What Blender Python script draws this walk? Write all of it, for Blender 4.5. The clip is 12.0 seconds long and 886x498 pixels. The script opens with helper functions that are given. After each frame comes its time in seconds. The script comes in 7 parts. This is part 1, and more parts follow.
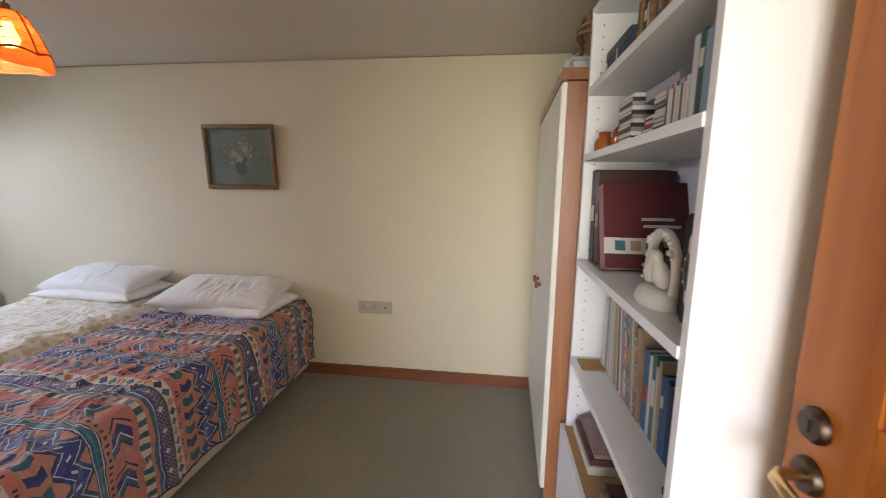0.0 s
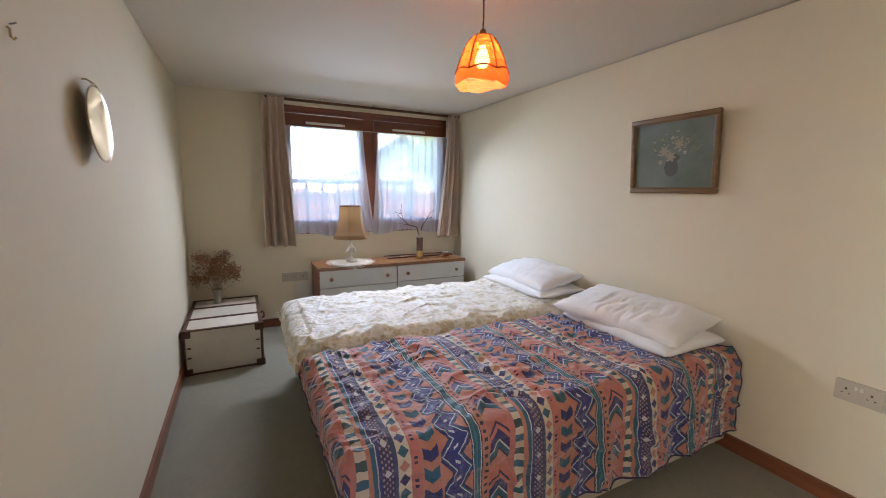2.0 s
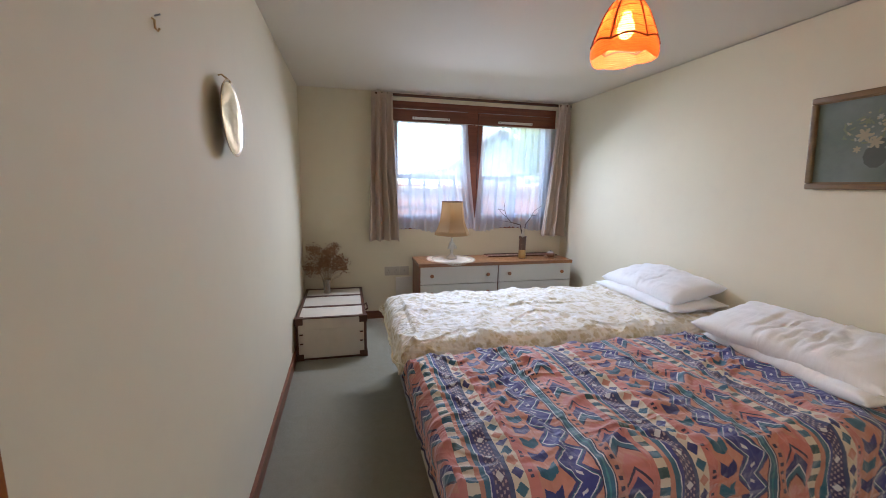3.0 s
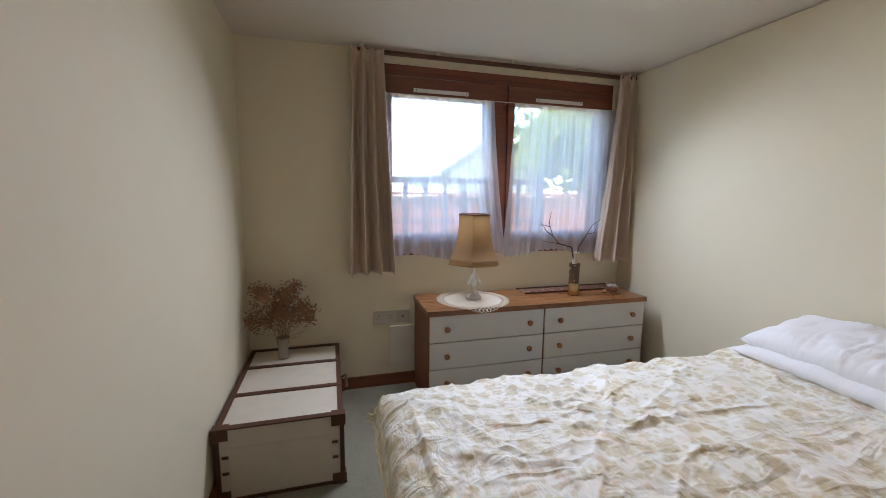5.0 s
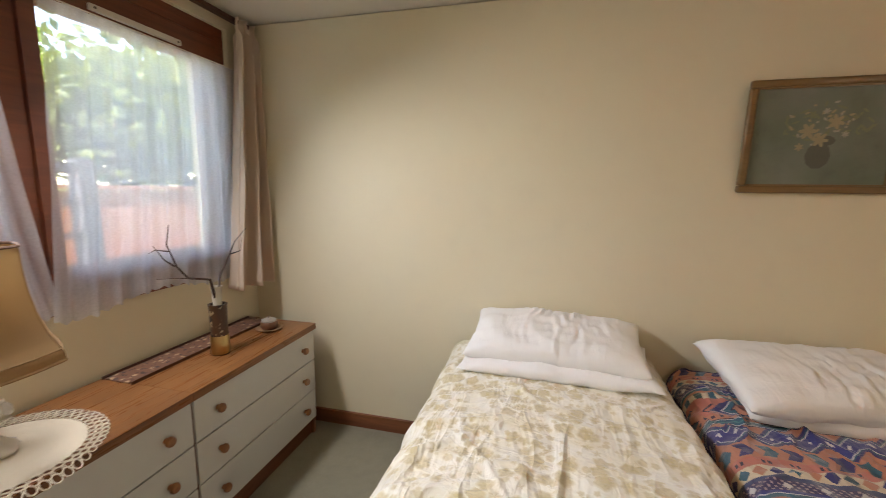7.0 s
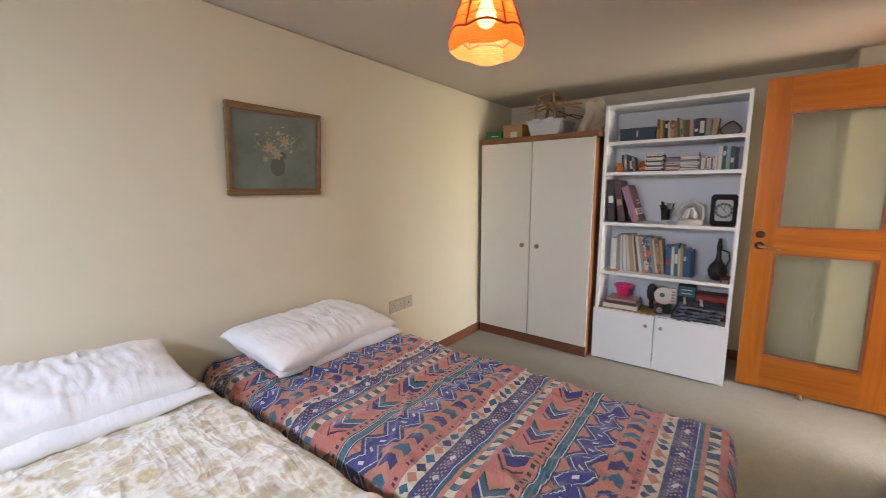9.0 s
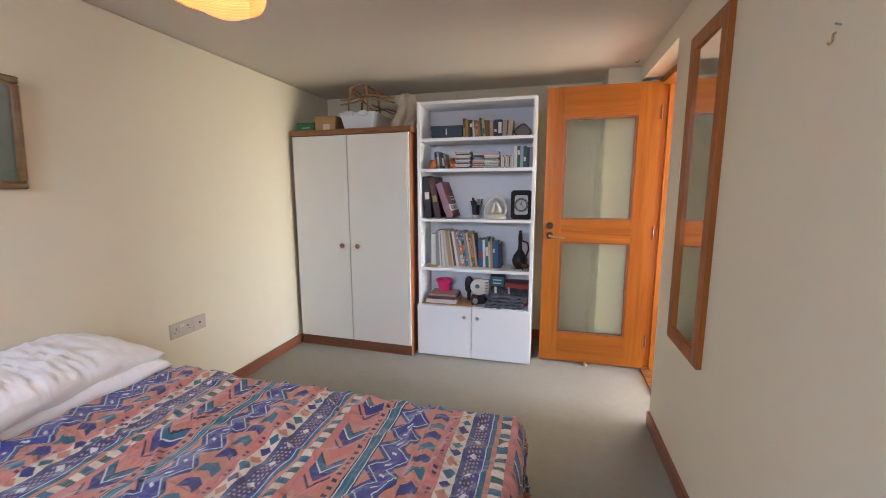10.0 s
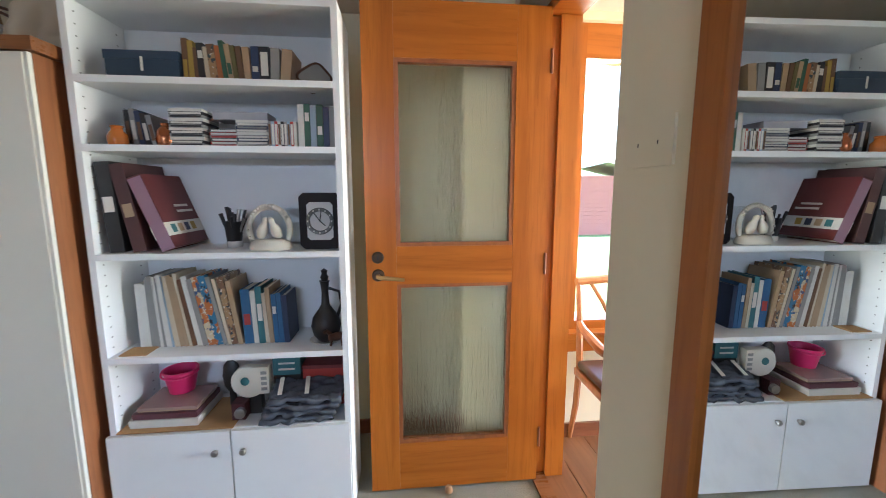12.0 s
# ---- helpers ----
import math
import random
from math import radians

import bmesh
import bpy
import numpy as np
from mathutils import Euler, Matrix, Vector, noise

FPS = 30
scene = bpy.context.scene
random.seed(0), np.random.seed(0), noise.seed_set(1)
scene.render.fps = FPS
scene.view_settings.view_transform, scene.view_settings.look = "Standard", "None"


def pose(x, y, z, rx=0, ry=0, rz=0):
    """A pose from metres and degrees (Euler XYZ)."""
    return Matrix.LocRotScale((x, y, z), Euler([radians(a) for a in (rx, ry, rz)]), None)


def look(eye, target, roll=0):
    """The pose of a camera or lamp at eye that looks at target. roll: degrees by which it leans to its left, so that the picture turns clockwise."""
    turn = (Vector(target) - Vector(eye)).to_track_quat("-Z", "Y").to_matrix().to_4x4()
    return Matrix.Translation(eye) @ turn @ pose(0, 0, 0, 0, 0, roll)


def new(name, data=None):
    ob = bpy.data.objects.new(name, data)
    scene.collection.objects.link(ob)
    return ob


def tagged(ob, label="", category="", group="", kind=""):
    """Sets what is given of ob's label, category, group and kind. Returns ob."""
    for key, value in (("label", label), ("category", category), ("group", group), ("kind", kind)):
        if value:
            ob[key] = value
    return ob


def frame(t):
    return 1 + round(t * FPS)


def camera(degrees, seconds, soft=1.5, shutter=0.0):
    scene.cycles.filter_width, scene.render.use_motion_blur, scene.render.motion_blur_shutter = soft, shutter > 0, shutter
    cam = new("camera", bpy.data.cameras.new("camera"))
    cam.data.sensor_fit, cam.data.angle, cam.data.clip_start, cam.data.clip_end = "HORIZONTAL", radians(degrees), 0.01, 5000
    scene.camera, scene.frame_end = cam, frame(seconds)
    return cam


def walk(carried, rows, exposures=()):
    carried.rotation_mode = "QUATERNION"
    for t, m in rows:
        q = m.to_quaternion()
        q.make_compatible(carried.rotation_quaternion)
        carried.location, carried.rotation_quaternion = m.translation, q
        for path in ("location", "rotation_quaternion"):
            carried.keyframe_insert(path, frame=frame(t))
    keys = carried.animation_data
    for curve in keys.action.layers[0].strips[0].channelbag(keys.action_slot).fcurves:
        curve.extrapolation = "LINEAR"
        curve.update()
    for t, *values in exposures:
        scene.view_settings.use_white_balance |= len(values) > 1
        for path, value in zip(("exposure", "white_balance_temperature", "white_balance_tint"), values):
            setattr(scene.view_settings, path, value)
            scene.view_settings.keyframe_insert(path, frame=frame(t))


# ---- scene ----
cam = camera(96.1, 12.0, soft=0.85, shutter=0.15)
PATH = [
    (0, (0.061, -0.013, 1.335), (-0.188, 1.947, 1.027), 0.8),
    (0.5, (0.015, 0.175, 1.309), (-0.671, 2.03, 1.013), 0.7),
    (1, (-0.095, 0.3, 1.314), (-1.23, 1.92, 1.019), 0.6),
    (1.5, (-0.172, 0.38, 1.311), (-1.686, 1.654, 1.017), 0.6),
    (2, (-0.195, 0.371, 1.297), (-1.959, 1.269, 1.011), 0.7),
    (2.5, (-0.239, 0.337, 1.292), (-2.114, 0.969, 0.997), 0.9),
    (3, (-0.388, 0.343, 1.288), (-2.307, 0.811, 0.978), 0.9),
    (3.2, (-0.474, 0.373, 1.28), (-2.408, 0.79, 0.985), 0.9),
    (4.8, (-1.514, 0.416, 1.242), (-3.439, 0.893, 0.983), 0.6),
    (5, (-1.654, 0.439, 1.261), (-3.561, 0.98, 0.997), 0.6),
    (5.5, (-1.961, 0.473, 1.256), (-3.742, 1.34, 0.982), 0.5),
    (6, (-2.28, 0.602, 1.277), (-3.851, 1.808, 0.997), 0.3),
    (6.5, (-2.511, 0.666, 1.269), (-3.682, 2.262, 0.982), 0.3),
    (7, (-2.654, 0.677, 1.295), (-3.131, 2.598, 1.008), 0.6),
    (7.2, (-2.693, 0.708, 1.276), (-2.904, 2.678, 1.008), 0.5),
    (8.8, (-2.811, 0.655, 1.325), (-1.353, 1.991, 1.029), 0.1),
    (9, (-2.798, 0.648, 1.329), (-1.208, 1.824, 1.033), -0.1),
    (9.5, (-2.741, 0.572, 1.322), (-0.941, 1.391, 1.026), -0.2),
    (10, (-2.526, 0.541, 1.296), (-0.612, 1.041, 1.003), -0.1),
    (10.5, (-2.241, 0.523, 1.313), (-0.29, 0.843, 1.013), -0.1),
    (11, (-1.867, 0.518, 1.317), (0.098, 0.729, 1.01), -0.0),
    (11.5, (-1.511, 0.489, 1.287), (0.468, 0.468, 1.0), 0.0),
    (12, (-1.1, 0.426, 1.292), (0.87, 0.217, 1.013), -0.0),
]
walk(cam, [(t, look(eye, target, roll)) for t, eye, target, roll in PATH], exposures=[(0, 3.4, 5850, 15), (0.5, 3.6, 5850, 15), (1.0, 3.55, 5900, 16), (1.5, 3.5, 5900, 16), (2.5, 3.85, 5650, 14), (3.2, 3.65, 5650, 15), (4.8, 3.35, 5950, 14),
    (5.6, 3.45, 6050, 14), (6.5, 3.15, 6900, 12), (7.2, 3.45, 7500, 15), (8.8, 3.7, 6100, 16), (9.5, 3.87, 5700, 17), (10.5, 3.97, 5450, 15), (12, 3.8, 5250, 9)])

# ---- daylight ----
sky_world = bpy.data.worlds.new("sky")
scene.world = sky_world
sky_world.use_nodes = True
sky = sky_world.node_tree.nodes.new("ShaderNodeTexSky")
sky.sky_type = "NISHITA"
sky.sun_disc = False
sky.sun_elevation, sky.sun_rotation = radians(49), radians(167)
sky_world.node_tree.links.new(sky.outputs[0], sky_world.node_tree.nodes["Background"].inputs[0])
sky_world.node_tree.nodes["Background"].inputs[1].default_value = 0.15
sun = new("sun", bpy.data.lights.new("sun", "SUN"))
sun.data.energy, sun.data.angle, sun.data.color = 3.4, radians(0.6), (1, 0.93, 0.82)
# the sun stands to the south, high
sun.matrix_world = look((1.2, -5.0, 6.0), (0, 0, 0))



def opening_light(name, at, target, wide, high, watts, spread, color):
    """An area lamp that stands in for daylight through an opening."""
    ob = new(name, bpy.data.lights.new(name, "AREA"))
    ob.data.shape, ob.data.size, ob.data.size_y = "RECTANGLE", wide, high
    ob.data.energy, ob.data.spread, ob.data.color = watts, radians(spread), color
    ob.matrix_world = look(at, target)
    return ob


# sky light falls inwards and down through the bedroom window, terrace light inwards and up
opening_light("window_sky_light", (-4.06, 1.42, 1.82), (-3.24, 1.36, 0.93), 1.05, 0.14, 2.2, 146, (0.84, 0.885, 1.0))
opening_light("window_ground_light", (-4.06, 1.45, 0.98), (-3.5, 1.45, 1.85), 1.1, 0.14, 0.05, 130, (1.0, 0.97, 0.92))
# fill lamp added in an unseen dining room opening that faces the bedroom door
opening_light("garden_door_light", (-0.1, -3.17, 1.15), (-0.1, 0, 1.05), 2.0, 1.9, 9.0, 150, (1.0, 0.85, 0.66))

# the dining room's picture window sends daylight in through the bedroom door
opening_light("dining_window_light", (0.79, -1.3, 1.86), (-0.6, -0.9, 0.7), 1.6, 0.14, 3.2, 150, (1.0, 0.83, 0.64))

# ---- building tools ----
ORIGIN = {}


def part(name, bm, material, parent=None, label="", smooth=False, bevel=0.0, seg=2, sharp=40):
    """Links a bmesh, drawn in world metres, as one mesh object under a thing or a part."""
    if bevel:
        edges = [e for e in bm.edges if len(e.link_faces) == 2 and e.calc_face_angle() > 0.5]
        bmesh.ops.bevel(bm, geom=edges, offset=bevel, segments=seg, profile=0.5, affect="EDGES", clamp_overlap=True)
    origin = Vector(ORIGIN.get(parent.name, (0, 0, 0))) if parent else Vector((0, 0, 0))
    if parent:
        bmesh.ops.translate(bm, verts=bm.verts, vec=-origin)
    bmesh.ops.recalc_face_normals(bm, faces=bm.faces)
    me = bpy.data.meshes.new(name)
    bm.to_mesh(me)
    bm.free()
    if smooth or bevel:
        for p in me.polygons:
            p.use_smooth = True
        me.set_sharp_from_angle(angle=radians(sharp))
    me.materials.append(material)
    ob = new(name, me)
    if parent:
        ob.parent = parent
    ORIGIN[ob.name] = tuple(origin)
    if label:
        tagged(ob, label)
    return ob


def thing(name, at, label, category, group=""):
    """An empty at the base of a thing, which parents its parts."""
    ob = new(name)
    ob.empty_display_size = 0.05
    ob.location = at
    ORIGIN[ob.name] = tuple(at)
    return tagged(ob, label, category, group)


def setting(ob, label, category=""):
    return tagged(ob, label, category, kind="structure")


def box(x0, x1, y0, y1, z0, z1, bm=None):
    bm = bm or bmesh.new()
    v = [bm.verts.new((x, y, z)) for z in (z0, z1) for y in (y0, y1) for x in (x0, x1)]
    for f in ((0, 2, 3, 1), (4, 5, 7, 6), (0, 1, 5, 4), (2, 6, 7, 3), (0, 4, 6, 2), (1, 3, 7, 5)):
        bm.faces.new([v[i] for i in f])
    return bm


def moved(bm, m):
    bmesh.ops.transform(bm, matrix=m, verts=bm.verts)
    return bm


def lathe(profile, segs=28, at=(0, 0, 0), scale=(1, 1), wobble=None, spin=0.0):
    """Turns a list of (radius, height) round the z axis."""
    bm = bmesh.new()
    rings = []
    for r, z in profile:
        ring = []
        for i in range(segs):
            a = 2 * math.pi * i / segs + spin
            k = wobble(a, z) if wobble else 1.0
            ring.append(bm.verts.new((at[0] + r * k * scale[0] * math.cos(a), at[1] + r * k * scale[1] * math.sin(a), at[2] + z)))
        rings.append(ring)
    for a, b in zip(rings, rings[1:]):
        for i in range(segs):
            j = (i + 1) % segs
            bm.faces.new((a[i], a[j], b[j], b[i]))
    for ring in (rings[0], rings[-1]):
        try:
            bm.faces.new(ring)
        except ValueError:
            pass
    return bm


def tube(points, radius, segs=8, bm=None, taper=None):
    """A round bar along points; taper gives each point's share of the radius."""
    bm = bm or bmesh.new()
    pts = [Vector(p) for p in points]
    rings = []
    side = None
    for i, p in enumerate(pts):
        d = (pts[min(i + 1, len(pts) - 1)] - pts[max(i - 1, 0)]).normalized()
        if side is None:
            side = d.orthogonal().normalized()
        side = (side - d * side.dot(d)).normalized()
        up = d.cross(side)
        r = radius * (taper[i] if taper else 1)
        rings.append([bm.verts.new(p + r * (math.cos(2 * math.pi * k / segs) * side + math.sin(2 * math.pi * k / segs) * up)) for k in range(segs)])
    for a, b in zip(rings, rings[1:]):
        for k in range(segs):
            j = (k + 1) % segs
            bm.faces.new((a[k], a[j], b[j], b[k]))
    bm.faces.new(rings[0])
    bm.faces.new(rings[-1])
    return bm


def sheet(nu, nv, place, uv=None):
    """A grid of nu by nv cells; place(u, v) with u, v from 0 to 1 gives each corner; uv likewise gives its texture place."""
    bm = bmesh.new()
    rows = [[bm.verts.new(place(i / nu, j / nv)) for i in range(nu + 1)] for j in range(nv + 1)]
    lay = bm.loops.layers.uv.new("UVMap") if uv else None
    for j in range(nv):
        for i in range(nu):
            f = bm.faces.new((rows[j][i], rows[j][i + 1], rows[j + 1][i + 1], rows[j + 1][i]))
            if uv:
                for lp, (a, b) in zip(f.loops, ((i, j), (i + 1, j), (i + 1, j + 1), (i, j + 1))):
                    lp[lay].uv = uv(a / nu, b / nv)
    return bm


def thick(ob, t, offset=-1):
    m = ob.modifiers.new("thickness", "SOLIDIFY")
    m.thickness, m.offset = t, offset
    return ob


# ---- material tools ----
class Sum:
    """A value in a node tree, with which one can reckon."""

    def __init__(self, tree, socket):
        self.tree, self.socket = tree, socket

    def op(self, kind, *others):
        n = self.tree.nodes.new("ShaderNodeMath")
        n.operation = kind
        for i, o in enumerate((self, *others)):
            if isinstance(o, Sum):
                self.tree.links.new(o.socket, n.inputs[i])
            else:
                n.inputs[i].default_value = o
        return Sum(self.tree, n.outputs[0])

    def __add__(self, o):
        return self.op("ADD", o)

    def __sub__(self, o):
        return self.op("SUBTRACT", o)

    def __mul__(self, o):
        return self.op("MULTIPLY", o)

    def __truediv__(self, o):
        return self.op("DIVIDE", o)

    def frac(self):
        return self.op("FRACT")

    def floor(self):
        return self.op("FLOOR")

    def size(self):
        return self.op("ABSOLUTE")

    def mod(self, o):
        return self.op("FLOORED_MODULO", o)

    def below(self, o):
        return self.op("LESS_THAN", o)

    def above(self, o):
        return self.op("GREATER_THAN", o)

    def within(self, a, b):
        return self.above(a) * self.below(b)


def rgba(c):
    return (*c, 1.0)


class Mat:
    """A node material round a Principled shader."""

    def __init__(self, name, color, rough=0.6, metal=0.0, **more):
        self.m = bpy.data.materials.new(name)
        self.m.use_nodes = True
        self.t = self.m.node_tree
        self.b = self.t.nodes["Principled BSDF"]
        self.b.inputs["Base Color"].default_value = rgba(color)
        self.b.inputs["Roughness"].default_value = rough
        self.b.inputs["Metallic"].default_value = metal
        for k, v in more.items():
            self.b.inputs[k.replace("_", " ")].default_value = v
        self.color = color
        self.bump = None

    def node(self, kind, **sockets):
        n = self.t.nodes.new(kind)
        for k, v in sockets.items():
            s = n.inputs[k.replace("_", " ")]
            if isinstance(v, Sum):
                self.t.links.new(v.socket, s)
            elif isinstance(v, bpy.types.NodeSocket):
                self.t.links.new(v, s)
            else:
                s.default_value = v
        return n

    def place(self, scale=(1, 1, 1), kind="Object", turn=(0, 0, 0), vary=True):
        c = self.node("ShaderNodeTexCoord")
        mp = self.node("ShaderNodeMapping", Vector=c.outputs[kind])
        mp.inputs["Scale"].default_value = scale
        mp.inputs["Rotation"].default_value = turn
        if vary:
            info = self.node("ShaderNodeObjectInfo")
            off = self.node("ShaderNodeMath", )
            off.operation = "MULTIPLY"
            off.inputs[1].default_value = 37.0
            self.t.links.new(info.outputs["Random"], off.inputs[0])
            self.t.links.new(off.outputs[0], mp.inputs["Location"])
        return mp.outputs[0]

    def noise(self, scale, detail=4.0, rough=0.55, vector=None, distortion=0.0):
        n = self.node("ShaderNodeTexNoise", Vector=vector or self.place(), Scale=scale, Detail=detail, Roughness=rough, Distortion=distortion)
        return Sum(self.t, n.outputs[0])

    def base(self):
        s = self.b.inputs["Base Color"]
        return s.links[0].from_socket if s.links else rgba(self.color)

    def tint(self, amount, color, mode="MIX"):
        """Lays color over the base by amount."""
        n = self.t.nodes.new("ShaderNodeMix")
        n.data_type, n.blend_type = "RGBA", mode
        if isinstance(amount, Sum):
            self.t.links.new(amount.socket, n.inputs[0])
        else:
            n.inputs[0].default_value = amount
        old = self.base()
        for s, v in ((n.inputs[6], old), (n.inputs[7], color if isinstance(color, bpy.types.NodeSocket) else rgba(color))):
            if isinstance(v, bpy.types.NodeSocket):
                self.t.links.new(v, s)
            else:
                s.default_value = v
        self.t.links.new(n.outputs[2], self.b.inputs["Base Color"])
        return self

    def ramp(self, value, lo, hi):
        """Carries value from lo..hi to 0..1."""
        n = self.node("ShaderNodeMapRange", Value=value, From_Min=lo, From_Max=hi)
        return Sum(self.t, n.outputs[0])

    def relief(self, value, strength=0.3, distance=0.002):
        n = self.node("ShaderNodeBump", Height=value, Strength=strength, Distance=distance)
        if self.bump:
            self.t.links.new(self.bump, n.inputs["Normal"])
        self.bump = n.outputs[0]
        self.t.links.new(self.bump, self.b.inputs["Normal"])
        return self

    def gloss(self, value, lo, hi):
        n = self.node("ShaderNodeMapRange", Value=value, To_Min=lo, To_Max=hi)
        self.t.links.new(n.outputs[0], self.b.inputs["Roughness"])
        return self


def paint(name, color, rough=0.55, dirt=0.06, grain=300.0, bump=0.12, **more):
    """Painted, laminated or moulded surface with faint stains and fine grain."""
    k = Mat(name, color, rough, **more)
    k.tint(k.ramp(k.noise(2.3, 5), 0.35, 0.75) * dirt * 2, [c * 0.72 for c in color])
    k.tint(k.ramp(k.noise(14, 4), 0.45, 0.8) * dirt, [c * 0.6 for c in color])
    k.relief(k.noise(grain, 2), bump, 0.0006)
    return k.m


def timber(name, light, dark, axis="z", rough=0.38, scale=1.0, knots=False, coat=0.25, shine=0.5):
    """Varnished wood, its grain along one axis."""
    k = Mat(name, light, rough, Coat_Weight=coat, Coat_Roughness=0.25, Specular_IOR_Level=shine)
    along, across = 1.6 * scale, 26 * scale
    s = {"x": (along, across, across), "y": (across, along, across), "z": (across, across, along)}[axis]
    v = k.place(s)
    fine = k.noise(3.2, 8, 0.65, v, 0.6)
    broad = k.noise(0.55, 3, 0.5, v, 1.2)
    k.tint(k.ramp(broad, 0.35, 0.7) * 0.75, dark)
    k.tint(k.ramp(fine, 0.5, 0.75) * 0.55, [c * 0.7 for c in dark])
    k.tint(k.ramp(k.noise(1.7, 3), 0.55, 0.8) * 0.25, [c * 1.15 for c in light])
    if knots:
        vo = k.node("ShaderNodeTexVoronoi", Vector=k.place((7, 7, 2.4)), Scale=1.0)
        k.tint(k.ramp(Sum(k.t, vo.outputs[0]), 0.13, 0.05), [c * 0.35 for c in dark])
    k.gloss(fine, rough - 0.08, rough + 0.14)
    k.relief(fine, 0.12, 0.001)
    return k.m


def cloth(name, color, rough=0.9, weave=900.0, fade=0.15, sheen=0.2):
    k = Mat(name, color, rough, Sheen_Weight=sheen)
    k.tint(k.ramp(k.noise(3.0, 4), 0.4, 0.75) * fade, [c * 0.7 for c in color])
    k.relief(k.noise(weave, 2), 0.25, 0.0008)
    return k.m


def plain(name, color, rough=0.5, metal=0.0, **more):
    k = Mat(name, color, rough, metal, **more)
    k.tint(k.ramp(k.noise(30, 4), 0.45, 0.8) * 0.25, [c * 0.65 for c in color])
    return k.m

# ---- materials ----
def wall_paper():
    k = Mat("cream_wall_paint", (0.725, 0.657, 0.48), 0.75)
    k.tint(k.ramp(k.noise(0.9, 4), 0.35, 0.7) * 0.18, (0.66, 0.595, 0.45))
    k.tint(k.ramp(k.noise(9, 5), 0.5, 0.8) * 0.12, (0.57, 0.51, 0.40))
    k.relief(k.noise(60, 4), 0.10, 0.002).relief(k.noise(420, 2), 0.14, 0.0007)
    return k.m


def ceiling_paint():
    k = Mat("ceiling_paint", (0.67, 0.615, 0.52), 0.8)
    k.tint(k.ramp(k.noise(0.7, 4), 0.4, 0.7) * 0.2, (0.62, 0.565, 0.475))
    k.relief(k.noise(35, 4), 0.12, 0.003).relief(k.noise(300, 2), 0.1, 0.0008)
    return k.m


def carpet_pile():
    k = Mat("green_grey_carpet", (0.25, 0.224, 0.152), 0.97, Sheen_Weight=0.25)
    k.tint(k.ramp(k.noise(1.6, 5), 0.38, 0.7) * 0.5, (0.185, 0.18, 0.13))
    k.tint(k.ramp(k.noise(22, 5), 0.45, 0.7) * 0.4, (0.15, 0.145, 0.105))
    k.tint(k.ramp(k.noise(650, 2), 0.45, 0.65) * 0.5, (0.31, 0.30, 0.235))
    k.relief(k.noise(700, 3), 0.7, 0.004).relief(k.noise(14, 4), 0.25, 0.008)
    return k.m


def creases(k, kind="UV", scale=(7.0, 2.2, 1.0), depth=0.012):
    """Sharp-backed crumples that run across a cloth, in two sizes."""
    a = (k.noise(1.0, 3, 0.5, k.place(scale, kind, vary=False), 0.6) - 0.5).size()
    k.relief(k.ramp(a, 0.13, 0.0), 0.4, depth)
    b = (k.noise(1.0, 3, 0.5, k.place((scale[1] * 3.4, scale[0] * 1.7, 6.0), kind, vary=False), 0.6) - 0.5).size()
    k.relief(k.ramp(b, 0.12, 0.0), 0.25, depth * 0.5)


def pillow_cotton():
    k = Mat("white_pillow_cotton", (0.82, 0.815, 0.80), 0.88, Sheen_Weight=0.2)
    creases(k, "Object", (15.0, 4.0, 4.5), 0.003)
    k.relief(k.noise(800, 2), 0.25, 0.0008)
    return k.m


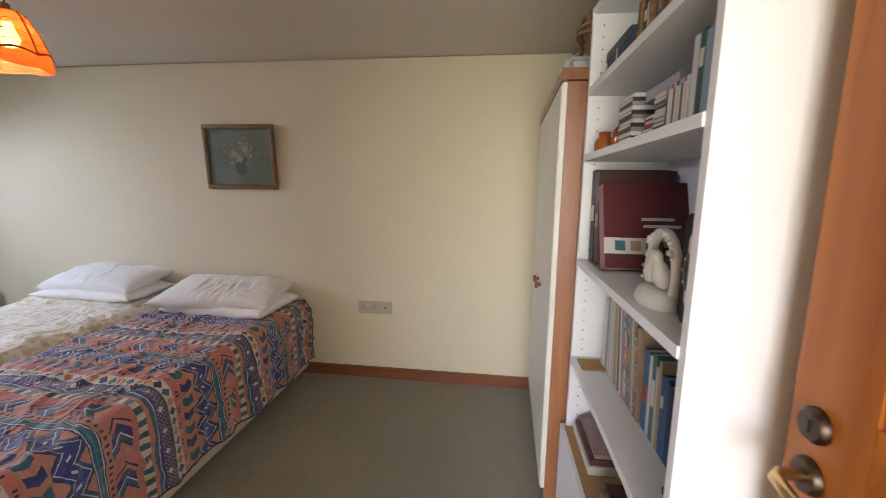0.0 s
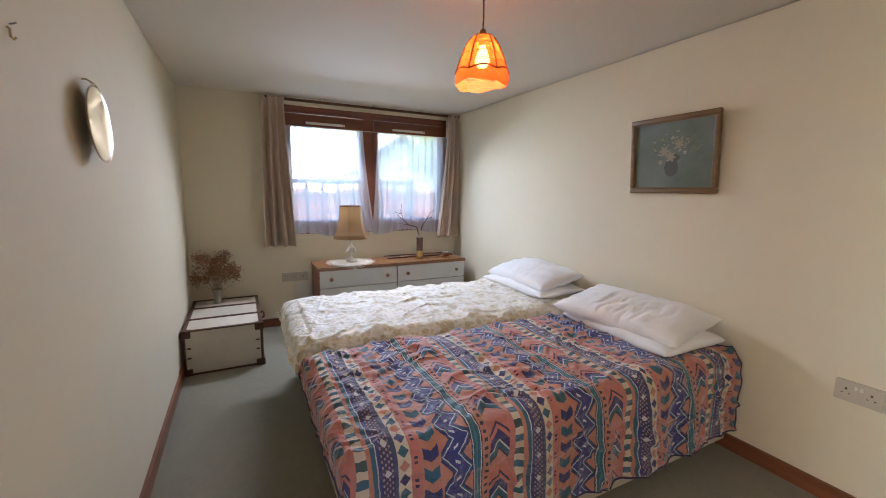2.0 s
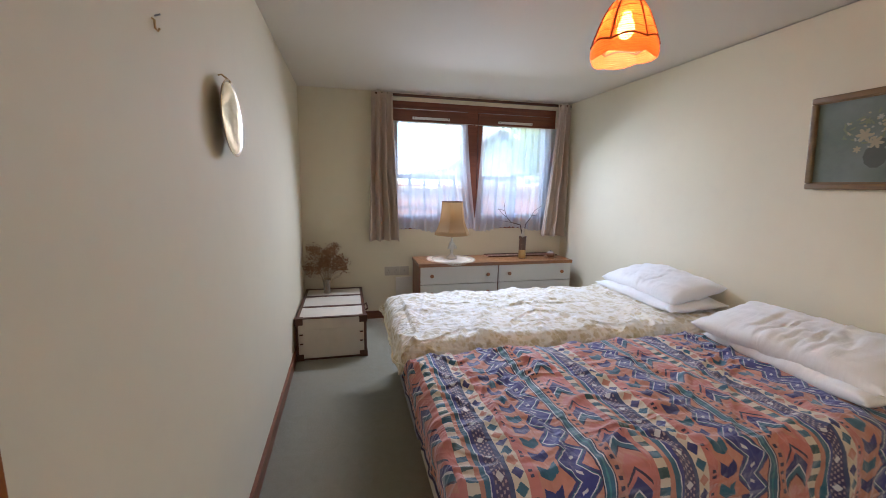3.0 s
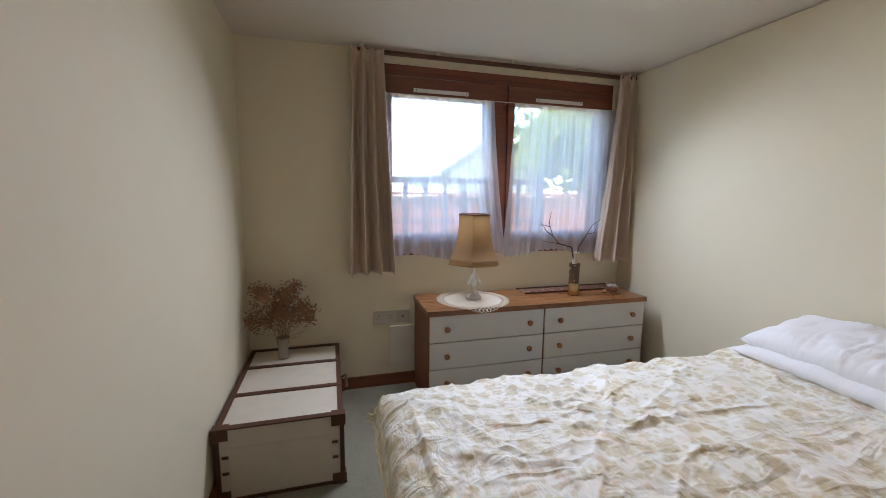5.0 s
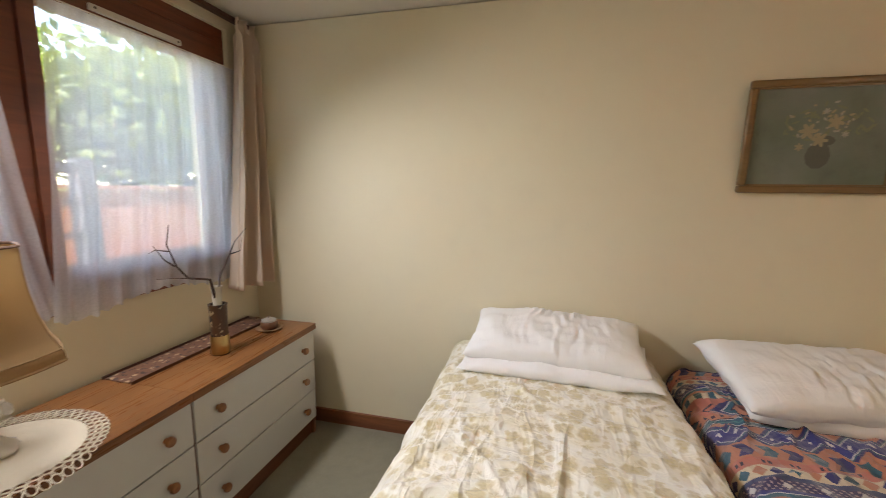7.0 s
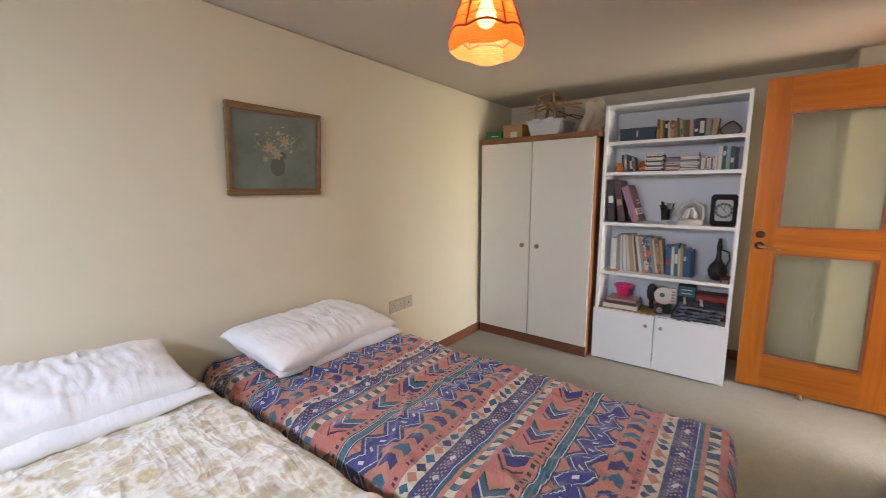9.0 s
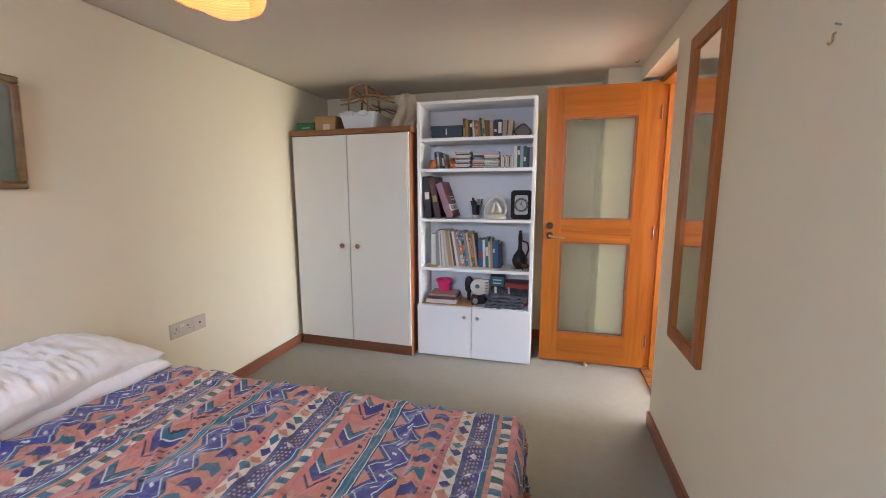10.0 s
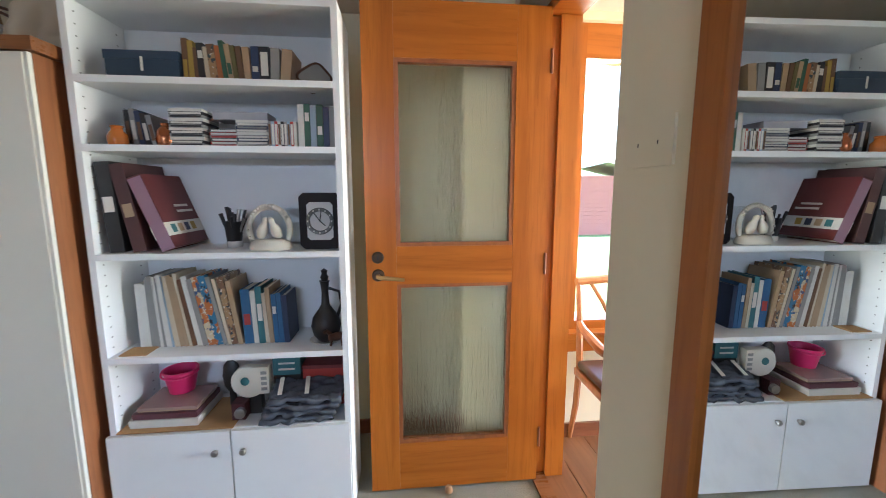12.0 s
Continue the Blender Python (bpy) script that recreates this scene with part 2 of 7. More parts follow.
def quilt_print():
    """Woven bands of diamonds, arrows, zigzags and dashes, one set every 0.548 m."""
    k = Mat("banded_quilt_print", (0.40, 0.17, 0.11), 0.66, Sheen_Weight=0.35)
    c = k.node("ShaderNodeUVMap")
    sep = k.node("ShaderNodeSeparateXYZ", Vector=c.outputs[0])
    u, v = Sum(k.t, sep.outputs[0]), Sum(k.t, sep.outputs[1])
    u = u + (k.noise(60, 2, vector=c.outputs[0]) - 0.5) * 0.006
    v = v + (k.noise(60, 2, vector=c.outputs[0]) - 0.5) * 0.004
    p = (v / 0.548).frac() * 0.548
    navy, teal, coral, peach = (0.025, 0.027, 0.135), (0.023, 0.11, 0.165), (0.48, 0.16, 0.12), (0.47, 0.195, 0.12)
    cream, dark, blue, white = (0.60, 0.51, 0.37), (0.022, 0.016, 0.050), (0.035, 0.042, 0.20), (0.58, 0.57, 0.56)

    def lay(mask, color):
        k.tint(mask, color)

    # diamonds on cream
    b = p.within(0.0, 0.042)
    lay(b, cream)
    a = ((u / 0.042).frac() - 0.5).size() + ((p - 0.021) / 0.042).size()
    cell = (u / 0.042).floor().mod(3)
    dia = b * a.below(0.44)
    lay(dia * cell.below(0.5), navy)
    lay(dia * cell.within(0.5, 1.5), teal)
    lay(dia * cell.above(1.5), peach)
    # coral with pairs of small squares
    lay(p.within(0.042, 0.075), coral)
    f = (u / 0.07).frac()
    lay((p - 0.058).size().below(0.006) * (f.within(0.2, 0.32) + f.within(0.42, 0.54)), dark)
    # arrows
    b = p.within(0.075, 0.140)
    lay(b, peach)
    q = ((p - 0.1075) / 0.0325).size()
    w = (u + q * 0.022) / 0.062
    arrow = b * q.below(0.78) * w.frac().below(0.55)
    lay(arrow * w.floor().mod(2).below(0.5), teal)
    lay(arrow * w.floor().mod(2).above(0.5), navy)
    # zigzag
    b = p.within(0.140, 0.252)
    lay(b, peach)
    saw = ((u / 0.10).frac() - 0.5).size() * 4 - 1
    d = (p - 0.196 - saw * 0.024).size()
    lay(b * d.below(0.046), navy)
    lay(b * d.below(0.034), teal)
    lay(b * d.below(0.029), white)
    lay(b * d.below(0.025), blue)
    lay(b * (((u / 0.05).frac() - 0.5).size() * 0.05 + d).below(0.009), white)
    # teal stripe with light edges
    lay(p.within(0.252, 0.290), dark)
    lay(p.within(0.256, 0.286), white)
    lay(p.within(0.259, 0.283), teal)
    lay(p.within(0.268, 0.273), (0.05, 0.20, 0.21))
    # peach with dark squares
    lay(p.within(0.290, 0.320), peach)
    lay((p - 0.305).size().below(0.0065) * (u / 0.026).frac().below(0.42), dark)
    # large chevrons
    b = p.within(0.320, 0.400)
    q = ((p - 0.360) / 0.040).size()
    w = ((u - q * 0.045) / 0.17).frac()
    lay(b, coral)
    lay(b * w.below(0.20), navy)
    lay(b * w.within(0.20, 0.24), white)
    lay(b * w.within(0.24, 0.38), teal)
    lay(b * w.within(0.38, 0.42), dark)
    lay(b * w.within(0.42, 0.58), peach)
    lay(b * w.within(0.84, 0.90), dark)
    lay(p.within(0.400, 0.424), coral)
    # cream and teal blocks
    b = p.within(0.424, 0.456)
    lay(b, cream)
    cell = (u / 0.024).floor().mod(4)
    lay(b * cell.below(0.5), teal)
    lay(b * cell.within(1.5, 2.5), (0.03, 0.085, 0.08))
    # thin stripes
    lay(p.within(0.456, 0.470), peach)
    lay(p.within(0.470, 0.484), teal)
    lay(p.within(0.484, 0.487), white)
    # navy with slanting dashes
    b = p.within(0.487, 0.548)
    lay(b, (0.048, 0.038, 0.11))
    lay(p.within(0.487, 0.497), blue)
    lay(p.within(0.535, 0.548), (0.04, 0.06, 0.14))
    row = ((p - 0.497) / 0.0095)
    dash = ((u + row.floor() * 0.006) / 0.017).frac().below(0.42) * row.frac().within(0.2, 0.75)
    lay(b * dash * p.within(0.498, 0.534), (0.36, 0.28, 0.29))
    lay(b * (((u / 0.085).frac() - 0.5).size() * 0.085 + (p - 0.516).size()).below(0.012), white)
    # fading of the print
    k.tint(k.ramp(k.noise(4, 4), 0.4, 0.8) * 0.16, (0.24, 0.19, 0.19))
    creases(k, depth=0.028)
    k.relief(k.noise(900, 2), 0.25, 0.0008)
    return k.m


def leaf_print():
    """Cream cotton with drifting olive-gold blossom."""
    k = Mat("gold_blossom_print", (0.82, 0.80, 0.71), 0.6, Sheen_Weight=0.6, Specular_IOR_Level=0.7)
    c = k.node("ShaderNodeUVMap")
    bend = k.node("ShaderNodeTexNoise", Vector=c.outputs[0], Scale=22.0, Detail=3.0)
    mixed = k.node("ShaderNodeMix")
    mixed.data_type = "VECTOR"
    mixed.inputs[0].default_value = 0.022
    k.t.links.new(c.outputs[0], mixed.inputs[4])
    k.t.links.new(bend.outputs[1], mixed.inputs[5])
    def flowers(scale, size, kind):
        """Five-lobed blots, one in each cell of an uneven grid."""
        vo = k.node("ShaderNodeTexVoronoi", Vector=mixed.outputs[1], Scale=scale)
        vo.inputs["Randomness"].default_value = 0.85
        away = k.node("ShaderNodeVectorMath")
        away.operation = "SUBTRACT"
        k.t.links.new(mixed.outputs[1], away.inputs[0])
        k.t.links.new(vo.outputs["Position"], away.inputs[1])
        xy = k.node("ShaderNodeSeparateXYZ", Vector=away.outputs[0])
        angle = k.node("ShaderNodeMath")
        angle.operation = "ARCTAN2"
        k.t.links.new(xy.outputs[1], angle.inputs[0])
        k.t.links.new(xy.outputs[0], angle.inputs[1])
        pick = k.node("ShaderNodeSeparateXYZ", Vector=vo.outputs["Color"])
        turn = Sum(k.t, angle.outputs[0]) + Sum(k.t, pick.outputs[2]) * 6.0
        lobes = k.node("ShaderNodeMath")
        lobes.operation = "COSINE"
        k.t.links.new((turn * 5.0).socket, lobes.inputs[0])
        edge = (Sum(k.t, pick.outputs[1]) * 0.45 + 0.65) * size + Sum(k.t, lobes.outputs[0]) * (0.08 * size)
        return k.ramp(edge - Sum(k.t, vo.outputs[0]), -0.05, 0.11) * Sum(k.t, pick.outputs[0]).above(kind)

    k.tint(k.ramp(k.noise(11, 3, vector=c.outputs[0]), 0.42, 0.66) * 0.4, (0.70, 0.60, 0.34))
    big = flowers(19.0, 0.50, 0.05)
    k.tint(big * 0.6, (0.50, 0.39, 0.14))
    k.tint(big * k.ramp(k.noise(70, 3, vector=c.outputs[0]), 0.48, 0.62) * 0.35, (0.40, 0.33, 0.15))
    k.tint(flowers(33.0, 0.40, 0.2) * 0.55, (0.54, 0.44, 0.20))
    creases(k, scale=(9.0, 3.0, 1.0), depth=0.02)
    k.relief(k.noise(700, 2), 0.2, 0.0008)
    return k.m


def sheer_net():
    m = bpy.data.materials.new("white_net")
    m.use_nodes = True
    t = m.node_tree
    t.nodes.remove(t.nodes["Principled BSDF"])
    out = t.nodes["Material Output"]
    tr, tl, df, mx, mx2 = (t.nodes.new("ShaderNode" + n) for n in ("BsdfTransparent", "BsdfTranslucent", "BsdfDiffuse", "MixShader", "MixShader"))
    tl.inputs[0].default_value = (0.93, 0.94, 0.97, 1)
    df.inputs[0].default_value = (0.86, 0.87, 0.90, 1)
    mx.inputs[0].default_value = 0.35
    t.links.new(tl.outputs[0], mx.inputs[1])
    t.links.new(df.outputs[0], mx.inputs[2])
    co, no = t.nodes.new("ShaderNodeTexCoord"), t.nodes.new("ShaderNodeTexNoise")
    no.inputs["Scale"].default_value = 160
    mr = t.nodes.new("ShaderNodeMapRange")
    mr.inputs["To Min"].default_value, mr.inputs["To Max"].default_value = 0.47, 0.69
    t.links.new(co.outputs["Object"], no.inputs["Vector"])
    t.links.new(no.outputs[0], mr.inputs["Value"])
    t.links.new(mr.outputs[0], mx2.inputs[0])
    t.links.new(tr.outputs[0], mx2.inputs[1])
    t.links.new(mx.outputs[0], mx2.inputs[2])
    t.links.new(mx2.outputs[0], out.inputs[0])
    return m


def thin_glass(name, tint, amount=0.9):
    m = bpy.data.materials.new(name)
    m.use_nodes = True
    t = m.node_tree
    t.nodes.remove(t.nodes["Principled BSDF"])
    tr, gl, fr, mx = (t.nodes.new("ShaderNode" + n) for n in ("BsdfTransparent", "BsdfGlossy", "Fresnel", "MixShader"))
    tr.inputs[0].default_value = rgba(tint)
    gl.inputs["Roughness"].default_value = 0.02
    fr.inputs[0].default_value = 1.35
    t.links.new(fr.outputs[0], mx.inputs[0])
    t.links.new(tr.outputs[0], mx.inputs[1])
    t.links.new(gl.outputs[0], mx.inputs[2])
    t.links.new(mx.outputs[0], t.nodes["Material Output"].inputs[0])
    return m


def shining(name, color, power):
    k = Mat(name, (0.9, 0.9, 0.9), 0.4)
    k.b.inputs["Emission Color"].default_value = rgba(color)
    k.b.inputs["Emission Strength"].default_value = power
    return k.m


def raffia():
    """Orange raffia that lets the bulb's light through."""
    k = Mat("orange_raffia", (0.62, 0.12, 0.010), 0.7)
    v = k.place((1, 1, 1), vary=False)
    wave = k.node("ShaderNodeTexWave", Vector=v, Scale=42.0, Distortion=2.0, Detail=3.0)
    wave.bands_direction = "Z"
    w = Sum(k.t, wave.outputs[0])
    k.tint(k.ramp(w, 0.5, 0.1) * 0.7, (0.45, 0.05, 0.004))
    k.relief(w, 0.4, 0.002)
    tl = k.node("ShaderNodeBsdfTranslucent", Color=(0.55, 0.095, 0.007, 1))
    mx = k.t.nodes.new("ShaderNodeMixShader")
    mx.inputs[0].default_value = 0.3
    k.t.links.new(k.b.outputs[0], mx.inputs[1])
    k.t.links.new(tl.outputs[0], mx.inputs[2])
    gap = k.t.nodes.new("ShaderNodeMixShader")
    tr = k.t.nodes.new("ShaderNodeBsdfTransparent")
    tr.inputs[0].default_value = (1.0, 0.35, 0.08, 1)
    k.t.links.new((k.ramp(w, 0.75, 0.95) * 0.22 + 0.06).socket, gap.inputs[0])
    k.t.links.new(mx.outputs[0], gap.inputs[1])
    k.t.links.new(tr.outputs[0], gap.inputs[2])
    k.t.links.new(gap.outputs[0], k.t.nodes["Material Output"].inputs[0])
    return k.m


def shade_cloth():
    k = Mat("beige_shade_cloth", (0.46, 0.31, 0.16), 0.85)
    k.relief(k.noise(500, 2, vector=k.place((1, 1, 0.08))), 0.35, 0.001)
    tl = k.node("ShaderNodeBsdfTranslucent", Color=(0.42, 0.25, 0.10, 1))
    mx = k.t.nodes.new("ShaderNodeMixShader")
    mx.inputs[0].default_value = 0.45
    k.t.links.new(k.b.outputs[0], mx.inputs[1])
    k.t.links.new(tl.outputs[0], mx.inputs[2])
    k.t.links.new(mx.outputs[0], k.t.nodes["Material Output"].inputs[0])
    return k.m


def ribbed_glass():
    k = Mat("obscured_glass", (0.86, 0.88, 0.74), 0.07, Transmission_Weight=1.0, IOR=1.35)
    drip = k.noise(7, 4, 0.6, k.place((14, 14, 1.3)), 0.8)
    k.relief(drip, 1.0, 0.005)
    return k.m


def oil_painting():
    """A dim green canvas, darker below, with a paler cloud to one side."""
    k = Mat("dark_green_canvas", (0.10, 0.13, 0.085), 0.5, Coat_Weight=0.2, Coat_Roughness=0.45)
    k.tint(k.ramp(k.noise(5, 6, 0.6), 0.4, 0.7) * 0.6, (0.16, 0.185, 0.15))
    k.tint(k.ramp(k.noise(16, 6, 0.7), 0.5, 0.75) * 0.5, (0.05, 0.065, 0.05))
    k.tint(k.ramp(k.noise(2.6, 3), 0.52, 0.72) * 0.5, (0.22, 0.24, 0.22))
    k.relief(k.noise(180, 4), 0.3, 0.001)
    return k.m


def grass_blades():
    k = Mat("lawn", (0.10, 0.15, 0.035), 0.9)
    k.tint(k.ramp(k.noise(0.6, 5), 0.4, 0.7) * 0.6, (0.17, 0.19, 0.06))
    k.tint(k.ramp(k.noise(25, 4), 0.45, 0.7) * 0.6, (0.05, 0.09, 0.02))
    k.relief(k.noise(60, 4), 0.8, 0.03)
    return k.m


def crazed_doily():
    k = Mat("cream_crochet", (0.68, 0.61, 0.48), 0.9)
    k.relief(k.noise(260, 3), 0.8, 0.002)
    return k.m


WALL, CEIL, CARPET = wall_paper(), ceiling_paint(), carpet_pile()
QUILT, LEAFY, NET = quilt_print(), leaf_print(), sheer_net()
GLASS = thin_glass("window_glass", (0.93, 0.95, 0.95))
RIBBED = ribbed_glass()
SKIRT = timber("red_brown_skirting", (0.245, 0.085, 0.035), (0.13, 0.04, 0.018), "x", 0.35)
SKIRT_Y = timber("red_brown_skirting_along", (0.245, 0.085, 0.035), (0.13, 0.04, 0.018), "y", 0.35)
DOOR_V = timber("orange_varnished_ash", (0.44, 0.143, 0.014), (0.28, 0.078, 0.008), "z", 0.3, 0.7, coat=0.1, shine=0.25)
DOOR_H = timber("orange_varnished_ash_rail", (0.44, 0.143, 0.014), (0.28, 0.078, 0.008), "y", 0.3, 0.7, coat=0.1, shine=0.25)
BEAD = timber("dark_glazing_bead", (0.30, 0.10, 0.03), (0.18, 0.055, 0.018), "z", 0.35)
WINWOOD = timber("mahogany_window_wood", (0.20, 0.055, 0.022), (0.105, 0.028, 0.012), "y", 0.4)
PINE = timber("pine_mirror_frame", (0.34, 0.112, 0.018), (0.19, 0.055, 0.009), "z", 0.35, 0.8, True, coat=0.08, shine=0.25)
TEAK = timber("teak_veneer", (0.26, 0.105, 0.034), (0.145, 0.053, 0.017), "y", 0.26)
TEAK_V = timber("teak_veneer_upright", (0.35, 0.14, 0.05), (0.22, 0.08, 0.03), "z", 0.4)
PLINTH = timber("dark_teak_plinth", (0.20, 0.07, 0.03), (0.12, 0.04, 0.018), "y", 0.4)
KNOB = timber("turned_knob_wood", (0.36, 0.15, 0.055), (0.20, 0.075, 0.028), "x", 0.3, 3)
CHAIRWOOD = timber("orange_beech", (0.45, 0.18, 0.055), (0.28, 0.10, 0.03), "z", 0.35)
PARQUET = timber("brown_floor_boards", (0.24, 0.105, 0.042), (0.14, 0.055, 0.02), "x", 0.28, 0.6)
CREAMDOOR = paint("cream_laminate", (0.74, 0.72, 0.64), 0.42, 0.04)
WHITE = paint("white_laminate", (0.81, 0.825, 0.835), 0.4, 0.05)
CHEST_V = timber("dark_teak_side", (0.23, 0.078, 0.027), (0.14, 0.045, 0.016), "z", 0.4)
DRAWER = paint("off_white_drawer_front", (0.64, 0.625, 0.585), 0.45, 0.05)
PLASTIC = paint("aged_white_plastic", (0.66, 0.62, 0.53), 0.4, 0.04, 120)
AGED = paint("yellowed_socket_plastic", (0.50, 0.44, 0.34), 0.4, 0.06, 120)
BRASS = plain("worn_brass", (0.55, 0.40, 0.18), 0.32, 1.0)
DARKMETAL = plain("dark_bronze", (0.085, 0.06, 0.045), 0.4, 1.0)
STEEL = plain("brushed_steel", (0.45, 0.44, 0.42), 0.35, 1.0)
MIRROR = plain("silvered_glass", (0.86, 0.88, 0.87), 0.012, 1.0)
PILLOW = pillow_cotton()
DIVAN_BLUE = cloth("grey_blue_divan_ticking", (0.19, 0.21, 0.235), weave=500)
DIVAN_CREAM = cloth("cream_divan_damask", (0.52, 0.47, 0.34), weave=400, fade=0.5)
MATTRESS = cloth("white_mattress_ticking", (0.66, 0.64, 0.58))
CURTAIN = cloth("taupe_curtain", (0.60, 0.475, 0.365), weave=700, fade=0.25)
SHADE = shade_cloth()
RAFFIA = raffia()
RIBBON = cloth("brown_braid", (0.11, 0.05, 0.025))
GLAZED = paint("glazed_porcelain", (0.74, 0.72, 0.66), 0.15, 0.06)
DOILY = crazed_doily()
TRUNKSKIN = paint("parchment_trunk_cloth", (0.66, 0.60, 0.49), 0.6, 0.2, 200, 0.3)
LEATHER = plain("dark_brown_leather", (0.085, 0.033, 0.016), 0.5)
BLACK = plain("black_plastic", (0.016, 0.015, 0.015), 0.4)
FENCE = timber("red_brown_fence_wood", (0.30, 0.115, 0.07), (0.20, 0.075, 0.045), "z", 0.8)
TRELLIS = paint("weathered_blue_grey_paint", (0.075, 0.08, 0.10), 0.7, 0.15)
BRICK = paint("red_shed_boards", (0.33, 0.10, 0.07), 0.8, 0.2)
SLATE = paint("grey_roof_tiles", (0.12, 0.12, 0.13), 0.8, 0.2, 40)
RENDER = paint("pale_render", (0.62, 0.58, 0.50), 0.85, 0.15, 60, 0.3)
CARD_TAN = plain("tan_rubber", (0.30, 0.17, 0.08), 0.7)
GRASS = grass_blades()
PATIO = paint("pale_paving", (0.38, 0.36, 0.33), 0.85, 0.25, 60, 0.4)

# ---- structure: bedroom x -4.2..0.95, y -0.05..2.56; a dining room to the south ----
XW, XE, YS, YN, ZC = -4.2, 0.95, -0.05, 2.56, 2.13
T = 0.25

setting(part("floor", box(XW, XE, -0.17, YN, -0.12, 0.0), CARPET), "mottled green-grey cut-pile carpet", "floor")
setting(part("ceiling", box(XW - T, XE + T, -3.45, YN + T, ZC, ZC + 0.15), CEIL), "low off-white painted ceiling", "ceiling")
bm = box(XW, XE, YN, YN + 0.03, 0, ZC - 0.005)
box(XW - T, XE + T, YN + 0.03, YN + T, -0.2, ZC, bm)
setting(part("wall_north", bm, WALL), "plain cream painted bedroom wall", "wall")

WY0, WY1, WZ0, WZ1 = 0.715, 2.44, 0.90, 2.065
bm = box(XW - T, XW, -3.45, WY0, -0.2, ZC)
box(XW - T, XW, WY1, YN + 0.03, -0.2, ZC, bm)
box(XW - T, XW, WY0, WY1, -0.2, WZ0, bm)
box(XW - T, XW, WY0, WY1, WZ1, ZC, bm)
setting(part("wall_west", bm, WALL), "cream window wall with a wide opening", "wall")

DX0, DX1, DZ = -0.24, 0.585, 2.03
bm = box(XW, DX0, YS - T, YS, -0.2, ZC)
box(DX1, XE, YS - T, YS, -0.2, ZC, bm)
box(DX0, DX1, YS - T, YS, DZ, ZC, bm)
setting(part("wall_south", bm, WALL), "cream painted wall with a doorway near its end", "wall")

EY0, EY1, EZ0, EZ1, XD = -2.3, -0.40, 0.56, 2.09, 0.80
bm = box(XE, XE + T, EY1, YN + 0.03, -0.2, ZC)
box(XE, XE + T, -3.45, EY0, -0.2, ZC, bm)
box(XE, XE + T, EY0, EY1, -0.2, EZ0, bm)
box(XE, XE + T, EY0, EY1, EZ1, ZC, bm)
setting(part("wall_east", bm, WALL), "cream outer wall behind wardrobe and bookcase", "wall")
bm = box(XD, XE, EY1, YS - T, 0, ZC)
box(XD, XE, -3.2, EY0, 0, ZC, bm)
box(XD, XE, EY0, EY1, 0, EZ0, bm)
box(XD, XE, EY0, EY1, EZ1, ZC, bm)
setting(part("wall_dining_east", bm, WALL), "cream dining room wall under and beside the window", "wall")
setting(part("pier", box(0.60, XE, YS, 0.16, 0, ZC), WALL), "narrow cream boxed-in pier in the corner", "wall")
# unseen far wall, its wide gap added to let light in
bm = box(XW, -1.2, -3.45, -3.2, -0.2, ZC)
box(XE - 0.02, XE, -3.45, -3.2, -0.2, ZC, bm)
box(-1.2, XE - 0.02, -3.45, -3.2, 2.06, ZC, bm)
setting(part("wall_far_south", bm, WALL), "plain wall of the dining room", "wall")
setting(part("wall_dining_west", box(-2.45, -2.2, -3.2, YS - T, 0, ZC), WALL), "plain wall of the dining room", "wall")

# dining room floor of boards
base = setting(part("floor_dining", box(-2.2, XE, -3.2, -0.17, -0.12, -0.014), PLINTH), "brown polished board floor", "floor")
for i in range(17):
    y1 = -0.172 - 0.18 * i
    if y1 - 0.177 < -3.2:
        break
    part("board", box(-2.2, XE, y1 - 0.177, y1, -0.013, 0.0), PARQUET, base, bevel=0.0012, seg=1)


def skirting(name, x0, x1, y0, y1, along):
    bm = box(x0, x1, y0, y1, 0, 0.076)
    return setting(part(name, bm, SKIRT if along == "x" else SKIRT_Y, bevel=0.004), "low red-brown varnished skirting board", "baseboard")


skirting("baseboard_north", XW + 0.016, 0.36, YN - 0.015, YN, "x")
skirting("baseboard_west", XW, XW + 0.015, YS, YN, "y")
skirting("baseboard_south", XW + 0.016, DX0 - 0.002, YS, YS + 0.015, "x")
skirting("baseboard_east", XE - 0.015, XE, 0.16, YN - 0.016, "y")
skirting("baseboard_pier", 0.585, 0.60, YS, 0.16, "y")
skirting("baseboard_dining", XD - 0.015, XD, -3.2, YS - T - 0.01, "y")

# door frame in the opening: lining, stops and threshold
fr = setting(thing("door_frame", (0.17, -0.2, 0), "orange varnished wooden door frame with rebated stops", "door frame"), "")
part("jamb", box(0.532, 0.583, -0.298, -0.165, 0, 1.985), DOOR_V, fr, bevel=0.004)
part("jamb", box(-0.238, -0.20, -0.298, -0.165, 0, 1.985), DOOR_V, fr, bevel=0.004)
part("head", box(-0.238, 0.583, -0.298, -0.165, 1.987, 2.028), DOOR_H, fr, bevel=0.004)
part("stop", box(0.512, 0.531, -0.298, -0.215, 0, 1.985), DOOR_V, fr, bevel=0.003)
part("stop", box(-0.199, -0.185, -0.298, -0.215, 0, 1.985), DOOR_V, fr, bevel=0.003)
part("architrave", box(0.55, 0.62, -0.316, -0.301, 0, 2.03), DOOR_V, fr, bevel=0.003)
part("architrave", box(-0.29, -0.215, -0.316, -0.301, 0, 2.03), DOOR_V, fr, bevel=0.003)
part("threshold", box(-0.198, 0.53, -0.215, -0.15, 0.0, 0.012), TEAK, fr, "dark worn threshold strip", bevel=0.004)

